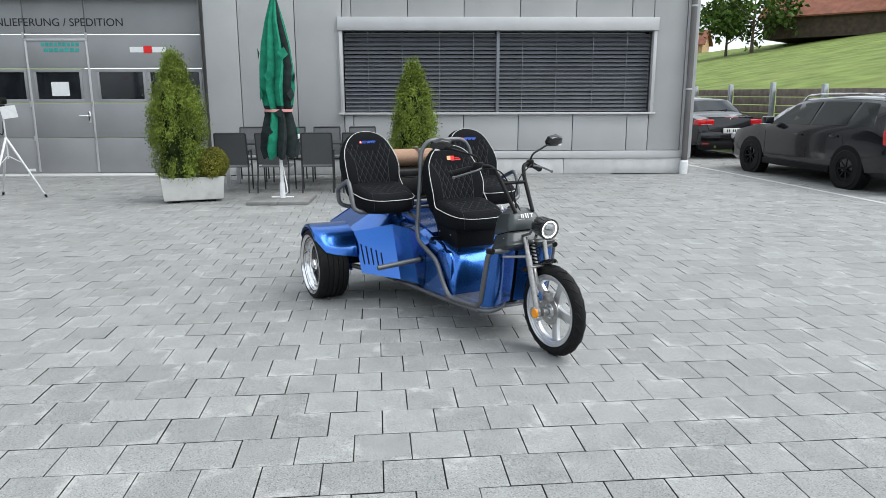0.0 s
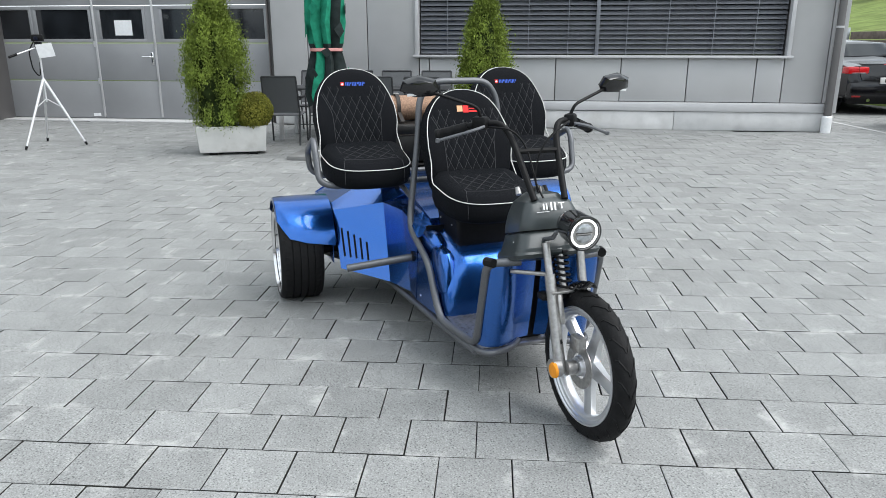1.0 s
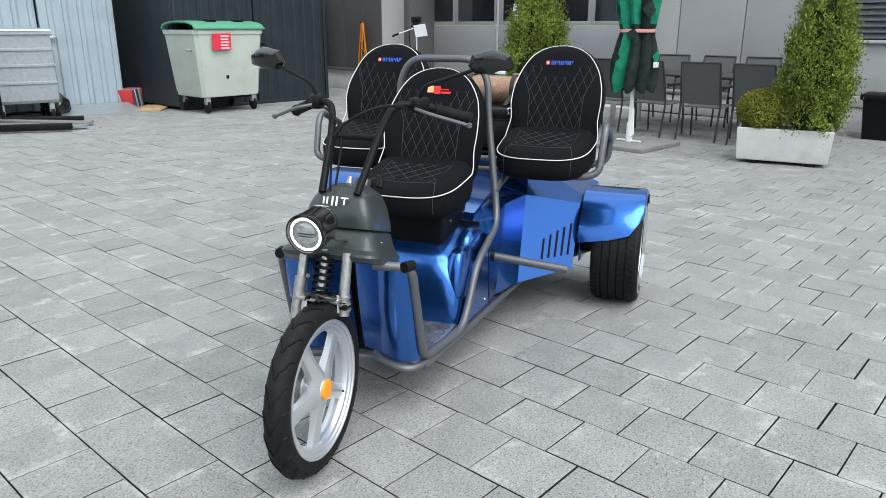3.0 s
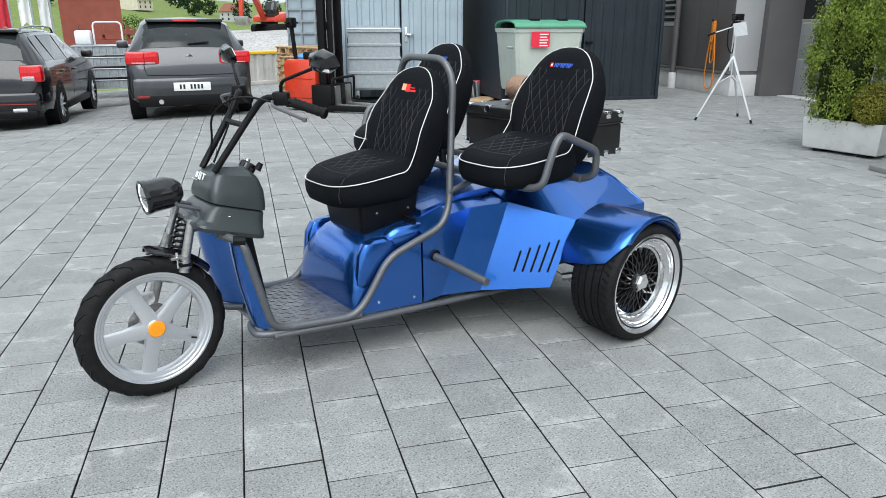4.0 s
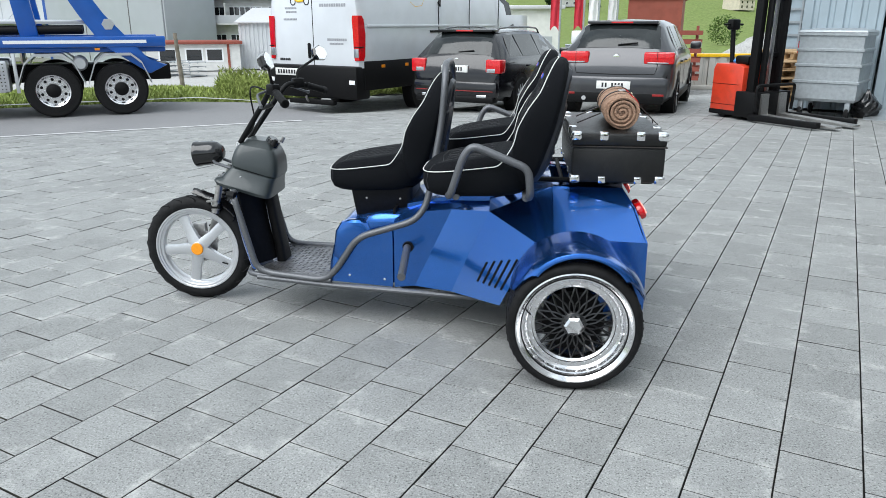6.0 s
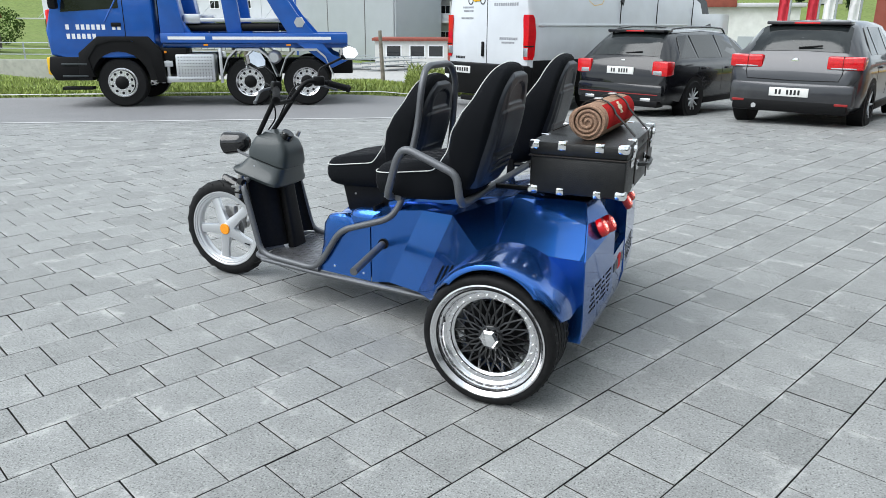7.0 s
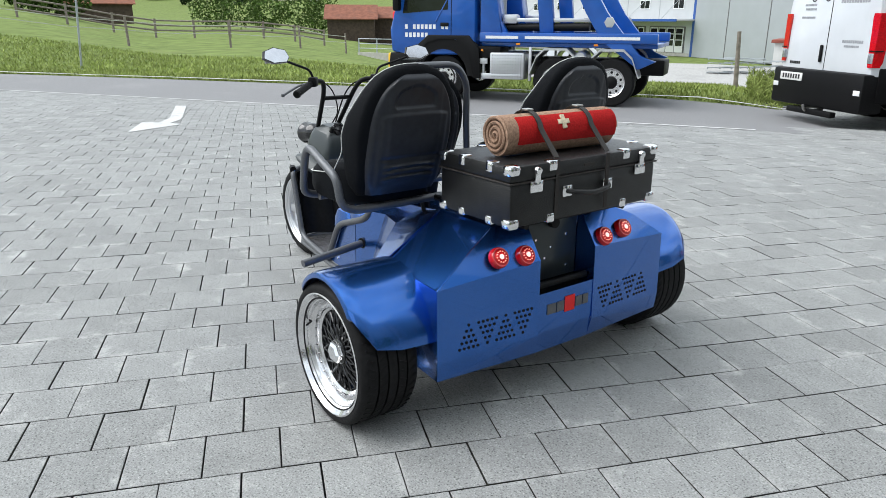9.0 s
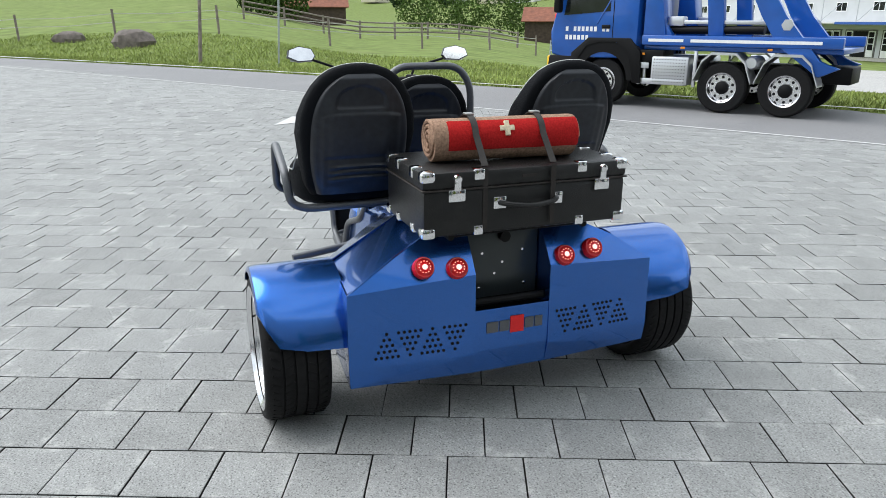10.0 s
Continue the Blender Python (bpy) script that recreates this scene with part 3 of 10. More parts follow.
# window with closed outer blinds
win = thing("window_1", "wide window with closed grey blue slatted outer blind", "window", FM)
win["kind"] = "structure"
bm = bmesh.new()
add_box(bm, S_WL - 0.06, S_WL, -0.3, 0.03, 1.13, 2.66, 0.005)
add_box(bm, S_WR, S_WR + 0.06, -0.3, 0.03, 1.13, 2.66, 0.005)
part("window_frame", bm, M_TRIMGREY, win)
part("blind_box", box(S_WL - 0.08, S_WR + 0.08, -0.2, 0.06, 2.665, 2.9, 0.008), M_TRIMGREY, win)
part("window_sill", box(S_WL - 0.09, S_WR + 0.09, -0.2, 0.08, 1.132, 1.172, 0.006), M_TRIMGREY, win)
part("pane", box(S_WL, S_WR, -0.3, -0.28, 1.17, 2.66), M_GLASS, win)
n_sl = 19
for i in range(n_sl):
    z = 1.225 + i * (2.66 - 1.225) / n_sl
    for a, b in ((S_WL + 0.02, 0.5 * (S_WL + S_WR) - 0.03), (0.5 * (S_WL + S_WR) + 0.03, S_WR - 0.02)):
        bm = bmesh.new()
        add_loft(bm, [[(x, -0.13 - 0.026 * c, z + 0.033 * s) for c, s in ((-1.0, -1.0), (-0.4, -0.75), (0.5, 0.2), (1.0, 0.95), (0.85, 0.97), (0.3, 0.28), (-0.55, -0.65), (-1.05, -0.92))] for x in (a, b)])
        part("slat", bm, M_SLAT, win)
bm = bmesh.new()
mid = 0.5 * (S_WL + S_WR)
add_box(bm, mid - 0.03, mid + 0.03, -0.16, -0.08, 1.175, 2.66, 0.004)
for k in (0.08, 0.19, 0.31, 0.42, 0.58, 0.69, 0.81, 0.92):
    add_box(bm, S_WL + (S_WR - S_WL) * k - 0.006, S_WL + (S_WR - S_WL) * k + 0.006, -0.096, -0.092, 1.18, 2.65)
part("guide_rail", bm, M_SLAT, win)

pipe = thing("downpipe", "grey rain downpipe at the building corner with white foot", "downpipe", FM)
part("pipe", tube([(S_END - 0.12, 0.09, 0.25), (S_END - 0.12, 0.09, 9.5)], 0.055, 16), M_PANELDARK, pipe)
part("foot", lathe([(0.0, 0.0), (0.075, 0.0), (0.075, 0.24), (0.06, 0.26), (0.0, 0.26)], "z", (S_END - 0.12, 0.09, 0), 18), M_WHITE, pipe, "white pipe foot")
for z in (1.6, 3.1, 4.6):
    part("pipe_clip", lathe([(0.056, z - 0.015), (0.062, z - 0.015), (0.062, z + 0.015), (0.056, z + 0.015)], "z", (S_END - 0.12, 0.09, 0), 18, closed=True), M_TRIMGREY, pipe)
part("corner_trim", box(S_END - 0.05, S_END + 0.02, -0.1, 0.03, 0.3, 9.6, 0.006), M_TRIMGREY, wall)
part("rod", tube([(13.13, 0.05, 3.33), (14.53, 0.05, 3.33)], 0.018), M_WHITE, wall, "thin white rod on the wall")

# ---- the three-wheeler ----
trike = thing("electric_trike", "blue three-seat electric trike with black quilted seats on the paved yard", "trike", pose(0, -0.068, 0, 0, 0, 1.8))
RH = 0.261
AX = 0.022


def rear_wheel(sgn):
    """Wide rear wheel, outer side towards sgn * y."""
    yc = 0.752 * sgn
    m = Matrix.Translation((AX, yc, RH)) @ (Matrix.Identity(4) if sgn > 0 else Matrix.Rotation(math.pi, 4, "Z")) @ Matrix.Diagonal((RH / 0.278, 1, RH / 0.278, 1))
    R = 0.278
    prof = [(0.226, -0.095), (0.235, -0.11), (0.248, -0.116), (0.264, -0.112), (0.274, -0.098)]
    for y in (-0.062, -0.026, 0.012, 0.05):
        prof += [(R, y - 0.012), (R, y - 0.004), (R - 0.008, y - 0.003), (R - 0.008, y + 0.003), (R, y + 0.004)]
    prof += [(R, 0.075), (0.275, 0.096), (0.266, 0.108), (0.252, 0.112), (0.243, 0.109), (0.238, 0.098), (0.214, 0.098), (0.214, -0.095)]
    tyre = part("tyre", lathe(prof, "y", seg=72, closed=True), M_RUBBER, trike, "wide low-profile black tyre", smooth=40, m=m)
    bm = bmesh.new()
    for k in range(52):
        t = 2 * math.pi * k / 52
        for y0, sl in ((-0.083, 0.06), (0.074, -0.06), (0.031, 0.06), (-0.044, -0.06)):
            mm = Matrix.Rotation(-t, 4, "Y") @ Matrix.Translation((R - 0.0006, y0, 0)) @ Matrix.Rotation(sl * 8, 4, "X")
            add_box(bm, -0.002, 0.0014, -0.0165, 0.0165, -0.004, 0.004, m=mm)
    tagged(part("tread", bm, M_BLACK, tyre), "fine cross cuts of the tread", kind="stuff")
    part("rim", lathe([(0.2, -0.09), (0.226, -0.095), (0.232, 0.098), (0.241, 0.104), (0.24, 0.111), (0.234, 0.113), (0.229, 0.108), (0.222, 0.1), (0.214, 0.094), (0.211, 0.086), (0.206, 0.084), (0.203, 0.074), (0.196, 0.066), (0.19, 0.062), (0.187, 0.064), (0.172, 0.062), (0.17, 0.056), (0.16, 0.05), (0.157, 0.02), (0.155, -0.06), (0.2, -0.09)], "y", seg=72), M_POLISHED, tyre, "polished deep-dish rim")
    bm = bmesh.new()
    for k in range(20):
        for d in (1, -1):
            a0, a1 = 2 * math.pi * k / 20, 2 * math.pi * (k + 1.0 * d) / 20
            pts = [(0.045, a0 - 0.1 * d), (0.09, a0 + (a1 - a0) * 0.25), (0.162, a1)]
            add_tube(bm, [(r * math.cos(a), 0.052 - 0.012 * (r > 0.1), r * math.sin(a)) for r, a in pts], 0.0052, 6)
    add_lathe(bm, [(0.0, 0.03), (0.05, 0.03), (0.05, 0.06), (0.04, 0.066), (0.0, 0.066)], "y", seg=32)
    part("spokes", bm, M_BLACKGLOSS, tyre, "black cross-laced spokes")
    bm = bmesh.new()
    for k in range(30):
        t = 2 * math.pi * k / 30
        add_lathe(bm, [(0.0, 0.07), (0.0035, 0.07), (0.0035, 0.062), (0.0, 0.062)], "y", (0.176 * math.cos(t), 0, 0.176 * math.sin(t)), 6)
    tagged(part("rim_bolts", bm, M_CHROME, tyre), kind="stuff")
    part("hub_cap", lathe([(0.0, 0.088), (0.031, 0.088), (0.041, 0.08), (0.046, 0.066), (0.046, 0.06), (0.0, 0.06)], "y", seg=6), M_CHROME, tyre, "hexagonal chrome hub cap", smooth=20)
    part("brake_drum", lathe([(0.0, -0.02), (0.13, -0.02), (0.13, 0.02), (0.0, 0.02)], "y", seg=32), M_BLACK, tyre)
    part("valve", tube([(0.196, 0.07, 0.06), (0.18, 0.1, 0.055)], 0.004, 6), M_BLACK, tyre)


rear_wheel(1)
rear_wheel(-1)
part("axle", tube([(AX, -0.7, RH), (AX, 0.7, RH)], 0.03, 12), M_BLACK, trike)

# front wheel
FX, FR, FY = 1.868, 0.272, 0.035
m = Matrix.Translation((FX, FY, FR)) @ Matrix.Rotation(radians(2), 4, "Z") @ Matrix.Diagonal((FR / 0.296, 0.9, FR / 0.296, 1))
prof = [(0.213, -0.03), (0.233, -0.036), (0.25, -0.041), (0.268, -0.039), (0.283, -0.028), (0.293, -0.013), (0.296, 0), (0.293, 0.013), (0.283, 0.028), (0.268, 0.039), (0.25, 0.041), (0.233, 0.036), (0.213, 0.03)]
ftyre = part("tyre", lathe(prof, "y", seg=80, closed=True), M_RUBBER, trike, "grooved black motorcycle tyre", smooth=40, m=m)
bm = bmesh.new()
for k in range(22):
    t = 2 * math.pi * k / 22
    for d in (1, -1):
        pts = [(0.2957, 0.003 * d, t - 0.02), (0.295, 0.008 * d, t + 0.05), (0.2925, 0.015 * d, t + 0.07), (0.288, 0.0225 * d, t + 0.12), (0.279, 0.0318 * d, t + 0.19), (0.268, 0.0388 * d, t + 0.2)]
        add_tube(bm, [(r * math.cos(a), y, r * math.sin(a)) for r, y, a in pts], 0.0033, 4)
tagged(part("tread_groove", bm, M_BLACK, ftyre), "curved dark tread grooves", kind="stuff")
part("rim", lathe([(0.194, -0.016), (0.199, -0.024), (0.21, -0.027), (0.214, -0.033), (0.222, -0.034), (0.226, -0.039), (0.233, -0.039), (0.234, -0.033), (0.214, -0.022), (0.214, 0.022), (0.234, 0.033), (0.233, 0.039), (0.226, 0.039), (0.222, 0.034), (0.214, 0.033), (0.21, 0.027), (0.199, 0.024), (0.194, 0.016), (0.191, 0.0)], "y", seg=72, closed=True), M_ALU, ftyre, "silver alloy rim")
bm = bmesh.new()
for k in range(5):
    a = 2 * math.pi * k / 5 + 1.154
    rings = []
    for r, w, h, yo in ((0.02, 0.036, 0.018, 0.014), (0.06, 0.031, 0.015, 0.012), (0.12, 0.0245, 0.011, 0.006), (0.202, 0.028, 0.011, 0.0)):
        ring = []
        for u, v in ((-1, -1), (-0.55, -1.3), (0.55, -1.3), (1, -1), (1, 1), (0.55, 1.3), (-0.55, 1.3), (-1, 1)):
            ring.append(Matrix.Rotation(-a, 3, "Y") @ Vector((r, yo + v * h, u * w)))
        rings.append(ring)
    add_loft(bm, rings)
add_lathe(bm, [(0.0, -0.05), (0.036, -0.05), (0.042, -0.03), (0.042, 0.03), (0.036, 0.038), (0.0, 0.038)], "y", seg=32)
part("spokes", bm, M_ALU, ftyre, "five broad silver alloy spokes")
part("hub_cap", lathe([(0.0, 0.046), (0.031, 0.045), (0.034, 0.041), (0.034, 0.036), (0.0, 0.036)], "y", seg=28), M_ORANGE, ftyre, "round orange hub cap")
part("hub_cap", lathe([(0.0, -0.156), (0.028, -0.155), (0.031, -0.15), (0.031, -0.144), (0.0, -0.144)], "y", seg=28), M_ORANGE, ftyre, "round orange hub cap")
part("hub_sleeve", lathe([(0.0, -0.096), (0.029, -0.096), (0.03, -0.06), (0.024, -0.05), (0.0, -0.05)], "y", seg=24), M_STEEL, ftyre)
part("brake_disc", lathe([(0.05, -0.036), (0.09, -0.036), (0.09, -0.032), (0.05, -0.032)], "y", seg=40, closed=True), M_STEEL, ftyre)
part("valve", tube([(-0.16, 0.02, -0.09), (-0.135, 0.036, -0.076)], 0.004, 6), M_BLACK, ftyre)
part("caliper", box(-0.03, 0.04, -0.07, -0.03, 0.07, 0.13, 0.008), M_STEEL, ftyre)

# fork, spring and small mudguard
bm = tube([(1.858, -0.066, 0.255), (1.846, -0.066, 0.3), (1.748, -0.066, 0.578), (1.746, -0.066, 0.582), (1.745, -0.066, 0.584), (1.706, -0.066, 0.69)], 0.02, 14, radii=[0.024, 0.021, 0.019, 0.0205, 0.014, 0.014])
add_lathe(bm, [(0.0, -0.1), (0.034, -0.1), (0.034, -0.07), (0.0, -0.07)], "y", (1.857, 0.0, FR), 20)
part("fork_leg", bm, M_STEEL, trike, "brushed steel fork leg")
bm = tube([(1.7, 0.075, 0.66), (1.735, 0.075, 0.53), (1.748, 0.075, 0.47)], 0.02, 14, radii=[0.016, 0.017, 0.02])
for k in range(3):
    add_lathe(bm, [(0.0, -0.004), (0.024, -0.004), (0.024, 0.004), (0.0, 0.004)], "z", (1.742, 0.075, 0.49 + 0.02 * k), 16)
part("fork_stub", bm, M_STEEL, trike)
pts = []
for k in range(90):
    t = k / 89
    a = 2 * math.pi * 7 * t
    pts.append((1.695 + 0.05 * t + 0.026 * math.cos(a), -0.005 + 0.028 * math.sin(a), 0.655 - 0.14 * t))
part("spring", tube(pts, 0.005, 6), M_BLACK, trike, "dark coil spring")
part("damper", tube([(1.69, -0.005, 0.66), (1.75, -0.005, 0.5)], 0.014, 12), M_STEEL, trike)
part("fork_clamp", box(1.725, 1.8, -0.05, -0.028, 0.4, 0.52, 0.006), M_STEEL, trike, "flat steel clamp plate on the fork leg", m=Matrix.Translation((1.76, 0, 0.46)) @ Matrix.Rotation(radians(-19), 4, "Y") @ Matrix.Translation((-1.76, 0, -0.46)))
part("fork_plate", box(1.735, 1.79, -0.075, 0.08, 0.52, 0.53, 0.003), M_STEEL, trike)
for y in (0.02, 0.068):
    part("bolt", tube([(1.765, y, 0.485), (1.765, y, 0.545)], 0.0055, 8), M_CHROME, trike)
part("cross_rod", tube([(1.6, -0.15, 0.56), (1.72, -0.06, 0.575)], 0.0085, 8), M_STEEL, trike)
part("fork_bridge", box(1.715, 1.765, -0.1, 0.095, 0.49, 0.515, 0.008), M_BLACK, trike)
bm = bmesh.new()
rings = []
for k in range(15):
    a = radians(90 + 50 * k / 14)
    w = 0.034 * (0.55 + 0.45 * math.sin(math.pi * min(1, (k + 1) / 6) / 2))
    rr = 0.3 + (0.01 if k < 2 else 0.004 if k < 4 else 0)
    rings.append([(FX + (rr - 0.022 * abs(u) ** 2) * math.cos(a), FY + u * w, FR + (rr - 0.022 * abs(u) ** 2) * math.sin(a)) for u in (-1, -0.6, 0, 0.6, 1)]
                 + [(FX + (rr - 0.006 - 0.022 * abs(u) ** 2) * math.cos(a), FY + u * w * 0.96, FR + (rr - 0.006 - 0.022 * abs(u) ** 2) * math.sin(a)) for u in (1, 0.6, 0, -0.6, -1)])
part("front_mudguard", loft(rings), M_BLACKGLOSS, trike, "short gloss black mudguard")
part("brake_hose", tube(rounded([(1.74, -0.06, 0.6), (1.8, -0.07, 0.5), (1.77, -0.06, 0.42), (1.85, -0.06, 0.36)], 0.05), 0.004, 6), M_BLACK, trike)

# steering fairing
def fair(z, x0, x1, hw, e=3.4, tilt=0.3, reach=0.76):
    """A level of the cowl; its front stands higher than its back."""
    x1 = 1.43 + (x1 - 1.43) * reach
    return [(x, y * (1.0 + 0.12 * (x - 0.5 * (x0 + x1)) / (x1 - x0)), zz + (x - 1.6) * tilt) for x, y, zz in oval(0.5 * (x0 + x1), 0, z, 0.5 * (x1 - x0), hw, 36, e)]


part("lower_fairing", loft([fair(0.59, 1.46, 1.6, 0.095, 5), fair(0.598, 1.452, 1.7, 0.14, 6, 0.3, 0.86), fair(0.604, 1.446, 1.752, 0.162, 7, 0.3, 0.86), fair(0.619, 1.443, 1.76, 0.166, 7, 0.3, 0.86), fair(0.628, 1.441, 1.752, 0.162, 7, 0.3, 0.86), fair(0.642, 1.438, 1.728, 0.148, 6, 0.3, 0.84), fair(0.68, 1.43, 1.71, 0.13, 6, 0.3, 0.8), fair(0.7, 1.424, 1.7, 0.122, 6), fair(0.706, 1.426, 1.69, 0.112, 6)]), M_FAIRING, trike, "dark grey plastic steering cowl", smooth=24)
part("upper_fairing", loft([fair(0.71, 1.416, 1.704, 0.12, 6), fair(0.735, 1.412, 1.702, 0.118, 6), fair(0.778, 1.412, 1.684, 0.106, 6, 0.25), fair(0.806, 1.424, 1.664, 0.094, 6, 0.2), fair(0.816, 1.432, 1.652, 0.088, 6, 0.17), fair(0.826, 1.45, 1.628, 0.07, 5, 0.12), fair(0.84, 1.47, 1.61, 0.055, 5, 0.1)]), M_FAIRING, trike, "dark grey plastic instrument cowl", smooth=24)
part("cowl_seam", loft([fair(0.704, 1.424, 1.696, 0.1165), fair(0.712, 1.424, 1.696, 0.1165)]), M_BLACK, trike)
bm = lathe([(0.0, 0.012), (0.03, 0.012), (0.034, 0.006), (0.034, -0.02), (0.0, -0.02)], "z", seg=28)
part("dial", bm, M_BLACKGLOSS, trike, "round instrument dial", m=Matrix.Translation((1.445, 0.015, 0.822)) @ pose(0, 0, 0, 0, -35, 0))
part("key_switch", lathe([(0.0, 0.03), (0.009, 0.03), (0.012, 0.0), (0.0, 0.0)], "z", seg=14), M_STEEL, trike, m=Matrix.Translation((1.43, -0.05, 0.81)) @ pose(0, 0, 0, 0, -35, 0))
part("light_switch", lathe([(0.0, 0.03), (0.01, 0.03), (0.014, 0.0), (0.0, 0.0)], "z", seg=14), M_BLACK, trike, m=Matrix.Translation((1.43, 0.065, 0.81)) @ pose(0, 0, 0, 0, -35, 0))
# product mark as plain strokes on the cowl's front
mm = Matrix.Translation((1.62, 0, 0.8)) @ Matrix.Rotation(radians(-24), 4, "Y")
for y0, y1, z0, z1 in ((-0.042, -0.037, -0.011, 0.011), (-0.03, -0.025, -0.011, 0.011), (-0.012, -0.006, -0.015, 0.015), (0.003, 0.009, -0.015, 0.015), (0.03, 0.035, -0.011, 0.009), (0.02, 0.045, 0.009, 0.013)):
    part("mark", box(0.006, 0.0085, y0, y1, z0, z1), M_WHITE, trike, "plain white mark on the cowl", m=mm)
part("mark", box(0.006, 0.0085, -0.07, -0.02, -0.02, -0.0185), M_WHITE, trike, "plain white mark on the cowl", m=mm)
for y in (-0.12, 0.12):
    part("bolt", lathe([(0.0, 0.004), (0.006, 0.003), (0.007, 0.0), (0.0, 0.0)], "z", (1.58, y * 1.1, 0.665), 10), M_CHROME, trike)

# headlamp
lampm = Matrix.Translation((1.778, 0.012, 0.757)) @ pose(0, 0, 0, 0, 6, 0)
lamp = part("headlamp", lathe([(0.0, -0.075), (0.03, -0.07), (0.05, -0.05), (0.058, -0.02), (0.06, 0.045), (0.063, 0.05), (0.063, 0.066), (0.056, 0.068), (0.054, 0.056), (0.0, 0.056)], "x", seg=40), M_BLACKGLOSS, trike, "round black LED headlamp, lit", m=lampm)
part("reflector", lathe([(0.0, 0.0575), (0.042, 0.058), (0.043, 0.06), (0.045, 0.0575), (0.0, 0.0565)], "x", seg=36), M_STEEL, lamp, "grey lamp reflector")
bm = bmesh.new()
for k in range(36):
    add_box(bm, 0.058, 0.0625, -0.0037, 0.0037, 0.0445, 0.0515, 0.0008, m=Matrix.Rotation(2 * math.pi * k / 36, 4, "X"))
part("light_ring", bm, M_WHITELED, lamp, "ring of lit white diodes")
for dz in (1, -1):
    bm = loft([[(x, k * 0.031 * math.cos(t), dz * (0.006 + k * 0.029 * math.sin(t))) for t in (math.pi * q / 14 for q in range(15))] for x, k in ((0.057, 1.0), (0.062, 0.97), (0.066, 0.7), (0.0675, 0.3))])
    part("lens", bm, M_LEDLENS, lamp, "half-round clear lens")
part("lens_bar", box(0.058, 0.068, -0.03, 0.03, -0.0022, 0.0022, 0.001), M_STEEL, lamp)
for s in (1, -1):
    part("lamp_bracket", tube([(1.752, 0.05 * s, 0.74), (1.735, 0.052 * s, 0.715), (1.66, 0.05 * s, 0.69)], 0.008, 8), M_FRAME, trike)

# handlebar
def bar_side(s):
    pts = rounded([(1.595, 0.062 * s, 0.82), (1.45, 0.09 * s, 1.02), (1.405, 0.115 * s, 1.085), (1.37, 0.19 * s, 1.085), (1.27, 0.335 * s, 1.035)], 0.05, 5)
    part("handlebar", tube(pts, 0.0125, 12), M_BLACK, trike)
    d = (Vector((1.27, 0.335 * s, 1.035)) - Vector((1.37, 0.19 * s, 1.085))).normalized()
    g = [Vector((1.27, 0.335 * s, 1.035)) - d * (0.13 - 0.01 * k) for k in range(14)]
    part("grip", tube(g, 0.017, 14, radii=[0.019] + [0.0165 + 0.0018 * (k % 2) for k in range(11)] + [0.021, 0.019]), M_RUBBER, trike, "black ribbed rubber grip")
    c = Vector((1.37, 0.19 * s, 1.085))
    bm = box(-0.03, 0.03, -0.022, 0.022, -0.026, 0.024, 0.01)
    part("switch_block", bm, M_BLACK, trike, m=Matrix.Translation(c) @ Matrix.Rotation(radians(-40 * s), 4, "Z"))
    bm = tube(rounded([c + Vector((0.035, 0.0, -0.01)), c + Vector((0.06, 0.05 * s, -0.02)), c + Vector((0.0, 0.17 * s, -0.06))], 0.03), 0.006, 8)
    add_lathe(bm, [(0.0, -0.01), (0.009, -0.006), (0.009, 0.006), (0.0, 0.01)], "z", c + Vector((0.0, 0.172 * s, -0.06)), 10)
    part("brake_lever", bm, M_FRAME, trike)
    top = Vector((1.315, 0.385 * s, 1.205))
    part("mirror_stalk", tube(rounded([c + Vector((0, 0, 0.02)), c + Vector((0.005, 0.015 * s, 0.06)), top], 0.03), 0.0065, 8), M_BLACK, trike)
    mir = part("mirror", loft([[(x, y * 1.0, z) for x, y, z in ((0.03 * q + 0.0, 0.075 * u * (1 - 0.12 * q * q) * k, 0.042 * v * k) for u, v in ((-1, -0.25), (-0.75, -0.85), (0.3, -0.95), (1, -0.35), (0.85, 0.55), (0.1, 1), (-0.8, 0.65)))] for q, k in ((1.0, 0.45), (0.7, 0.8), (0.0, 1.0), (-0.4, 0.97))]), M_BLACKGLOSS, trike, "angular black rear mirror", m=Matrix.Translation(top + Vector((0, 0.03 * s, 0.015))) @ Matrix.Rotation(radians(8 * s), 4, "Z") @ Matrix.Rotation(radians(20), 4, "Y") @ Matrix.Diagonal((1, s, 1, 1)))
    part("mirror_glass", loft([[(x, 0.068 * u, 0.037 * v) for u, v in ((-1, -0.25), (-0.75, -0.85), (0.3, -0.95), (1, -0.35), (0.85, 0.55), (0.1, 1), (-0.8, 0.65))] for x in (-0.0125, -0.0135)]), M_CHROME, mir, "mirror glass")
    part("reflector_strip", box(0.021, 0.026, -0.012, 0.05, -0.024, -0.014, 0.001), M_WHITE, mir, "narrow white reflector strip", m=Matrix.Rotation(radians(-4), 4, "X"))


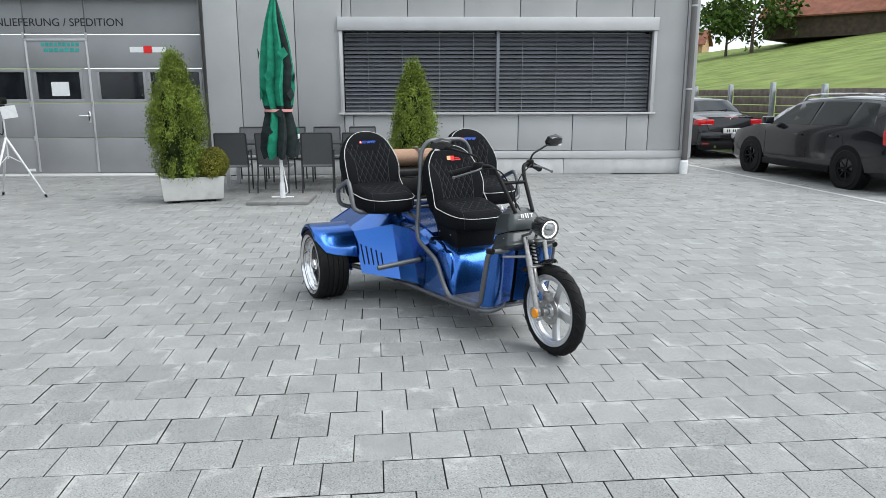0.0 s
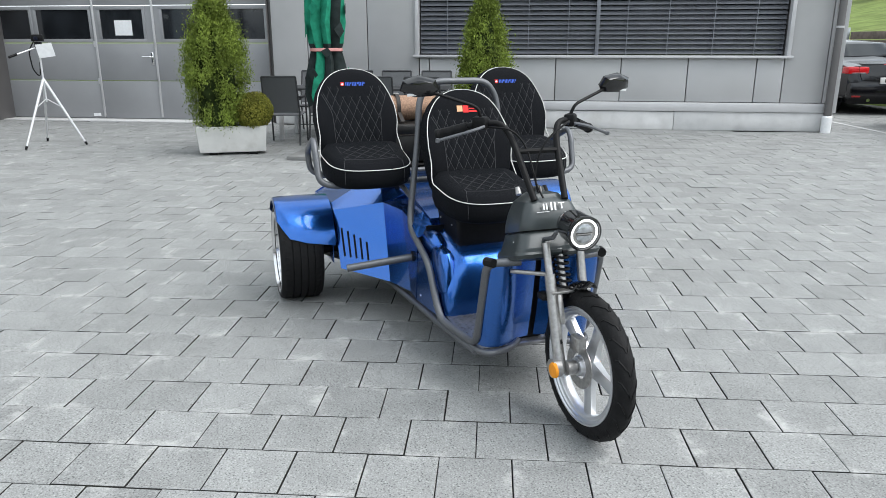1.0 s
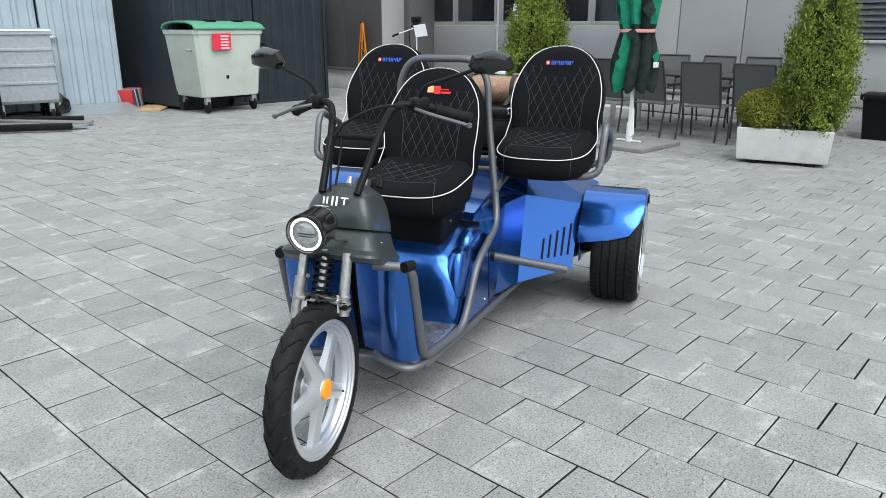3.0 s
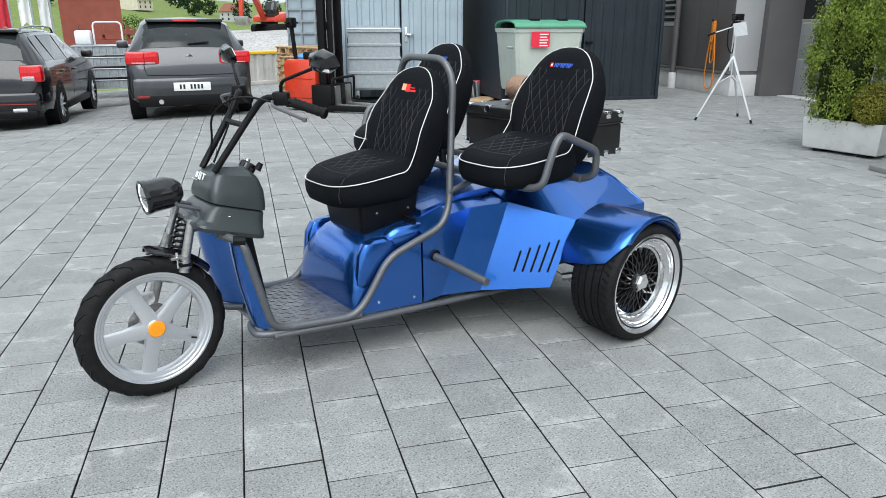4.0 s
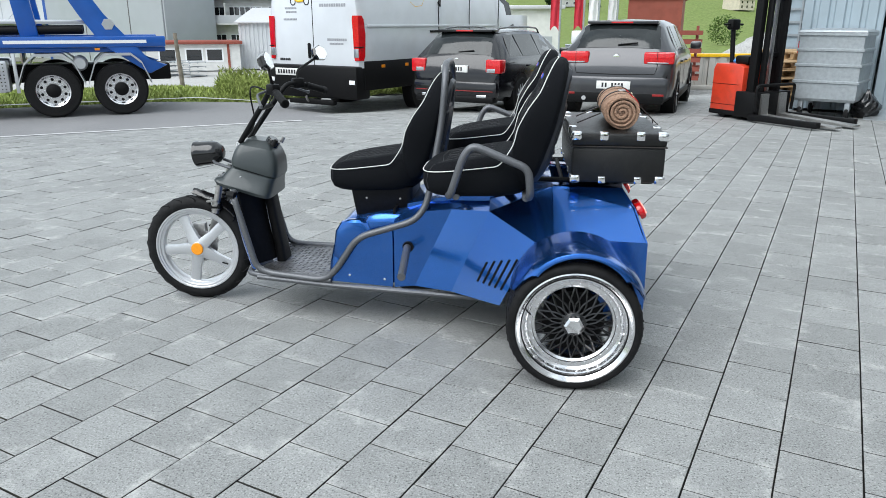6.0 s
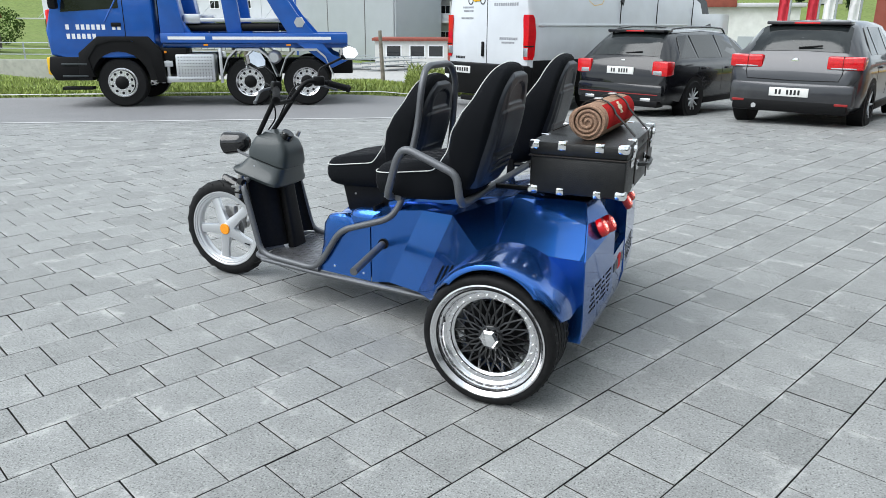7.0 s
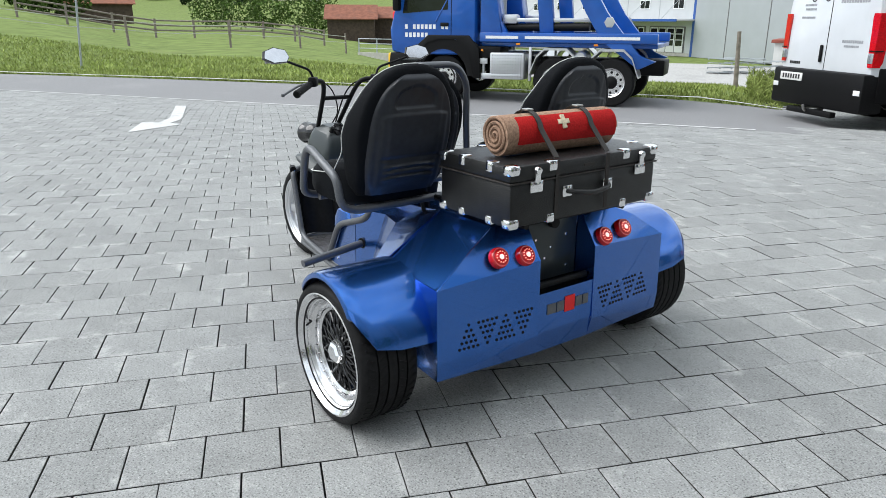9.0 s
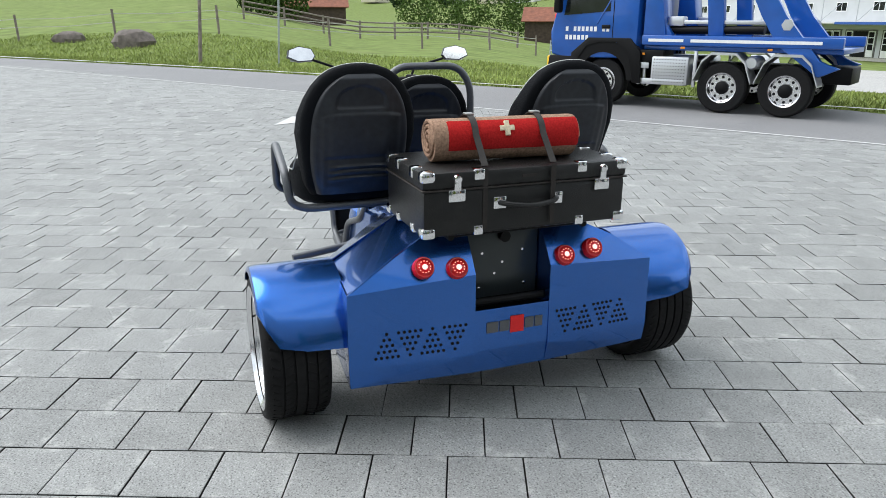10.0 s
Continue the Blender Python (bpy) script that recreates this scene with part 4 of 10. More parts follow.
bar_side(1)
bar_side(-1)
part("crossbar", tube([(1.475, -0.088, 0.985), (1.475, 0.088, 0.985)], 0.011, 10), M_BLACK, trike)
part("cable", tube(rounded([(1.39, 0.17, 1.07), (1.5, 0.12, 1.1), (1.56, -0.02, 1.03), (1.55, -0.05, 0.9), (1.6, -0.03, 0.83)], 0.09, 6), 0.004, 6), M_BLACK, trike)
part("cable", tube(rounded([(1.39, -0.17, 1.07), (1.46, -0.1, 1.07), (1.47, -0.04, 1.0), (1.56, -0.03, 0.84)], 0.07, 6), 0.004, 6), M_BLACK, trike)

# front shield
def shield(s, gap, thick):
    """A leg shield that bulges forward and turns in towards the column, closed round its edges."""
    top = [(1.572, 0.236), (1.592, 0.226), (1.606, 0.2), (1.606, 0.165), (1.596, 0.135), (1.575, 0.108), (1.545, 0.07), (1.525, 0.012)]
    foot = [(1.49, 0.236), (1.515, 0.228), (1.535, 0.205), (1.54, 0.17), (1.532, 0.135), (1.512, 0.1), (1.485, 0.065), (1.47, 0.012)]
    rings = []
    for k in range(9):
        t = k / 8
        bow = 0.008 * math.sin(math.pi * t)
        ring = []
        for d in (gap, gap + thick):
            row = [(a + (c - a) * t + bow - d, (0.15 + (b + (e - b) * t - 0.15) * (1 - 7 * d)) * s, 0.598 - 0.366 * t - 0.05 * (0.236 - b) * (1 - t)) for (a, b), (c, e) in zip(top, foot)]
            ring += row if d == gap else row[::-1]
        rings.append(ring)
    return loft(rings)


for s in (1, -1):
    part("leg_shield", shield(s, 0.0, 0.005), M_BLUE, trike, "bowed blue metallic leg shield", smooth=45)
    part("shield_liner", shield(s, 0.008, 0.006), M_BLACK, trike, "matt black inner lining", smooth=45)
    part("shield_tube", tube(rounded([(1.62, 0.12 * s, 0.6), (1.58, 0.24 * s, 0.592), (1.495, 0.243 * s, 0.25), (1.44, 0.243 * s, 0.222), (1.12, 0.27 * s, 0.205)], 0.04, 5), 0.0155, 12), M_FRAME, trike)
    part("toe_tube", tube(rounded([(1.38, 0.245 * s, 0.208), (1.5, 0.24 * s, 0.208), (1.55, 0.205 * s, 0.21), (1.535, 0.12 * s, 0.216), (1.48, 0.06 * s, 0.222)], 0.05, 6), 0.014, 12), M_FRAME, trike)
    part("tube_plug", tube([(1.57, 0.24 * s, 0.597), (1.61, 0.225 * s, 0.6)], 0.018, 10), M_BLACK, trike)
rings = [oval(1.435, 0, 0.218, 0.025, 0.06, 24, 4), oval(1.445, 0, 0.3, 0.024, 0.056, 24, 4), oval(1.468, 0, 0.45, 0.024, 0.052, 24, 4), oval(1.49, 0, 0.6, 0.024, 0.05, 24, 4)]
part("steering_column_box", loft(rings), M_BLACK, trike, "matt black column box behind the shield")

# foot deck with raised pattern
deck = part("foot_deck", box(1.06, 1.5, -0.245, 0.245, 0.2, 0.216, 0.004), M_CHECKER, trike, "worn metal checker plate footboard")
bm = bmesh.new()
for i in range(15):
    for j in range(17):
        x, y = 1.075 + i * 0.028, -0.225 + j * 0.028
        mm = Matrix.Translation((x, y, 0.2165)) @ Matrix.Rotation(radians(45 if (i + j) % 2 else -45), 4, "Z")
        add_box(bm, -0.011, 0.011, -0.0028, 0.0028, -0.002, 0.0018, m=mm)
tagged(part("tread_pattern", bm, M_CHECKER, deck, smooth=0), kind="stuff")
for s in (1, -1):
    part("lower_frame_tube", tube(rounded([(1.49, 0.243 * s, 0.2), (1.12, 0.27 * s, 0.18), (0.3, 0.34 * s, 0.165)], 0.05), 0.0135, 10), M_FRAME, trike)

# main hoop tubes
left = [(1.44, 0.243, 0.222), (1.16, 0.272, 0.205), (1.1, 0.276, 0.25), (0.985, 0.282, 0.425), (0.715, 0.285, 0.512), (0.66, 0.27, 0.585), (0.6, 0.21, 0.95), (0.585, 0.2, 1.12), (0.59, 0.14, 1.2)]
path = left + [(x, -y, z) for x, y, z in left[::-1]]
part("main_frame_tube", tube(rounded(path, 0.06, 5), 0.0155, 12), M_FRAME, trike, "grey painted tubular frame hoop")

# hood under the driver's seat
def hood_ring(x, zt, hw, hb, e):
    out = []
    n = 18
    for k in range(n + 1):
        t = math.pi * k / n
        c, s = math.cos(t), math.sin(t)
        out.append((x, (hw + (hb - hw) * (1 - abs(s) ** 0.8)) * math.copysign(abs(c) ** (2 / e), c), 0.205 + (zt - 0.205) * abs(s) ** (2 / e)))
    return out


rings = [hood_ring(1.138, 0.26, 0.2, 0.225, 4), hood_ring(1.132, 0.33, 0.215, 0.24, 4.5), hood_ring(1.112, 0.415, 0.222, 0.25, 4.5), hood_ring(1.08, 0.468, 0.224, 0.255, 4.5), hood_ring(1.04, 0.497, 0.226, 0.258, 4.5), hood_ring(0.97, 0.515, 0.23, 0.262, 4.5), hood_ring(0.84, 0.54, 0.238, 0.27, 4.5), hood_ring(0.66, 0.575, 0.245, 0.28, 4.5)]
part("hood", loft(rings), M_BLUE, trike, "rounded blue metallic hood under the front seat", smooth=50)
for s in (1, -1):
    # raised cheek beside the hood
    bm = loft([oval(1.0 + 0.0 * k, 0.222 * s, z, a, b, 20, 3) for k, (z, a, b) in enumerate(((0.3, 0.1, 0.03), (0.32, 0.115, 0.038), (0.44, 0.1, 0.038), (0.485, 0.07, 0.03), (0.495, 0.04, 0.018)))])
    part("cheek", bm, M_BLUE, trike)
    part("cheek", loft([oval(0.84, 0.214 * s, z, a, b, 24, 2.3) for z, a, b in ((0.42, 0.11, 0.038), (0.46, 0.125, 0.044), (0.49, 0.122, 0.044), (0.512, 0.108, 0.04), (0.526, 0.085, 0.03), (0.534, 0.055, 0.02), (0.536, 0.02, 0.008))]), M_BLUE, trike)
    bm = sheet([[(1.13, 0.262 * s, 0.2), (1.075, 0.262 * s, 0.27), (0.975, 0.268 * s, 0.42), (0.82, 0.28 * s, 0.49), (0.82, 0.288 * s, 0.19)]], 0.005, (0, -s, 0))
    part("side_skirt", bm, M_BLUE, trike, smooth=0)
    bm = bmesh.new()
    for x, z in ((0.86, 0.225), (1.03, 0.235)):
        add_lathe(bm, [(0.0, 0.292 * s), (0.006, 0.29 * s), (0.006, 0.28 * s), (0.0, 0.28 * s)], "y", (x, -0.018 * s if x > 1 else -0.004 * s, z), 10)
    tagged(part("rivets", bm, M_CHROME, trike), kind="stuff")
part("hood_seam", box(0.812, 0.822, -0.24, 0.24, 0.3, 0.552), M_BLACK, trike)

# faceted flanks
def on_plane(p, q, r, x, z):
    """The point at x, z in the plane through three points."""
    n = (Vector(q) - Vector(p)).cross(Vector(r) - Vector(p))
    return (x, p[1] - (n.x * (x - p[0]) + n.z * (z - p[2])) / n.y, z)


for s in (1, -1):
    A, B = (0.812, 0.282 * s, 0.5), (0.812, 0.29 * s, 0.19)
    G = (0.717, 0.29 * s, 0.2)
    F = on_plane(A, B, G, 0.546, 0.571)
    A2 = on_plane(A, B, G, 0.66, 0.558)
    H = (0.541, 0.348 * s, 0.2)
    E = on_plane(F, G, H, 0.375, 0.58)
    D = (0.176, 0.563 * s, 0.513)
    C = on_plane(E, H, D, 0.315, 0.225)
    bm = sheet([[A, B, G, F, A2], [F, G, H, E], [E, H, C, D]], 0.006, (0, -s, 0))
    flank = part("side_panel", bm, M_BLUE, trike, "folded blue metallic flank panel", smooth=0)
    bm = sheet([[A, A2, (0.66, 0.2 * s, 0.585), (0.81, 0.2 * s, 0.535)], [A2, F, (0.546, 0.2 * s, 0.6), (0.66, 0.2 * s, 0.585)], [F, E, (0.375, 0.2 * s, 0.605), (0.546, 0.2 * s, 0.6)], [E, D, (0.105, 0.3 * s, 0.688)], [E, (0.105, 0.3 * s, 0.688), (0.375, 0.2 * s, 0.625)], [D, (0.1, 0.575 * s, 0.528), (0.105, 0.3 * s, 0.688)]], 0.006, (0, 0, -1))
    part("upper_panel", bm, M_BLUE, trike, "folded blue metallic shoulder panel", smooth=0)
    # slots in the outer facet
    n_f = (Vector(H) - Vector(E)).cross(Vector(D) - Vector(E)).normalized()
    if n_f.y * s < 0:
        n_f = -n_f
    for k in range(5):
        ends = []
        for v in (0.22, 0.48 + 0.05 * k):
            lo, hi = Vector(H).lerp(Vector(E), v), Vector(C).lerp(Vector(D), v)
            ends.append(lo.lerp(hi, 0.4 + 0.12 * k) + n_f * 0.001)
        part("vent_slot", tube(ends, 0.0048, 8), M_BLACK, flank)
    pg = tube([(0.752, 0.27 * s, 0.388), (0.728, 0.603 * s, 0.353)], 0.0175, 16)
    peg = part("foot_peg", pg, M_FRAME, trike, "grey tubular passenger foot peg")
    part("peg_socket", tube([(0.748, 0.28 * s, 0.389), (0.746, 0.291 * s, 0.388)], 0.026, 16), M_BLACK, peg)
part("inner_floor", box(-0.15, 0.8, -0.27, 0.27, 0.17, 0.5, 0.02), M_BLACK, trike)
part("deck_top", loft([[(0.76, y, 0.57 + 0.008 * math.cos(y * 7)) for y in (-0.2, -0.1, 0, 0.1, 0.2)] + [(0.76, y, 0.53) for y in (0.2, -0.2)],
                       [(0.55, y, 0.618 + 0.01 * math.cos(y * 7)) for y in (-0.21, -0.1, 0, 0.1, 0.21)] + [(0.55, y, 0.56) for y in (0.21, -0.21)],
                       [(0.375, y, 0.632 + 0.01 * math.cos(y * 7)) for y in (-0.22, -0.11, 0, 0.11, 0.22)] + [(0.375, y, 0.57) for y in (0.22, -0.22)],
                       [(0.1, y, 0.686 + 0.006 * math.cos(y * 5)) for y in (-0.3, -0.15, 0, 0.15, 0.3)] + [(0.1, y, 0.6) for y in (0.3, -0.3)]]), M_BLUE, trike, "blue metallic top cover", smooth=50)

# tail
for s in (1, -1):
    P = {k: (x, y * s, z) for k, (x, y, z) in dict(
        a=(0.14, 0.485, 0.5), b=(0.1, 0.3, 0.692), c=(-0.2, 0.3, 0.69), c2=(-0.215, 0.145, 0.686), d=(-0.272, 0.59, 0.53), e=(-0.3, 0.145, 0.56), f=(0.1, 0.56, 0.53), c0=(0.1, 0.14, 0.7), t=(-0.24, 0.43, 0.632),
        g=(-0.2764, 0.592, 0.262), h=(-0.305, 0.145, 0.262), i=(-0.27, 0.588, 0.192), j=(-0.285, 0.145, 0.182), k=(0.12, 0.565, 0.2)).items()}
    bm = sheet([[P["b"], P["c"], P["t"], P["d"], P["f"], P["a"]][:6]], 0.005, (0, 0, -1))
    bm2 = sheet([[P["c0"], P["b"], P["c"], P["c2"]]], 0.005, (0, 0, -1))
    part("tail_top", bm, M_BLUE, trike, "sloping blue metallic tail cover", smooth=0)
    part("tail_deck", bm2, M_BLUE, trike, smooth=0)
    tail = part("tail_panel", sheet([[P["c2"], P["c"], P["t"], P["d"], P["e"]], [P["e"], P["d"], P["g"], P["h"]], [P["h"], P["g"], P["i"], P["j"]]], 0.005, (1, 0, 0)), M_BLUE, trike, "blue metallic rear panel", smooth=0)
    part("tail_side", sheet([[P["d"], P["f"], P["k"], P["i"], P["g"]]], 0.005, (0, -s, 0)), M_BLUE, trike, smooth=0)
    part("tail_cheek", sheet([[(-0.2, 0.145 * s, 0.69), (-0.3, 0.145 * s, 0.56), (-0.3, 0.145 * s, 0.4), (-0.19, 0.145 * s, 0.4)]], 0.004, (0, s, 0)), M_BLUE, trike, smooth=0)
    # perforated triangles
    bm = bmesh.new()
    for tri in range(4):
        for row in range(5):
            cnt = row + 1 if tri % 2 else 5 - row
            for q in range(cnt):
                y, z = 0.219 + tri * 0.0807 + (q - (cnt - 1) / 2) * 0.0195, 0.381 - row * 0.0215
                x = -0.3 + 0.064 * (y - 0.145) + 0.01678 * (z - 0.56)
                add_lathe(bm, [(0.0, -0.0016), (0.0056, -0.0016), (0.0056, 0.006), (0.0, 0.006)], "x", (x, y * s, z), 10)
    tagged(part("perforation", bm, M_BLACK, tail, "rows of small round vent holes"), kind="stuff")
    # tail lights
    n_l = Vector((-0.86, 0, 0.5)).normalized()
    for x, y, z in ((-0.268, 0.327, 0.594), (-0.276, 0.208, 0.582)):
        c = Vector((x, y * s, z))
        mm = Matrix.Translation(c) @ n_l.to_track_quat("X", "Z").to_matrix().to_4x4()
        tl = part("tail_light", lathe([(0.038, 0.0), (0.038, 0.016), (0.034, 0.024), (0.03, 0.024), (0.03, 0.0)], "x", seg=32), M_RED, trike, "round red LED tail light, lit", m=mm)
        part("lens", lathe([(0.0, 0.03), (0.018, 0.028), (0.03, 0.021), (0.03, 0.004), (0.0, 0.004)], "x", seg=32), M_RED, tl)
        bm = bmesh.new()
        for q in range(19):
            a, r = (2 * math.pi * q / 6, 0.0 if q == 0 else 0.009) if q < 7 else (2 * math.pi * q / 12, 0.02)
            add_lathe(bm, [(0.0, 0.0315), (0.0018, 0.0308), (0.0018, 0.022), (0.0, 0.022)], "x", (0, r * math.cos(a), r * math.sin(a)), 8)
        tagged(part("diode_field", bm, M_REDLIT, tl), kind="stuff")
        part("lit_core", lathe([(0.0, 0.0325), (0.006, 0.0318), (0.0095, 0.0295), (0.0095, 0.02), (0.0, 0.02)], "x", seg=20), M_REDCORE, tl, "bright pale middle of the light")
centre = part("tail_centre", sheet([[(-0.3, 0.145, 0.425), (-0.3, -0.145, 0.425), (-0.3, -0.145, 0.27), (-0.3, 0.145, 0.27)], [(-0.3, 0.145, 0.27), (-0.3, -0.145, 0.27), (-0.285, -0.145, 0.182), (-0.285, 0.145, 0.182)]], 0.006, (1, 0, 0)), M_BLUE, trike, "blue metallic lower rear panel", smooth=0)
bars_x = [(-0.1, -0.055, 0.335, 0.375, M_FRAME), (-0.05, -0.012, 0.335, 0.375, M_FRAME), (-0.008, 0.045, 0.325, 0.388, M_LOGORED), (0.05, 0.085, 0.335, 0.375, M_FRAME), (0.09, 0.12, 0.335, 0.375, M_FRAME)]
for y0, y1, z0, z1, mat in bars_x:
    part("mark", box(-0.303, -0.3005, -y1, -y0, z0, z1), mat, centre, "plain grey and red marks on the panel")
part("rear_plate", box(-0.2, -0.18, -0.142, 0.142, 0.43, 0.7, 0.004), M_FAIRING, trike, "dark grey plate between the tail panels")
bm = bmesh.new()
for y, z in ((-0.09, 0.47), (0.09, 0.47), (-0.08, 0.6), (0.08, 0.6), (0, 0.56), (0.03, 0.52)):
    add_lathe(bm, [(0.0, -0.204), (0.005, -0.203), (0.006, -0.2), (0.0, -0.2)], "x", (0, y, z), 8)
tagged(part("screws", bm, M_CHROME, trike), kind="stuff")
part("tow_bar", tube([(-0.26, -0.14, 0.44), (-0.26, 0.14, 0.44)], 0.014, 10), M_BLACK, trike)
part("lock", lathe([(0, -0.225), (0.02, -0.225), (0.02, -0.2), (0, -0.2)], "x", (0, 0.0, 0.66), 16), M_BLACK, trike)

# rear mudguards
for s in (1, -1):
    rings = []
    for k in range(29):
        t = k / 28
        rr = 0.28 + 0.026 * math.sin(math.pi * t) ** 0.8
        top, under = [], []
        for u in (0, 0.06, 0.15, 0.5, 0.8, 0.92, 0.98, 1.0):
            # the ends are cut obliquely, with a large round at the outer corner
            a0 = 17 + 10 * u + 26 * max(0, u - 0.7) ** 2 / 0.09
            a1 = 164 - 4 * u - 30 * max(0, u - 0.7) ** 2 / 0.09
            a = radians(a0 + (a1 - a0) * t)
            r2 = rr - (0.014 if u > 0.99 else 0.003 if u > 0.95 else 0) - 0.012 * (1 - u) ** 5 * (1 - math.sin(math.pi * t))
            y = 0.572 + 0.297 * u
            top.append((0.012 + r2 * math.cos(a), y * s, RH + r2 * math.sin(a)))
            under.append((0.012 + (r2 - 0.006) * math.cos(a), y * s, RH + (r2 - 0.006) * math.sin(a)))
        rings.append(top + under[::-1])
    part("rear_mudguard", loft(rings), M_BLUE, trike, "curved blue metallic mudguard over the wide tyre", smooth=35)
    part("mudguard_bracket", tube([(0.02, 0.5 * s, RH), (0.02, 0.58 * s, RH + 0.285)], 0.012, 8), M_BLACK, trike)
for s in (1, -1):
    part("suspension_arm", tube([(0.12, 0.45 * s, 0.2), (0.0, 0.6 * s, 0.24)], 0.02, 8), M_STEEL, trike)


# seats
def seat(m, logo):
    """Seat with its cushion's front at x 1.15 and its back's top at z 1.18."""
    rings = []
    for z, k in ((0.64, 0.86), (0.652, 0.95), (0.68, 1.0), (0.715, 1.0), (0.741, 0.965), (0.757, 0.88), (0.763, 0.7), (0.762, 0.35)):
        ring = oval(0.925, 0, z, 0.228 * k, 0.214 * k, 40, 3.2)
        rings.append([(x, y * (0.93 + 0.07 * min(1, max(0, (1.15 - x) / 0.3))), zz2 + 0.18 * (1.15 - x) * (z - 0.6) / 0.18 + (0.018 * max(0, abs(y) / 0.2 - 0.55) if z > 0.75 else 0)) for x, y, zz2 in ring])
    cush = part("seat", loft(rings), M_FABRIC, trike, "black quilted seat with white piping", smooth=60, m=m)
    pr = [(x, y * (0.93 + 0.07 * min(1, max(0, (1.15 - x) / 0.3))), 0.735 + 0.135 * (1.15 - x)) for x, y, z in oval(0.925, 0, 0.735, 0.2275, 0.2135, 48, 3.2)]
    front = [p for p in pr if p[0] > 0.86]
    front.sort(key=lambda p: math.atan2(p[1], p[0] - 0.925))
    part("piping", tube(front, 0.0023, 6), M_PIPING, cush, "white piping")
    # back
    lev = ((0.7, 0.17, 0.05), (0.74, 0.19, 0.062), (0.8, 0.2, 0.066), (0.86, 0.207, 0.066), (0.93, 0.216, 0.063), (1.0, 0.211, 0.057), (1.06, 0.193, 0.051), (1.105, 0.168, 0.048), (1.14, 0.138, 0.044), (1.162, 0.104, 0.037), (1.176, 0.064, 0.026), (1.182, 0.024, 0.012))

    def cx(z):
        return 0.752 - 0.145 * ((z - 0.7) / 0.48) ** 0.9 * 1.0

    def swell(z):
        return 0.02 + 0.032 * max(0.0, 1 - ((z - 0.91) / 0.15) ** 2)

    rings, edge_l, edge_r = [], [], []
    for z, w, d in lev:
        ring = []
        for k in range(40):
            t = 2 * math.pi * k / 40
            c, s2 = math.cos(t), math.sin(t)
            x = d * math.copysign(abs(c) ** (2 / 2.8), c)
            y = w * math.copysign(abs(s2) ** (2 / 2.8), s2)
            bol = (abs(y) / 0.2) ** 2 * (swell(z) if c > 0 else -0.0132) * min(1, w / 0.18)
            ring.append((cx(z) + x + bol, y, z))
        rings.append(ring)
        yy = w * 0.965
        xx = cx(z) + d * 0.52 + swell(z) * (yy / 0.2) ** 2 * min(1, w / 0.18)
        if z > 0.85:
            edge_l.append((xx, yy, z))
            edge_r.append((xx, -yy, z))
    back = part("backrest", loft(rings), M_FABRIC, cush, "black quilted backrest", smooth=60)
    part("back_piping", tube(rounded([(0.868, 0.2125, 0.7725), (0.838, 0.2125, 0.778), (0.818, 0.211, 0.8)] + edge_l + edge_r[::-1] + [(0.818, -0.211, 0.8), (0.838, -0.2125, 0.778), (0.868, -0.2125, 0.7725)], 0.02, 2), 0.0023, 6), M_PIPING, back, "white piping")

    def front_x(y, z):
        i = 0
        while i < len(lev) - 2 and lev[i + 1][0] < z:
            i += 1
        f = (z - lev[i][0]) / (lev[i + 1][0] - lev[i][0])
        w, d = (lev[i][j] + f * (lev[i + 1][j] - lev[i][j]) for j in (1, 2))
        q = min(0.999, abs(y) / w)
        return cx(z) + d * (1 - q ** 2.8) ** (1 / 2.8) + swell(z) * (y / 0.2) ** 2 * min(1, w / 0.18)

    bm = bmesh.new()
    # diamond quilting lines on the back
    for fam in (1, -1):
        for off in [(-0.5 + 0.044 * k) for k in range(26)]:
            run = []
            for i in range(60):
                z = 0.79 + i * 0.0056
                y = fam * ((z - 0.95) * 0.5) + off
                lim = 0.118 + 0.012 * math.sin((z - 0.785) * 4) + max(0, z - 0.97) * 0.45
                hi = 1.052 if abs(y) < 0.078 else 1.1
                if abs(y) < min(lim, 0.165) and z < hi:
                    run.append((front_x(y, z) + 0.0004, y, z))
                elif len(run) > 2:
                    add_tube(bm, run[::3] + ([run[-1]] if (len(run) - 1) % 3 else []), 0.0009, 4)
                    run = []
                else:
                    run = []
            if len(run) > 2:
                add_tube(bm, run[::3] + ([run[-1]] if (len(run) - 1) % 3 else []), 0.0009, 4)
    for s in (1, -1):
        pts = []
        for i in range(13):
            z = 0.785 + i * 0.025
            y = s * (0.118 + 0.012 * math.sin((z - 0.785) * 4) + max(0, z - 0.97) * 0.45)
            if abs(y) < 0.185:
                pts.append((front_x(y, z) + 0.0006, y, z))
        add_tube(bm, pts, 0.0012, 4)
    part("stitching", bm, M_THREAD, back, "grey diamond quilt stitching", smooth=0)
    bm = bmesh.new()
    top = lambda x: 0.763 + 0.163 * (1.15 - x)
    for s in (1, -1):
        add_tube(bm, [(1.06 - 0.0 * abs(s), 0.13 * s, top(1.06) + 0.001), (0.85, 0.135 * s, top(0.85) + 0.003)], 0.0012, 4)
        add_tube(bm, [(1.06, 0.13 * s, top(1.06) + 0.001), (1.1, 0.143 * s, top(1.1) - 0.006), (1.122, 0.145 * s, 0.735), (1.127, 0.145 * s, 0.7), (1.12, 0.143 * s, 0.668)], 0.0012, 4)
    add_tube(bm, [(1.06, -0.13, top(1.06) + 0.001), (1.075, 0, top(1.075) + 0.0005), (1.06, 0.13, top(1.06) + 0.001)], 0.0012, 4)
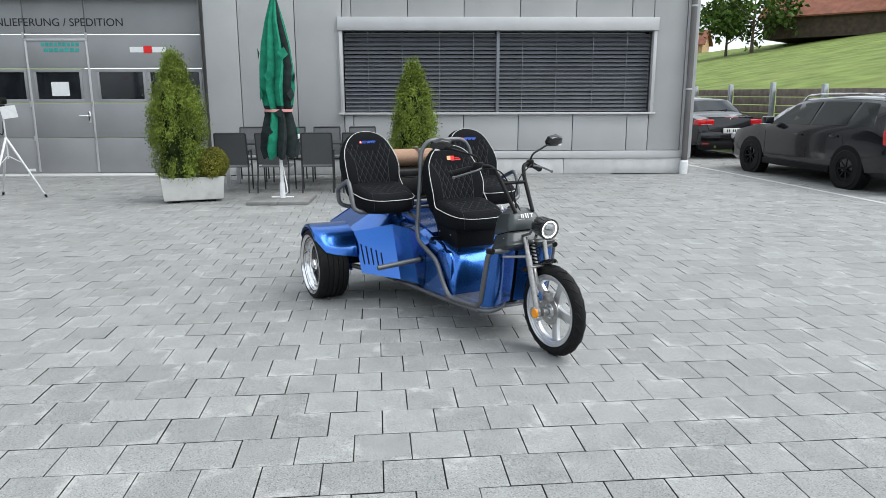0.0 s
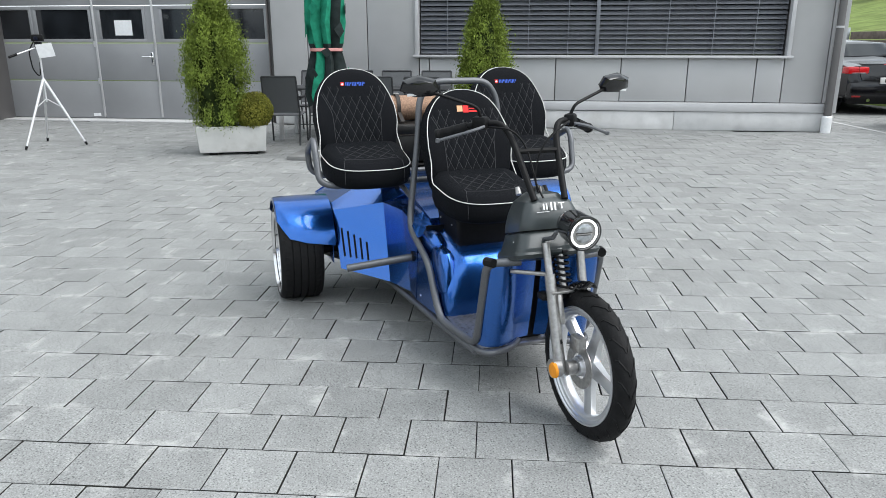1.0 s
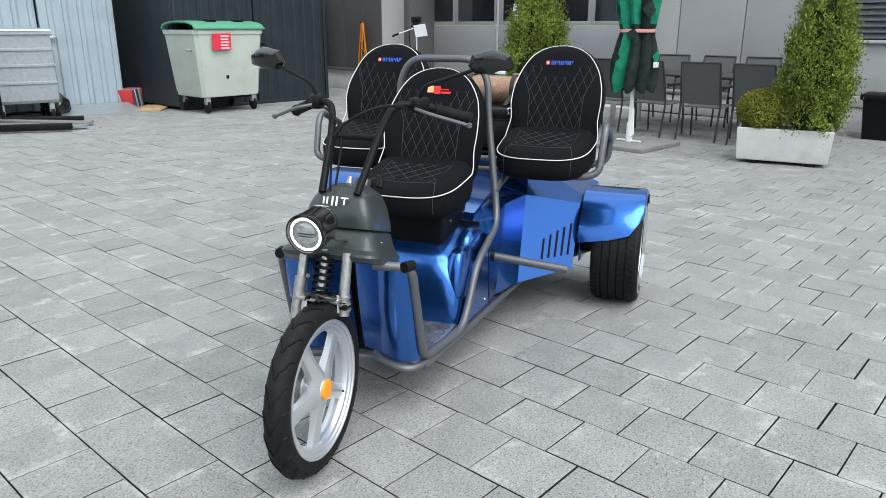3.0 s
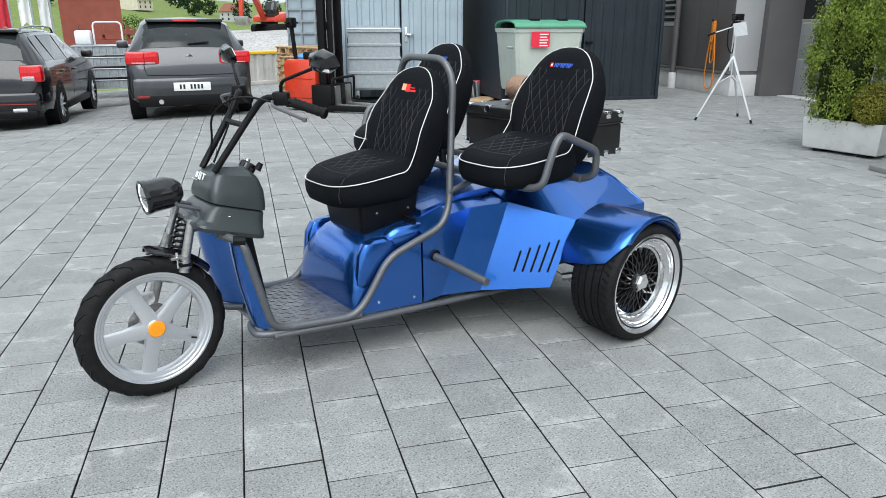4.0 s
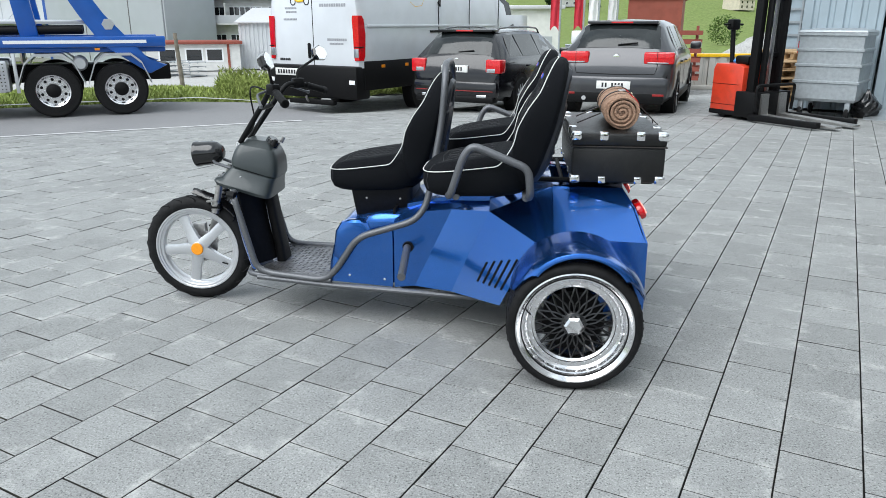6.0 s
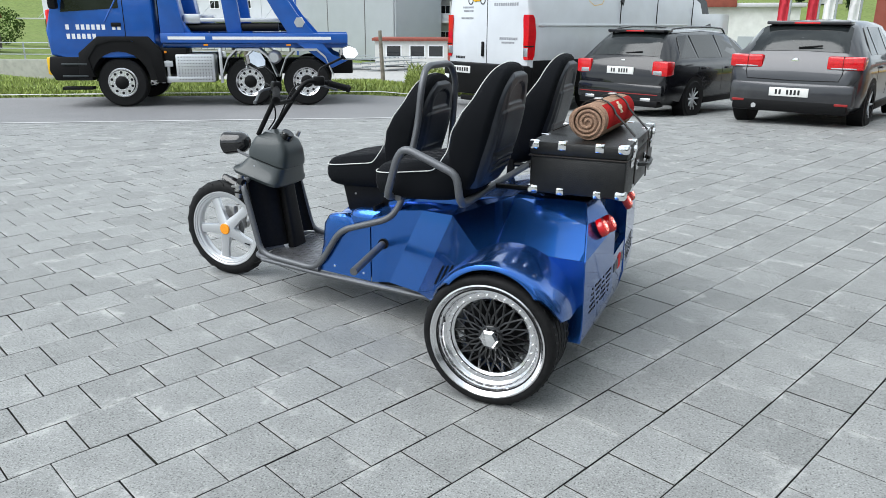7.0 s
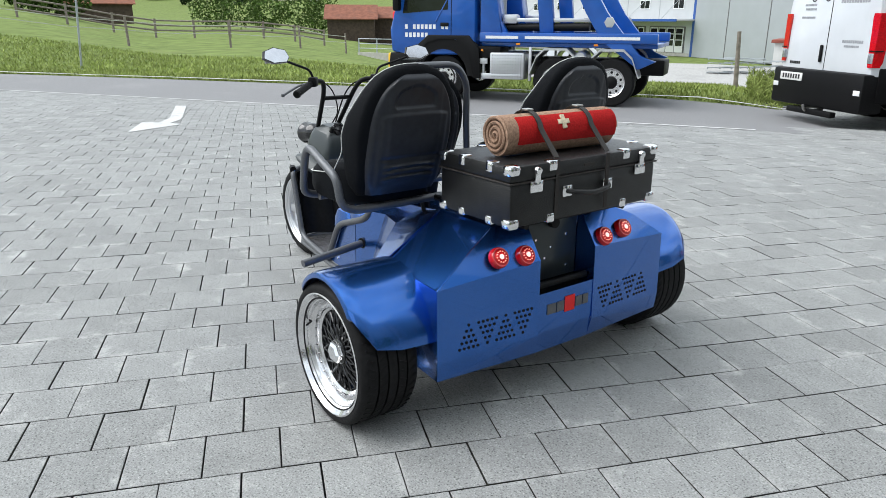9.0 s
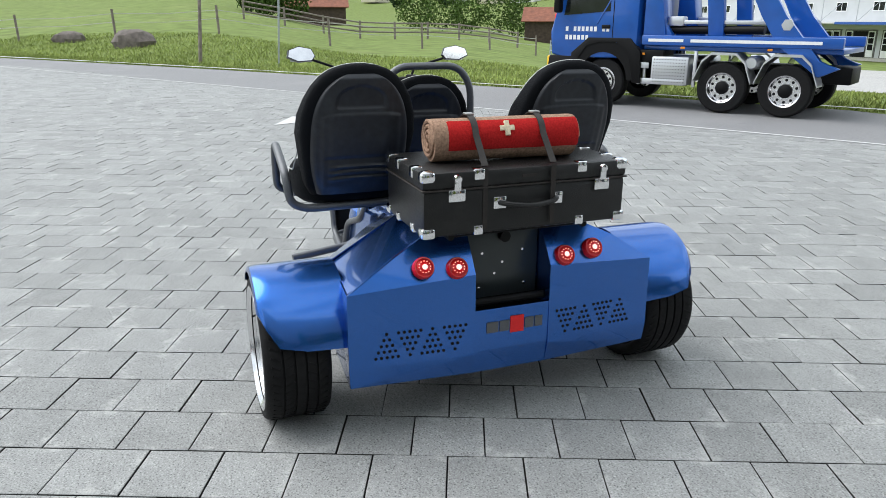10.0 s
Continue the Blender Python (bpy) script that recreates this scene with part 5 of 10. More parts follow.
    for fam in (1, -1):
        for k in range(-3, 6):
            run = []
            for i in range(20):
                x = 0.86 + i * 0.01
                y = fam * ((x - 0.95) * 0.8) + k * 0.06 - 0.06
                if abs(y) < 0.125:
                    run.append((x, y, top(x) + 0.0008 + 0.018 * max(0, abs(y) / 0.2 - 0.55)))
            if len(run) > 2:
                add_tube(bm, run[::4] + [run[-1]], 0.001, 4)
    part("cushion_stitching", bm, M_THREAD, cush, smooth=0)
    def rear_x(y, z):
        i = 0
        while i < len(lev) - 2 and lev[i + 1][0] < z:
            i += 1
        f = (z - lev[i][0]) / (lev[i + 1][0] - lev[i][0])
        w, d = (lev[i][j] + f * (lev[i + 1][j] - lev[i][j]) for j in (1, 2))
        q = min(0.999, abs(y) / w)
        return cx(z) - d * (1 - q ** 2.8) ** (1 / 2.8) - 0.6 * 0.022 * (y / 0.2) ** 2 * min(1, w / 0.18)

    # moulded shell on the rear, with an arched recess, a curved step and three ribs
    def relief(y, z):
        h = 0.013
        w = 0.088 * max(0.0, 1 - max(0.0, (z - 1.045) / 0.062) ** 2.5) ** 0.5 if z < 1.107 else 0.0
        if z > 1.028 and w > 0:
            h -= 0.009 * ease((w - abs(y)) / 0.009 + 0.5) * ease((z - 1.028) / 0.005)
        arch = 0.012 * (abs(y) / 0.15) ** 4
        h += 0.007 * ease((1.016 - arch - z) / 0.009) * ease((0.15 - abs(y)) / 0.016)
        for zr in (0.818, 0.795, 0.772):
            h += 0.008 * max(0.0, 1 - ((z - zr + 0.006 * (y / 0.12) ** 2) / 0.0085) ** 2) * ease((0.125 - abs(y)) / 0.03)
        h -= 0.006 * max(0.0, 1 - ((z - 0.846) / 0.007) ** 2) * ease((0.14 - abs(y)) / 0.02)
        h += 0.003 * ease((0.118 - abs(y)) / 0.012)
        return h

    bm = bmesh.new()
    rows_v = []
    for j in range(73):
        z = 0.705 + 0.45 * j / 72
        hw = 0.182 * max(0.0, 1 - max(0.0, (z - 0.87) / 0.286) ** 3.0) ** 0.5 if z > 0.87 else 0.182 - 0.03 * ((0.87 - z) / 0.165) ** 2
        hw = max(hw, 0.012)
        row_v = []
        for k in range(49):
            u = -1 + 2 * k / 48
            y = u * hw
            edge = ease((1 - abs(u)) / 0.07) * ease((72 - j) / 4)
            row_v.append(bm.verts.new((rear_x(y, z) + 0.004 - (relief(y, z) + 0.004) * edge, y, z)))
        rows_v.append(row_v)
    for r0, r1 in zip(rows_v, rows_v[1:]):
        for k in range(48):
            bm.faces.new((r0[k], r0[k + 1], r1[k + 1], r1[k]))
    part("back_shell", bm, M_SHELL, back, "moulded black plastic seat shell", smooth=60)
    # padded diamonds on the front
    bm = bmesh.new()
    rows_v = []
    for j in range(67):
        z = 0.788 + 0.312 * j / 66
        lim = min(0.118 + 0.012 * math.sin((z - 0.785) * 4) + max(0, z - 0.97) * 0.45, 0.165)
        row_v = []
        for k in range(61):
            y = (-1 + 2 * k / 60) * lim
            p, q = ((y - (z - 0.95) * 0.5 + 0.5) / 0.044) % 1, ((y + (z - 0.95) * 0.5 + 0.5) / 0.044) % 1
            h = 0.0052 * (math.sin(math.pi * p) * math.sin(math.pi * q)) ** 0.5
            if abs(y) < 0.078 and z > 1.05:
                h = 0.003
            row_v.append(bm.verts.new((front_x(y, z) - 0.0022 + h * ease((60 - k) / 4) * ease(k / 4) * ease(j / 3) * ease((66 - j) / 3), y, z)))
        rows_v.append(row_v)
    for r0, r1 in zip(rows_v, rows_v[1:]):
        for k in range(60):
            bm.faces.new((r0[k], r1[k], r1[k + 1], r0[k + 1]))
    part("quilted_pad", bm, M_FABRIC, back, "diamond-quilted black fabric", smooth=70)
    rows = {"blue": [(-0.066, -0.05, 1.1, 1.118, M_LOGORED), (-0.06, -0.056, 1.104, 1.114, M_WHITE), (-0.064, -0.052, 1.107, 1.111, M_WHITE)] + [(-0.042 + 0.0175 * k + 0.009 * j, -0.0375 + 0.0175 * k + 0.009 * j, 1.1 + 0.008 * (j * (k % 2)), 1.118, M_LOGOBLUE) for k in range(6) for j in (0, 1)],
            "red": [(-0.04, -0.012, 1.085, 1.112, M_LOGOTAN), (-0.01, 0.018, 1.08, 1.112, M_LOGORED), (0.02, 0.065, 1.082, 1.09, M_LOGORED), (0.02, 0.055, 1.096, 1.1, M_LOGORED)]}[logo]
    for y0, y1, z0, z1, mat in rows:
        # seen from the front, +y lies to the right
        bm = sheet([[(front_x(y0, z0) + 0.0012, y0, z0), (front_x(y1, z0) + 0.0012, y1, z0), (front_x(y1, z1) + 0.0012, y1, z1), (front_x(y0, z1) + 0.0012, y0, z1)]], 0.002, (-1, 0, 0))
        part("embroidery", bm, mat, back, "plain embroidered mark")
    return cush


seat(Matrix.Translation((0, 0, -0.022)), "red")
for s in (1, -1):
    seat(Matrix.Translation((-0.505, 0.43 * s, 0.062)), "blue")
part("seat_box", loft([oval(0.885, 0, 0.49, 0.132, 0.145, 32, 14), oval(0.885, 0, 0.5, 0.135, 0.148, 32, 14), oval(0.89, 0, 0.64, 0.15, 0.168, 32, 14)]), M_BLACK, trike, "black box under the front seat")
bm = bmesh.new()
for s in (1, -1):
    for x in (0.8, 0.96):
        add_lathe(bm, [(0, 0.166 * s), (0.005, 0.164 * s), (0.005, 0.15 * s), (0, 0.15 * s)], "y", (x, 0, 0.585), 8)
tagged(part("box_screws", bm, M_STEEL, trike), kind="stuff")

# rear seat frame and armrests
for s in (1, -1):
    pts = rounded([(0.5, 0.2 * s, 0.711), (0.53, 0.62 * s, 0.711), (0.515, 0.682 * s, 0.732), (0.465, 0.69 * s, 0.888), (0.43, 0.69 * s, 0.928), (0.215, 0.69 * s, 0.842), (0.205, 0.68 * s, 0.738), (0.21, 0.62 * s, 0.711), (0.22, 0.2 * s, 0.711)], 0.035, 4)
    part("armrest_tube", tube(pts, 0.0155, 12), M_FRAME, trike, "grey tubular armrest")
    part("seat_brace", tube(rounded([(0.66, 0.262 * s, 0.65), (0.52, 0.27 * s, 0.69), (0.5, 0.3 * s, 0.711)], 0.03), 0.0125, 10), M_FRAME, trike)
part("seat_rail", tube([(0.5, -0.62, 0.711), (0.5, 0.62, 0.711)], 0.0155, 12), M_FRAME, trike)
part("seat_rail", tube([(0.22, -0.62, 0.711), (0.22, 0.62, 0.711)], 0.0155, 12), M_FRAME, trike)
bm = bmesh.new()
for y in (-0.25, 0.25):
    add_tube(bm, rounded([(0.5, y, 0.712), (0.1, y, 0.712), (-0.33, y, 0.712)], 0.03), 0.012, 8)
    add_tube(bm, [(0.3, y, 0.735), (0.3, y * 0.9, 0.6)], 0.02, 8)
for x in (-0.3, -0.1, 0.06):
    add_tube(bm, [(x, -0.25, 0.712), (x, 0.25, 0.712)], 0.01, 8)
add_tube(bm, [(-0.16, 0.0, 0.72), (-0.16, 0.0, 0.6)], 0.03, 10)
part("luggage_rack", bm, M_BLACK, trike, "black tubular luggage rack")

# ---- suitcase on the rack ----
CM = trike.matrix_basis @ Matrix.Translation((0, -0.012, 0.724)) @ Matrix.Diagonal((1, 1.045, 1, 1))
case = thing("suitcase", "old black leather suitcase with metal corners on the trike's rack", "suitcase", CM)
X0, X1, Y0, Y1 = -0.358, 0.03, -0.358, 0.352
part("case_body", box(X0, X1, Y0, Y1, 0, 0.152, 0.012), M_LEATHER, case)
part("case_lid", box(X0 - 0.003, X1 + 0.003, Y0 - 0.003, Y1 + 0.003, 0.155, 0.212, 0.012), M_LEATHER, case)
part("case_rim", box(X0 - 0.005, X1 + 0.005, Y0 - 0.005, Y1 + 0.005, 0.1505, 0.1565, 0.002), M_STRAP, case)
for x, dx in ((X0, 1), (X1, -1)):
    for y, dy in ((Y0, 1), (Y1, -1)):
        for z, dz in ((0, 1), (0.212, -1)):
            bm = bmesh.new()
            add_box(bm, *sorted((x - dx * 0.006, x + dx * 0.04)), *sorted((y - dy * 0.006, y + dy * 0.04)), *sorted((z - dz * 0.004, z + dz * 0.034)), 0.011)
            part("corner_cap", bm, M_CHROME, case, "worn metal corner cap")
for y in (-0.19, 0.17):
    for x, dx in ((X0, 1), (X1, -1)):
        bm = box(*sorted((x - dx * 0.0055, x + dx * 0.03)), y - 0.018, y + 0.018, 0.18, 0.2165, 0.005)
        part("edge_clip", bm, M_CHROME, case)
        bm = box(*sorted((x - dx * 0.004, x + dx * 0.02)), y - 0.016, y + 0.016, -0.003, 0.03, 0.005)
        part("edge_clip", bm, M_CHROME, case)
for x in (-0.25, -0.1):
    for y, dy in ((Y0, 1), (Y1, -1)):
        part("edge_clip", box(x - 0.018, x + 0.018, *sorted((y - dy * 0.0055, y + dy * 0.03)), 0.18, 0.2165, 0.005), M_CHROME, case)
        part("edge_clip", box(x - 0.016, x + 0.016, *sorted((y - dy * 0.004, y + dy * 0.02)), -0.003, 0.028, 0.005), M_CHROME, case)
for y in (-0.265, 0.245):
    bm = box(X0 - 0.009, X0, y - 0.028, y + 0.028, 0.115, 0.155, 0.004)
    add_box(bm, X0 - 0.015, X0, y - 0.012, y + 0.012, 0.15, 0.195, 0.005)
    add_lathe(bm, [(0, -0.02), (0.012, -0.018), (0.014, -0.008), (0, -0.006)], "x", (X0, y, 0.19), 14)
    part("lock", bm, M_CHROME, case, "polished metal case lock")
bm = tube(rounded([(X0 - 0.004, 0.1, 0.1), (X0 - 0.035, 0.075, 0.098), (X0 - 0.038, 0.0, 0.088), (X0 - 0.035, -0.075, 0.098), (X0 - 0.004, -0.1, 0.1)], 0.03), 0.009, 10)
part("handle", bm, M_LEATHER, case, "leather carrying handle")
for y in (-0.1, 0.1):
    part("handle_mount", box(X0 - 0.006, X0, y - 0.022, y + 0.022, 0.08, 0.12, 0.003), M_CHROME, case)
part("label_plate", box(X0 - 0.005, X0 - 0.002, -0.025, 0.025, 0.178, 0.188), M_STRAP, case)

# ---- rolled blanket with straps ----
BL = trike.matrix_basis @ Matrix.Translation((-0.19, 0.02, 0.938 + 0.072)) @ Matrix.Rotation(radians(-3), 4, "Z")
blanket = thing("rolled_blanket", "rolled red and tan wool blanket strapped on a suitcase", "blanket", BL)
R0 = 0.072


def roll(a0, a1, mat, label, grow, y0=-0.262, y1=0.25):
    """A band of the roll between two angles about its length."""
    rings = []
    n = max(6, int((a1 - a0) / 9))
    for y in (y0, y0 + 0.005, -0.1, 0.0, 0.1, y1 - 0.005, y1):
        k = 0.97 if y in (y0, y1) else 1.0 + 0.012 * math.sin(y * 40)
        out, inn = [], []
        for q in range(n + 1):
            t = radians(a0 + (a1 - a0) * q / n)
            rr = (R0 + grow + 0.003 * math.sin(3 * t + 1)) * k
            out.append((rr * math.cos(t) * 1.06, y, rr * math.sin(t) * 0.98))
            inn.append(((rr - 0.012) * math.cos(t) * 1.06, y, (rr - 0.012) * math.sin(t) * 0.98))
        rings.append(out + inn[::-1])
    return part("roll", loft(rings), mat, blanket, label, smooth=60)


roll(-160, 202, M_WOOLTAN, "tan wool", 0.0)
roll(122, 204, M_WOOLRED, "red wool stripe", 0.0025, -0.264, 0.205)
pts = [((0.008 + 0.061 * t) * math.cos(t * 22), 0, (0.008 + 0.059 * t) * math.sin(t * 22)) for t in (k / 90 for k in range(91))]
for y in (0.253, -0.265):
    part("spiral_edge", tube([(x, y, z) for x, _, z in pts], 0.0065, 6), M_WOOLTAN, blanket, "spiral of folded wool at the roll's end")
part("core", loft([[(0.05 * math.cos(t), y, 0.05 * math.sin(t)) for t in (2 * math.pi * q / 20 for q in range(20))] for y in (-0.26, 0.248)]), M_WOOLTAN, blanket)
part("flap", tube([(R0 * 1.06 * math.cos(t), 0, R0 * math.sin(t)) for t in (4.2, 4.35, 4.5)], 0.004), M_WOOLTAN, blanket)
a = radians(150)
n_v = Vector((math.cos(a), 0, math.sin(a)))
mm = Matrix.Translation(n_v * (R0 + 0.0075)) @ n_v.to_track_quat("Z", "Y").to_matrix().to_4x4()
bm = box(-0.009, 0.009, -0.026, 0.026, -0.006, 0.0025, 0.002)
add_box(bm, -0.026, 0.026, -0.009, 0.009, -0.006, 0.0028, 0.002)
part("cross", bm, M_WOOLCREAM, blanket, "cream felt cross", m=mm @ Matrix.Translation((0, 0.0, 0)))
for y in (-0.125, 0.115):
    arc = [((R0 + 0.007) * 1.06 * math.cos(t), (R0 + 0.006) * math.sin(t)) for t in (radians(d) for d in range(165, -21, -15))]
    line = [(-0.166, -0.066)] + arc + [(0.18, -0.064)]
    rings = []
    for i, (x, z) in enumerate(line):
        rings.append([(x, y - 0.011, z), (x, y + 0.011, z), (x * 1.02, y + 0.011, z + 0.003), (x * 1.02, y - 0.011, z + 0.003)])
    part("strap", loft(rings), M_STRAP, blanket, "grey leather strap")
    part("strap", box(-0.178, -0.1745, y - 0.008, y + 0.008, -0.27, -0.07), M_STRAP, blanket, "grey leather strap")
    part("buckle", box(-0.02, 0.012, y - 0.016, y + 0.016, R0 + 0.006, R0 + 0.013, 0.003), M_STEEL, blanket)

# ---- vehicles in the yard ----
M_CARBLACK = make_mat("black_car_paint", (0.006, 0.006, 0.008), 0.16, 0.0, 500, 0.2, coat=0.5, dirt=(0.014, 0.014, 0.014), dirt_amt=0.3, dirt_scale=2)
M_CARGREY = make_mat("grey_car_paint", (0.048, 0.049, 0.054), 0.28, 0.6, 500, 0.15, coat=0.7, dirt=(0.13, 0.13, 0.13), dirt_amt=0.3, dirt_scale=2)
M_VANWHITE = make_mat("white_van_paint", (0.6, 0.625, 0.65), 0.3, 0.0, 3, 0.04, coat=0.5, dirt=(0.48, 0.48, 0.475), dirt_amt=0.35, dirt_scale=1.2)
M_TRUCKBLUE = make_mat("truck_blue_paint", (0.01, 0.092, 0.39), 0.3, 0.1, 3, 0.1, coat=0.5, dirt=(0.02, 0.075, 0.26), dirt_amt=0.4, dirt_scale=2)
M_CARGLASS = make_mat("tinted_car_glass", (0.014, 0.017, 0.018), 0.07, 0.0, 3, 0.3, coat=0.0, spec=0.55)
M_PLATE = make_mat("plate_white", (0.72, 0.72, 0.7), 0.4, 0.0, 30, 0.04)
M_REDDULL = make_mat("dull_red_lens", (0.26, 0.012, 0.012), 0.4, 0.0, 20, 0.1)
M_AMBER = make_mat("amber_lens", (0.75, 0.25, 0.01), 0.3, 0.0, 30, 0.1)
M_YELLOW = make_mat("yellow_paint", (0.75, 0.45, 0.01), 0.45, 0.0, 20, 0.1)


def interp(rows, x):
    for a, b in zip(rows, rows[1:]):
        if a[0] <= x <= b[0]:
            f = (x - a[0]) / (b[0] - a[0])
            return [p + f * (q - p) for p, q in zip(a, b)]
    return rows[0] if x < rows[0][0] else rows[-1]


def car_ring(row):
    x, zb, belt, roof, w, wr = row
    pts = [(0.0, zb), (w * 0.86, zb), (w * 0.97, zb + 0.08), (w, zb + 0.25), (w, belt - 0.12), (w * 0.955, belt)]
    pts += [(wr + (w * 0.955 - wr) * 0.1, roof - (roof - belt) * 0.12), (wr * 0.88, roof - (roof - belt) * 0.02), (0.0, roof + 0.015)]
    return [(x, y, z) for y, z in pts] + [(x, -y, z) for y, z in pts[-2:0:-1]]


def wheel_at(parent, x, y, r, w, spokes, mat):
    s = 1 if y > 0 else -1
    m = Matrix.Translation((x, y, r))
    ty = part("tyre", lathe([(r * 0.62, -w / 2), (r * 0.9, -w / 2), (r * 0.985, -w / 2 + 0.02), (r, -w / 4), (r, w / 4), (r * 0.985, w / 2 - 0.02), (r * 0.9, w / 2), (r * 0.62, w / 2)], "y", seg=36, closed=True), M_RUBBER, parent, m=m)
    o = w / 2 * s
    bm = lathe([(r * 0.67, o), (r * 0.62, o - 0.015 * s), (r * 0.58, o - 0.05 * s), (r * 0.6, -o), (r * 0.66, -o)], "y", seg=36)
    for k in range(spokes):
        a = 2 * math.pi * k / spokes
        add_tube(bm, [(r * 0.1 * math.cos(a), o - 0.03 * s, r * 0.1 * math.sin(a)), (r * 0.61 * math.cos(a), o - 0.02 * s, r * 0.61 * math.sin(a))], r * 0.055, 6)
    add_lathe(bm, [(0.0, o - 0.015 * s), (r * 0.13, o - 0.018 * s), (r * 0.15, o - 0.06 * s), (0.0, o - 0.06 * s)], "y", seg=18)
    part("rim", bm, mat, ty)
    part("wheel_well", lathe([(0.0, o - 0.06 * s), (r * 0.6, o - 0.06 * s), (r * 0.6, -o), (0.0, -o)], "y", seg=24), M_BLACK, ty)


def car(name, label, rows, m, paint, spec):
    """rows: x, bottom, belt, roof, half width, half roof width, from the tail to the nose."""
    ob = thing(name, label, "car", m)
    xs = []
    for a, b in zip(rows, rows[1:]):
        n = max(1, int((b[0] - a[0]) / 0.22))
        xs += [a[0] + (b[0] - a[0]) * k / n for k in range(n)]
    xs.append(rows[-1][0])
    part("body", loft([car_ring(interp(rows, x)) for x in xs]), paint, ob, smooth=38)
    W = max(r[4] for r in rows)

    def side_y(x, z):
        _, _, belt, roof, w, wr = interp(rows, x)
        k = min(1, max(0, (z - belt) / max(0.05, roof - belt)))
        return w * 0.955 + (wr - w * 0.955) * k

    for s in (1, -1):
        for x0, x1, x2, x3 in spec["side_windows"]:
            poly = []
            for x, k in ((x0, 0.06), (x1, 0.06), (x2, 0.84), (x3, 0.84)):
                _, zb, belt, roof, w, wr = interp(rows, x)
                z = belt + (roof - belt) * k
                poly.append((x, (side_y(x, z) + 0.005) * s, z))
            part("side_window", sheet([poly], 0.006, (0, -s, 0)), M_CARGLASS, ob, smooth=0)
        for xw in spec["axles"]:
            rr = spec.get("r", 0.32)
            part("arch", lathe([(rr * 0.5, (W + 0.002) * s), (rr * 1.16, (W + 0.002) * s), (rr * 1.16, (W - 0.2) * s), (rr * 0.5, (W - 0.2) * s)], "y", (xw, 0, rr + 0.01), 32, closed=True), M_BLACK, ob)
            wheel_at(ob, xw, (W - 0.085) * s, rr, 0.2, spec.get("spokes", 5), spec.get("rim", M_ALU))
        xm = spec["mirror"]
        _, zb, belt, roof, w, wr = interp(rows, xm)
        part("mirror", box(xm - 0.06, xm + 0.09, *sorted(((w) * s, (w + 0.19) * s)), belt + 0.02, belt + 0.15, 0.035), paint, ob)
        for x in spec["door_seams"]:
            _, zb, belt, roof, w, wr = interp(rows, x)
            part("door_seam", box(x - 0.004, x + 0.004, *sorted(((w - 0.006) * s, (w + 0.0015) * s)), zb + 0.22, belt - 0.12), M_BLACK, ob)
        for x in spec["handles"]:
            _, zb, belt, roof, w, wr = interp(rows, x)
            part("door_handle", box(x, x + 0.18, *sorted(((w - 0.01) * s, (w + 0.03) * s)), belt - 0.16, belt - 0.125, 0.01), paint, ob)
        part("sill", box(spec["axles"][0] + 0.4, spec["axles"][1] - 0.4, *sorted(((W - 0.06) * s, (W + 0.006) * s)), 0.22, 0.33, 0.015), M_BLACK, ob)
        lx, z0, z1, y0, y1 = spec["tail_lamp"]
        bm = bmesh.new()
        add_box(bm, lx - 0.03, lx + 0.22, *sorted((y0 * s, y1 * s)), z0, z1, 0.03)
        part("tail_lamp", bm, M_RED, ob, "red tail lamp")
        if spec.get("rails"):
            part("lamp_strip", box(lx - 0.036, lx + 0.0, *sorted(((y0 + 0.03) * s, (y1 - 0.1) * s)), z0 + 0.018, z0 + 0.018 + 0.28 * (z1 - z0), 0.006), M_LEDLENS, ob)
        else:
            part("lamp_seam", box(lx - 0.034, lx + 0.0, *sorted(((y0 + 0.2) * s, (y0 + 0.206) * s)), z0, z1), M_BLACK, ob)
            part("lamp_strip", box(lx - 0.0335, lx + 0.0, *sorted(((y0 + 0.06) * s, (y1 - 0.08) * s)), z0 + 0.012, z0 + 0.03, 0.004), M_LEDLENS, ob)
            part("rear_reflector", box(-0.036, 0.0, *sorted((0.6 * s, 0.77 * s)), 0.345, 0.378, 0.006), M_REDDULL, ob)
            part("tailgate_seam", tube([(0.062, 0.64 * s, 0.9), (0.025, 0.63 * s, 0.76), (-0.001, 0.6 * s, 0.672), (-0.004, 0.0, 0.66)], 0.006, 6), M_BLACK, ob)
        fx, fz = rows[-1][0] - 0.25, 0.66
        part("headlight", box(fx - 0.12, fx + 0.14, *sorted((0.5 * s, 0.8 * s)), fz - 0.07, fz + 0.06, 0.04), M_LEDLENS, ob)
    # rear window and windscreen follow the roof line
    for nm, x0, x1 in (("rear_window", *spec["rear_window"]), ("windscreen", *spec["windscreen"])):
        rings = []
        for k in range(7):
            x = x0 + (x1 - x0) * k / 6
            _, zb, belt, roof, w, wr = interp(rows, x)
            ln = [(0.0, roof + 0.015), (wr * 0.88, roof - (roof - belt) * 0.02), (wr + (w * 0.955 - wr) * 0.1, roof - (roof - belt) * 0.12)]
            ring = []
            for u in (-1, -0.93, -0.6, -0.2, 0.2, 0.6, 0.93, 1):
                y = abs(u) * wr * 0.985
                (ya, za), (yb, zb2) = (ln[0], ln[1]) if y <= ln[1][0] else (ln[1], ln[2])
                ring.append((x, math.copysign(y, u), za + (zb2 - za) * (y - ya) / (yb - ya) + (0.001 if abs(u) == 1 else 0.008)))
            rings.append(ring)
        bm = loft(rings, closed=False)
        part(nm, bm, M_CARGLASS, ob, smooth=60)
    px, pz = spec["plate"]
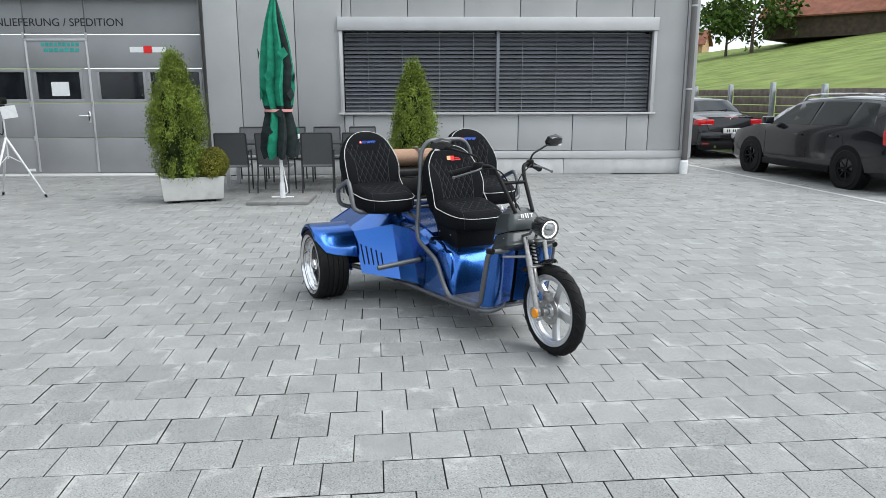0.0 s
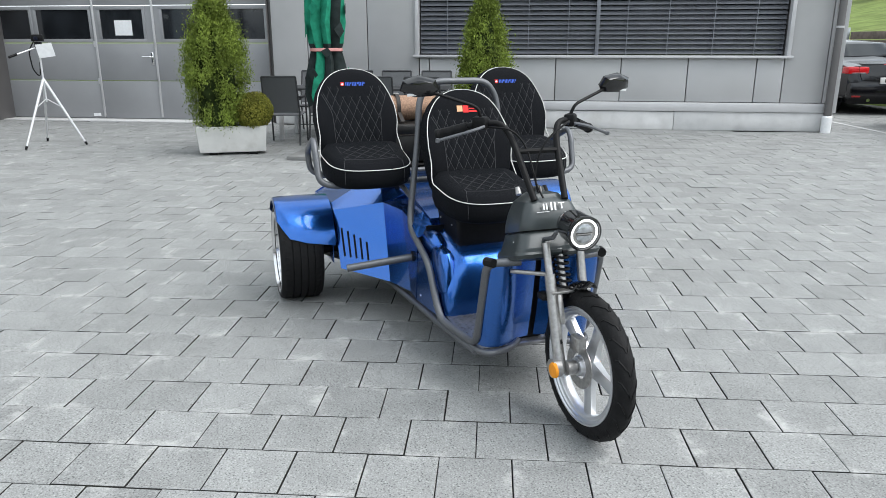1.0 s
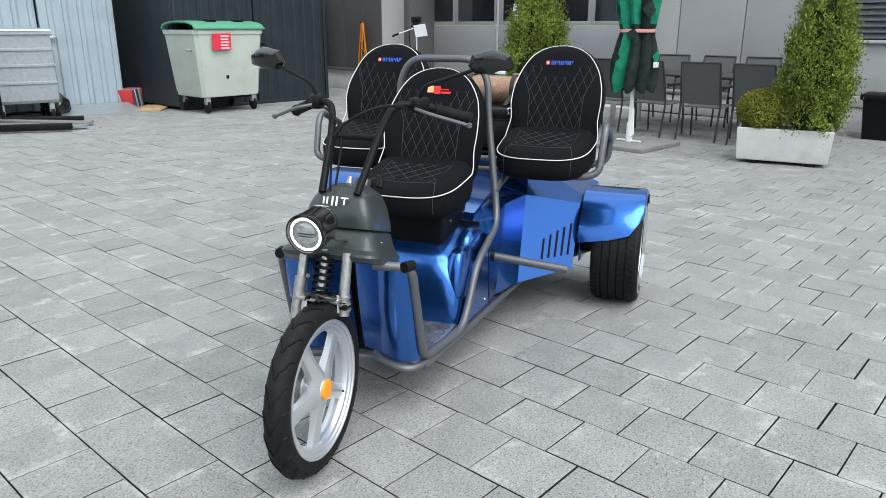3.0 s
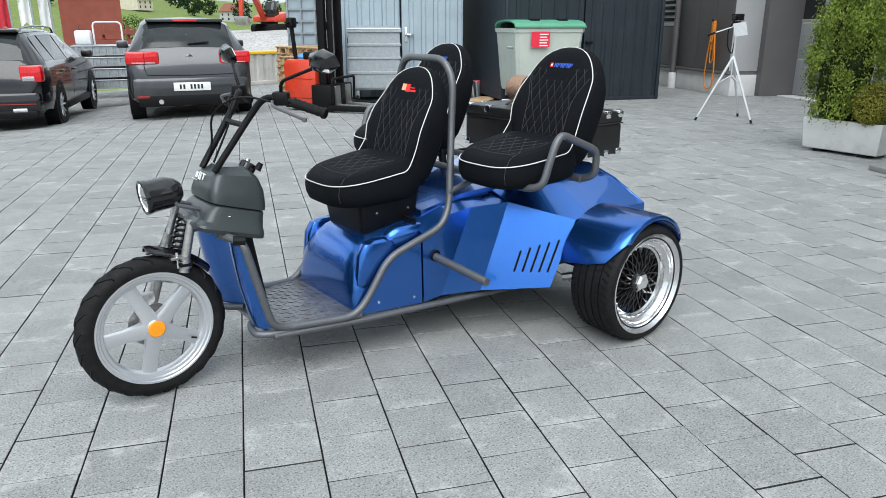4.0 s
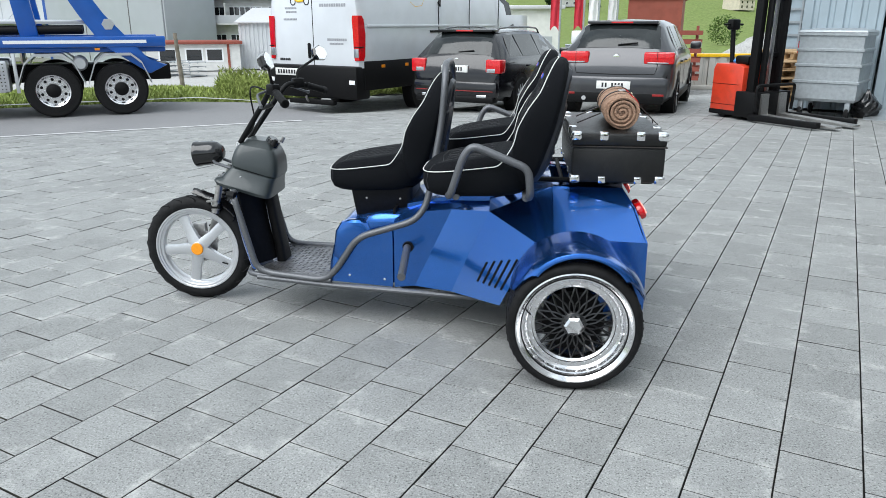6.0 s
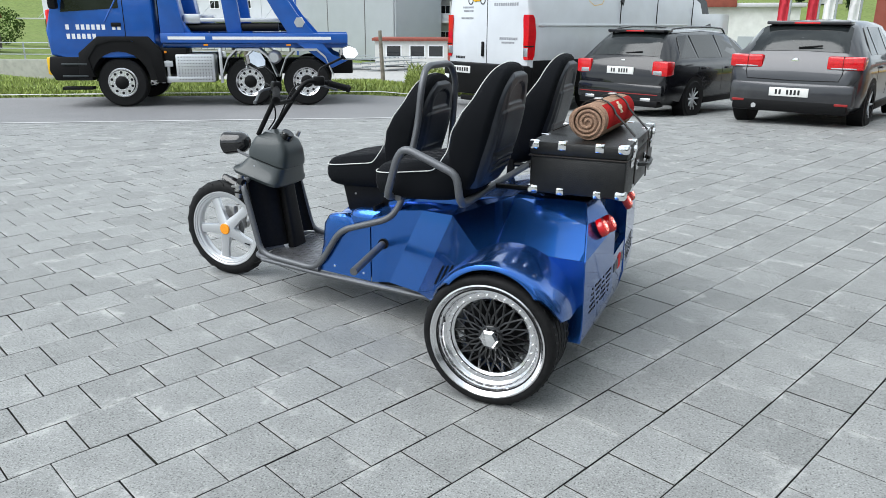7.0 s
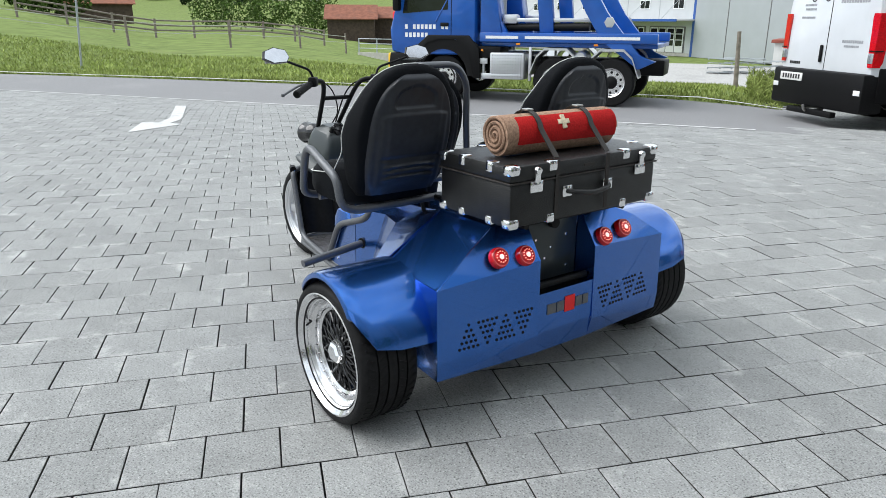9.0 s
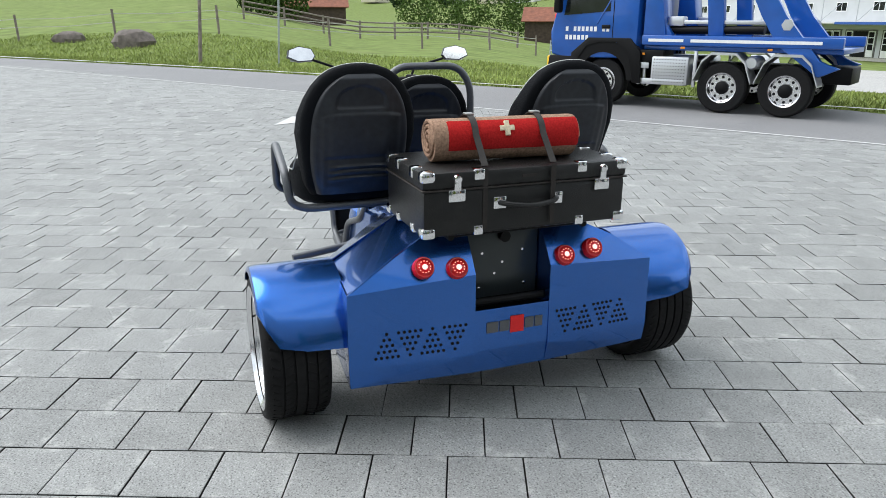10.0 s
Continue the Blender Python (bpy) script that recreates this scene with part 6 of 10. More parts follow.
    plate = part("number_plate", box(px - 0.012, px + 0.02, -0.26, 0.26, pz - 0.06, pz + 0.06, 0.004), M_PLATE, ob, "white number plate with plain dark bars")
    for k in range(7):
        if k != 2:
            part("plate_bar", box(px - 0.0145, px - 0.011, 0.178 - 0.05 * k - 0.028, 0.178 - 0.05 * k, pz - 0.033, pz + 0.033), M_SIGNBLACK, plate, smooth=0)
    part("bumper", box(-0.03, 0.2, -W * 0.93, W * 0.93, 0.3, spec["bumper_top"], 0.07), paint, ob)
    part("bumper_skirt", box(-0.033, 0.2, -W * 0.86, W * 0.86, 0.22, spec.get("skirt", 0.34), 0.03), M_BLACK, ob)
    zt = spec.get("wiper", 1.05)
    part("rear_wiper", tube([(spec["rear_window"][0] + 0.02, 0.0, zt), (spec["rear_window"][0] + 0.03, -0.3, zt + 0.03)], 0.012, 6), M_BLACK, ob)
    part("badge", lathe([(0, -0.012), (0.05, -0.01), (0.055, 0.0), (0, 0.02)], "x", (spec["badge"][0], 0, spec["badge"][1]), 20), M_CHROME, ob, "plain round chrome badge")
    part("spoiler", box(spec["spoiler"][0], spec["spoiler"][0] + 0.3, -0.55, 0.55, spec["spoiler"][1] - 0.03, spec["spoiler"][1] + 0.02, 0.015), paint, ob)
    part("brake_light", box(spec["spoiler"][0] - 0.006, spec["spoiler"][0] + 0.03, -0.17, 0.17, spec["spoiler"][1] - 0.02, spec["spoiler"][1] + 0.003, 0.004), M_RED, ob)
    if spec.get("rails"):
        for s in (1, -1):
            pts = []
            for x in (0.55, 0.7, 1.2, 2.0, 2.5, 2.62):
                _, zb, belt, roof, w, wr = interp(rows, x)
                pts.append((x, wr * 0.92 * s, roof + (0.05 if 0.6 < x < 2.55 else -0.01)))
            part("roof_rail", tube(rounded(pts, 0.08), 0.016, 8), spec["rails"], ob)
    if spec.get("red_line"):
        part("bumper_line", box(-0.036, 0.0, -W * 0.85, W * 0.85, 0.42, 0.433, 0.003), M_REDDULL, ob, "thin red bumper line")
    for y, kind in spec["exhaust"]:
        if kind == "round":
            part("exhaust", tube([(-0.05, y, 0.29), (0.15, y, 0.29)], 0.035, 14), M_CHROME, ob)
        else:
            part("exhaust", box(-0.042, 0.1, y - 0.1, y + 0.1, 0.31, 0.37, 0.02), M_CHROME, ob)
    return ob


def place(x, y, hx, hy, dz=0.0):
    h = Vector((hx, hy, 0)).normalized()
    return Matrix(((h.x, -h.y, 0, x), (h.y, h.x, 0, y), (0, 0, 1, ground_z(x + h.x, y + h.y) + dz), (0, 0, 0, 1)))


HATCH = [(0.0, 0.3, 0.62, 0.66, 0.72, 0.6), (0.06, 0.26, 0.86, 0.9, 0.84, 0.66), (0.14, 0.25, 0.98, 1.03, 0.87, 0.66), (0.3, 0.24, 0.99, 1.22, 0.885, 0.63), (0.5, 0.22, 0.99, 1.4, 0.89, 0.6), (0.8, 0.2, 0.98, 1.45, 0.89, 0.6), (1.4, 0.2, 0.97, 1.475, 0.89, 0.61), (2.2, 0.2, 0.96, 1.45, 0.89, 0.61), (2.6, 0.2, 0.96, 1.33, 0.89, 0.62), (3.15, 0.2, 0.95, 1.0, 0.885, 0.66), (3.35, 0.2, 0.92, 0.94, 0.88, 0.7), (3.85, 0.2, 0.82, 0.84, 0.84, 0.68), (4.1, 0.22, 0.68, 0.7, 0.76, 0.6), (4.2, 0.3, 0.5, 0.52, 0.6, 0.5)]
ESTATE = [(0.0, 0.3, 0.66, 0.7, 0.74, 0.6), (0.06, 0.26, 0.9, 0.93, 0.85, 0.66), (0.14, 0.25, 0.97, 1.02, 0.88, 0.66), (0.34, 0.24, 0.99, 1.3, 0.9, 0.6), (0.5, 0.22, 0.99, 1.41, 0.905, 0.58), (0.9, 0.2, 0.98, 1.45, 0.905, 0.59), (1.7, 0.2, 0.96, 1.47, 0.905, 0.61), (2.5, 0.2, 0.95, 1.43, 0.905, 0.61), (2.95, 0.2, 0.95, 1.29, 0.9, 0.62), (3.5, 0.2, 0.94, 0.98, 0.895, 0.66), (3.7, 0.2, 0.91, 0.93, 0.89, 0.7), (4.3, 0.2, 0.8, 0.82, 0.85, 0.68), (4.55, 0.22, 0.66, 0.68, 0.76, 0.6), (4.68, 0.3, 0.5, 0.52, 0.6, 0.5)]
GOLF = dict(skirt=0.4, side_windows=[(0.62, 1.0, 0.98, 0.8), (1.06, 1.75, 1.72, 1.04), (1.82, 2.85, 2.42, 1.79)], axles=(0.78, 3.36), mirror=2.72, door_seams=(1.02, 1.78, 2.88), handles=(1.1, 1.9), tail_lamp=(0.055, 0.82, 1.0, 0.42, 0.875), rear_window=(0.15, 0.5), windscreen=(2.62, 3.12), plate=(-0.035, 0.5), bumper_top=0.64, badge=(0.075, 0.91), spoiler=(0.42, 1.44), exhaust=[(0.45, "round")], wiper=1.1)
OCT = dict(side_windows=[(0.5, 1.05, 1.0, 0.68), (1.12, 1.95, 1.9, 1.08), (2.02, 3.15, 2.65, 1.98)], axles=(0.95, 3.63), mirror=3.0, door_seams=(1.08, 1.98, 3.2), handles=(1.2, 2.1), tail_lamp=(0.04, 0.73, 0.97, 0.6, 0.89), rear_window=(0.15, 0.5), windscreen=(2.97, 3.47), plate=(0.016, 0.8), bumper_top=0.6, badge=(0.085, 0.93), spoiler=(0.4, 1.45), exhaust=[(0.55, "flat"), (-0.55, "flat")], spokes=10, rails=M_BLACKGLOSS, red_line=True, wiper=1.08)
car("hatchback_car", "grey metallic hatchback parked with its tail to the yard", HATCH, place(-0.95, -8.38, -0.255, -0.967), M_CARGREY, GOLF)
car("estate_car", "black estate car parked beside a grey hatchback", ESTATE, place(1.72, -9.7, -0.35, -0.937), M_CARBLACK, OCT)
AUDI = dict(OCT, rails=M_CHROME, spokes=7, rim=M_BLACK, red_line=False)
car("estate_car", "dark blue black estate car parked beside the timber fence", ESTATE, place(-1.18, 9.16, -0.955, 0.29), M_CARBLACK, AUDI)
CABRIO = [(0.0, 0.3, 0.62, 0.66, 0.72, 0.6), (0.08, 0.26, 0.9, 0.94, 0.84, 0.7), (0.5, 0.22, 0.97, 1.0, 0.89, 0.68), (0.75, 0.2, 0.98, 1.05, 0.89, 0.62), (1.25, 0.2, 0.97, 1.36, 0.89, 0.56), (1.9, 0.2, 0.96, 1.42, 0.89, 0.58), (2.35, 0.2, 0.96, 1.38, 0.89, 0.6), (2.6, 0.2, 0.96, 1.28, 0.89, 0.62), (3.1, 0.2, 0.95, 1.0, 0.885, 0.66), (3.3, 0.2, 0.92, 0.94, 0.88, 0.7), (3.85, 0.2, 0.8, 0.82, 0.84, 0.68), (4.1, 0.22, 0.66, 0.68, 0.76, 0.6), (4.2, 0.3, 0.5, 0.52, 0.6, 0.5)]
car("convertible_car", "black convertible car with closed soft top by the fence", CABRIO, place(-7.13, 11.26, -0.955, 0.29), M_CARBLACK, dict(GOLF, side_windows=[(1.1, 1.7, 1.68, 1.3), (1.76, 2.75, 2.4, 1.74)], rear_window=(0.82, 1.2), windscreen=(2.62, 3.05), spoiler=(0.1, 0.96), tail_lamp=(0.06, 0.78, 0.92, 0.46, 0.87), plate=(-0.035, 0.66)))
MINI = [(0.0, 0.3, 0.7, 0.74, 0.74, 0.6), (0.06, 0.26, 0.95, 1.0, 0.84, 0.7), (0.14, 0.25, 1.05, 1.15, 0.86, 0.68), (0.26, 0.24, 1.08, 1.58, 0.87, 0.66), (0.5, 0.22, 1.08, 1.72, 0.87, 0.66), (1.6, 0.2, 1.06, 1.76, 0.87, 0.66), (2.4, 0.2, 1.04, 1.68, 0.87, 0.64), (3.2, 0.2, 1.0, 1.08, 0.86, 0.66), (3.8, 0.2, 0.86, 0.88, 0.82, 0.66), (4.05, 0.3, 0.6, 0.62, 0.66, 0.5)]
car("small_van", "black compact van parked at the far end by the fence", MINI, place(-12.0, 13.3, -0.955, 0.29), M_CARBLACK, dict(GOLF, rear_window=(0.16, 0.25), spoiler=(0.2, 1.74), tail_lamp=(0.05, 0.9, 1.3, 0.66, 0.86), windscreen=(2.45, 3.15), plate=(-0.035, 0.7), wiper=1.3))

# white delivery van
VM = place(4.69, -10.99, -0.41, -0.912, -0.02) @ Matrix.Diagonal((1.17, 1.17, 1.17, 1))
van = thing("delivery_van", "white high-roof delivery van with printed pictures, seen from behind", "van", VM)


def van_ring(x, zb, zt, w, wt):
    pts = [(0, zb), (w * 0.94, zb), (w, zb + 0.1), (w, 1.3), (w * 0.985, 1.7), (wt + 0.02, zt - 0.2), (wt * 0.9, zt - 0.05), (0, zt)]
    return [(x, y, z) for y, z in pts] + [(x, -y, z) for y, z in pts[-2:0:-1]]


part("body", loft([van_ring(0.0, 0.5, 2.52, 0.96, 0.82), van_ring(0.05, 0.46, 2.58, 0.99, 0.86), van_ring(0.4, 0.45, 2.62, 1.0, 0.87), van_ring(4.55, 0.45, 2.62, 1.0, 0.87), van_ring(5.15, 0.45, 2.5, 1.0, 0.85), van_ring(5.85, 0.45, 1.75, 0.98, 0.8), van_ring(6.15, 0.45, 1.25, 0.96, 0.85), van_ring(6.55, 0.45, 1.0, 0.86, 0.75)]), M_VANWHITE, van, smooth=38)
part("bumper", box(-0.12, 0.25, -0.995, 0.995, 0.3, 0.84, 0.04), M_BLACK, van)
part("rear_step", box(-0.2, -0.1, -0.55, 0.45, 0.2, 0.28, 0.015), M_BLACK, van)
part("tow_hitch", tube(rounded([(0.1, 0.0, 0.26), (-0.22, 0.0, 0.25), (-0.25, 0.0, 0.34)], 0.04), 0.02, 8), M_STEEL, van)
for s in (1, -1):
    part("side_cladding", box(0.1, 4.55, *sorted((0.97 * s, 1.012 * s)), 0.44, 0.92, 0.02), M_BLACK, van, "black lower side cladding")
    tl = part("tail_lamp", loft([[(x, y * s, z) for x, y in ((-0.025, yi), (-0.02, 0.985), (0.03 + dx, 1.006), (0.03 + dx, yi))] for z, yi, dx in ((0.93, 0.9, 0.05), (1.0, 0.885, 0.09), (1.35, 0.875, 0.11), (1.58, 0.86, 0.07), (1.64, 0.87, 0.02))]), M_RED, van, "tall red tail lamp")
    part("lamp_clear", box(-0.03, 0.05, *sorted((0.88 * s, 0.98 * s)), 0.98, 1.12, 0.01), M_LEDLENS, tl)
    part("lamp_seam", box(-0.028, 0.1, *sorted((0.89 * s, 1.009 * s)), 1.14, 1.155, 0.003), M_BLACK, tl)
    part("corner_reflector", box(-0.128, -0.1, *sorted((0.84 * s, 0.96 * s)), 0.55, 0.62, 0.005), M_WHITE, van)
    wheel_at(van, 1.9, 0.86 * s, 0.36, 0.24, 8, M_STEEL)
    wheel_at(van, 5.65, 0.86 * s, 0.36, 0.24, 8, M_STEEL)
    part("arch", lathe([(0.2, 1.014 * s), (0.45, 1.014 * s), (0.45, 0.8 * s), (0.2, 0.8 * s)], "y", (1.9, 0, 0.38), 32, closed=True), M_BLACK, van)
    part("cab_window", sheet([[(4.9, 0.995 * s, 1.45), (5.6, 0.99 * s, 1.42), (5.4, 0.935 * s, 1.95), (4.9, 0.935 * s, 2.1)]], 0.01, (0, -s, 0)), M_CARGLASS, van)
    part("side_rail", box(0.2, 4.65, *sorted((0.99 * s, 1.012 * s)), 1.46, 1.5, 0.008), M_VANWHITE, van)
    part("door_track", box(2.1, 3.6, *sorted((0.998 * s, 1.012 * s)), 1.36, 1.4), M_BLACK, van)
    for x in (2.4, 3.55, 4.8):
        part("panel_seam", box(x - 0.005, x + 0.005, *sorted((0.99 * s, 1.003 * s)), 0.92, 2.3), M_BLACK, van)
    for x in (0.55, 1.25):
        part("marker_lamp", box(x, x + 0.1, *sorted((1.0 * s, 1.02 * s)), 0.8, 0.85, 0.004), M_AMBER, van)
part("door_gap", box(-0.004, 0.004, -0.006, 0.006, 0.66, 2.45), M_BLACK, van)
for y in (-0.955, 0.955):
    part("hinge", box(-0.012, 0.01, y - 0.02, y + 0.02, 1.9, 1.98), M_BLACK, van)
part("door_handle", box(-0.03, 0.0, 0.06, 0.12, 0.95, 1.2, 0.02), M_BLACK, van)
plate = part("number_plate", box(-0.132, -0.11, 0.28, 0.8, 0.66, 0.78, 0.004), M_PLATE, van, "white number plate with plain dark bars")
for k in range(7):
    part("plate_bar", box(-0.1345, -0.131, 0.33 + 0.062 * k, 0.368 + 0.062 * k, 0.69, 0.755), M_SIGNBLACK, plate, smooth=0)
M_PRINTGREY = make_mat("grey_print", (0.3, 0.31, 0.33), 0.5)


def van_bars(rows, mat, label, side=None):
    """Plain bars on the rear doors (y, z) or on a side (x, z)."""
    bm = bmesh.new()
    for a0, a1, z0, z1 in rows:
        n = max(1, int((a1 - a0) / (0.75 * (z1 - z0) + 0.01)))
        for k in range(n):
            p, q = a0 + (a1 - a0) * k / n, a0 + (a1 - a0) * (k + 0.8) / n
            if side is None:
                add_box(bm, -0.0035 + 0.02 * max(0, z0 - 1.7), 0.02, p, q, z0, z1)
            else:
                yy = 1.0 - max(0, z0 - 1.3) * 0.125
                add_box(bm, p, q, *sorted(((yy - 0.03) * side, (yy + 0.004) * side)), z0, z1)
    return tagged(part("print", bm, mat, van, label, smooth=0), kind="stuff")


van_bars([(-0.75, -0.15, 1.93, 1.99), (-0.72, -0.15, 1.78, 1.83), (0.35, 0.62, 1.75, 1.78), (0.35, 0.6, 1.69, 1.72), (0.35, 0.66, 1.57, 1.6)], M_PRINTGREY, "grey printed lines")
van_bars([(-0.55, -0.25, 2.13, 2.22)], M_LOGORED, "red printed mark")
van_bars([(-0.75, -0.56, 2.13, 2.22), (-0.24, -0.12, 2.13, 2.22)], M_PRINTGREY, "grey printed mark")
van_bars([(0.55, 0.8, 0.9, 0.94)], M_SIGNBLACK, "dark small lettering as bars")
van_bars([(-0.72, -0.3, 1.24, 1.28), (-0.65, -0.35, 1.18, 1.21)], M_PRINTGREY, "small grey printed lines")
van_bars([(0.25, 1.0, 2.08, 2.16)], M_NAVY, "dark printed words as bars", -1)
van_bars([(0.25, 1.3, 1.66, 1.7), (3.0, 3.6, 1.68, 1.72)], M_PRINTGREY, "grey printed lines", -1)
van_bars([(3.1, 3.35, 2.0, 2.2), (3.62, 3.9, 2.0, 2.2)], M_PRINTGREY, "grey printed mark", -1)
van_bars([(3.36, 3.6, 1.96, 2.24)], M_LOGORED, "red printed mark", -1)
# printed picture of a scooter and a spanner, flat on the side and door
for base, side, k in (((1.45, 1.78), -1, 1.0), ((0.42, 1.86), None, 0.55)):
    def put(bm, pts, r):
        if side is None:
            add_tube(bm, [(-0.002 + 0.02 * max(0, z * k + base[1] - 1.7), base[0] - x * k, base[1] + z * k) for x, z in pts], r * k, 6)
        else:
            add_tube(bm, [(base[0] + x * k, -(1.002 - max(0, base[1] + z * k - 1.3) * 0.125), base[1] + z * k) for x, z in pts], r * k, 6)
    ring = [(0.1 * math.cos(t), 0.1 * math.sin(t)) for t in (2 * math.pi * q / 14 for q in range(15))]
    bm = bmesh.new()
    put(bm, [(x, z + 0.02) for x, z in ring], 0.018)
    put(bm, [(x + 0.55, z + 0.02) for x, z in ring], 0.018)
    put(bm, [(0.02, 0.12), (0.06, 0.4), (0.0, 0.42)], 0.016)
    put(bm, [(0.45, 0.36), (0.7, 0.36), (0.7, 0.5), (0.46, 0.5), (0.46, 0.38)], 0.03)
    part("print", bm, M_SIGNBLACK, van, "flat printed picture of a scooter")
    bm = bmesh.new()
    put(bm, [(0.06, 0.1), (0.2, 0.02), (0.42, 0.04), (0.5, 0.14), (0.36, 0.22)], 0.035)
    part("print", bm, M_YELLOW, van, "yellow part of the printed scooter")
bm = bmesh.new()
put2 = [(2.45 + 0.3 * t, -(1.004 - max(0, 1.85 + 0.35 * t - 1.3) * 0.125), 1.85 + 0.35 * t) for t in (0, 0.25, 0.5, 0.75, 1)]
add_tube(bm, put2, 0.05, 8, radii=[0.07, 0.04, 0.04, 0.04, 0.08])
part("print", bm, M_SIGNBLACK, van, "flat printed spanner")

# blue skip lorry on the road
TD = Vector((0.8416, 0.54, 0)).normalized()
TRM = Matrix(((TD.x, -TD.y, 0, 8.13), (TD.y, TD.x, 0, -9.68), (0, 0, 1, -0.2), (0, 0, 0, 1))) @ Matrix.Diagonal((0.9, 0.9, 0.9, 1))
truck = thing("skip_lorry", "blue three-axle skip lorry with yellow bumper corners on the road", "lorry", TRM)
WB = 3.8
# x: forwards from the last axle, y: left; the yard sees the left side
for x, dual in ((0, True), (1.2, True), (WB, False)):
    for s in (1, -1):
        r = 0.5
        y = 1.02 * s
        o = 0.15 * s
        ty = part("tyre", lathe([(r * 0.6, -0.15), (r * 0.92, -0.15), (r * 0.99, -0.12), (r, -0.05), (r, 0.05), (r * 0.99, 0.12), (r * 0.92, 0.15), (r * 0.6, 0.15)], "y", seg=44, closed=True), M_RUBBER, truck, m=Matrix.Translation((x, y, r)))
        d = 0.09 if dual else -0.05
        bm = lathe([(r * 0.62, o), (r * 0.56, o - 0.02 * s), (r * 0.5, o - d * s), (r * 0.26, o - d * s)], "y", seg=40)
        for k in range(10):
            a = 2 * math.pi * k / 10
            add_lathe(bm, [(0, 0.03 * s), (0.018, 0.025 * s), (0.02, 0.0), (0, 0.0)], "y", (r * 0.3 * math.cos(a), o - d * s, r * 0.3 * math.sin(a)), 8)
        part("rim", bm, M_POLISHED, ty, "silver steel wheel rim")
        part("hub", lathe([(r * 0.27, o - (d + 0.01) * s), (r * 0.25, o + (0.05 - d) * s), (r * 0.16, o + (0.075 - d) * s), (0, o + (0.08 - d) * s)], "y", seg=30), M_BLACK, ty, "black wheel hub")
        # Black discs on the rim, coloured as the dark inside its hand holes.
        bm = bmesh.new()
        for k in range(10):
            a = 2 * math.pi * (k + 0.5) / 10
            add_lathe(bm, [(0, (0.004) * s), (0.028, 0.003 * s), (0.028, -0.01 * s), (0, -0.01 * s)], "y", (r * 0.42 * math.cos(a), o - d * s, r * 0.42 * math.sin(a)), 10)
        tagged(part("rim_face", bm, M_BLACK, ty), kind="stuff")
part("chassis", box(-1.0, WB + 1.2, -0.45, 0.45, 0.62, 0.95, 0.03), M_BLACK, truck)
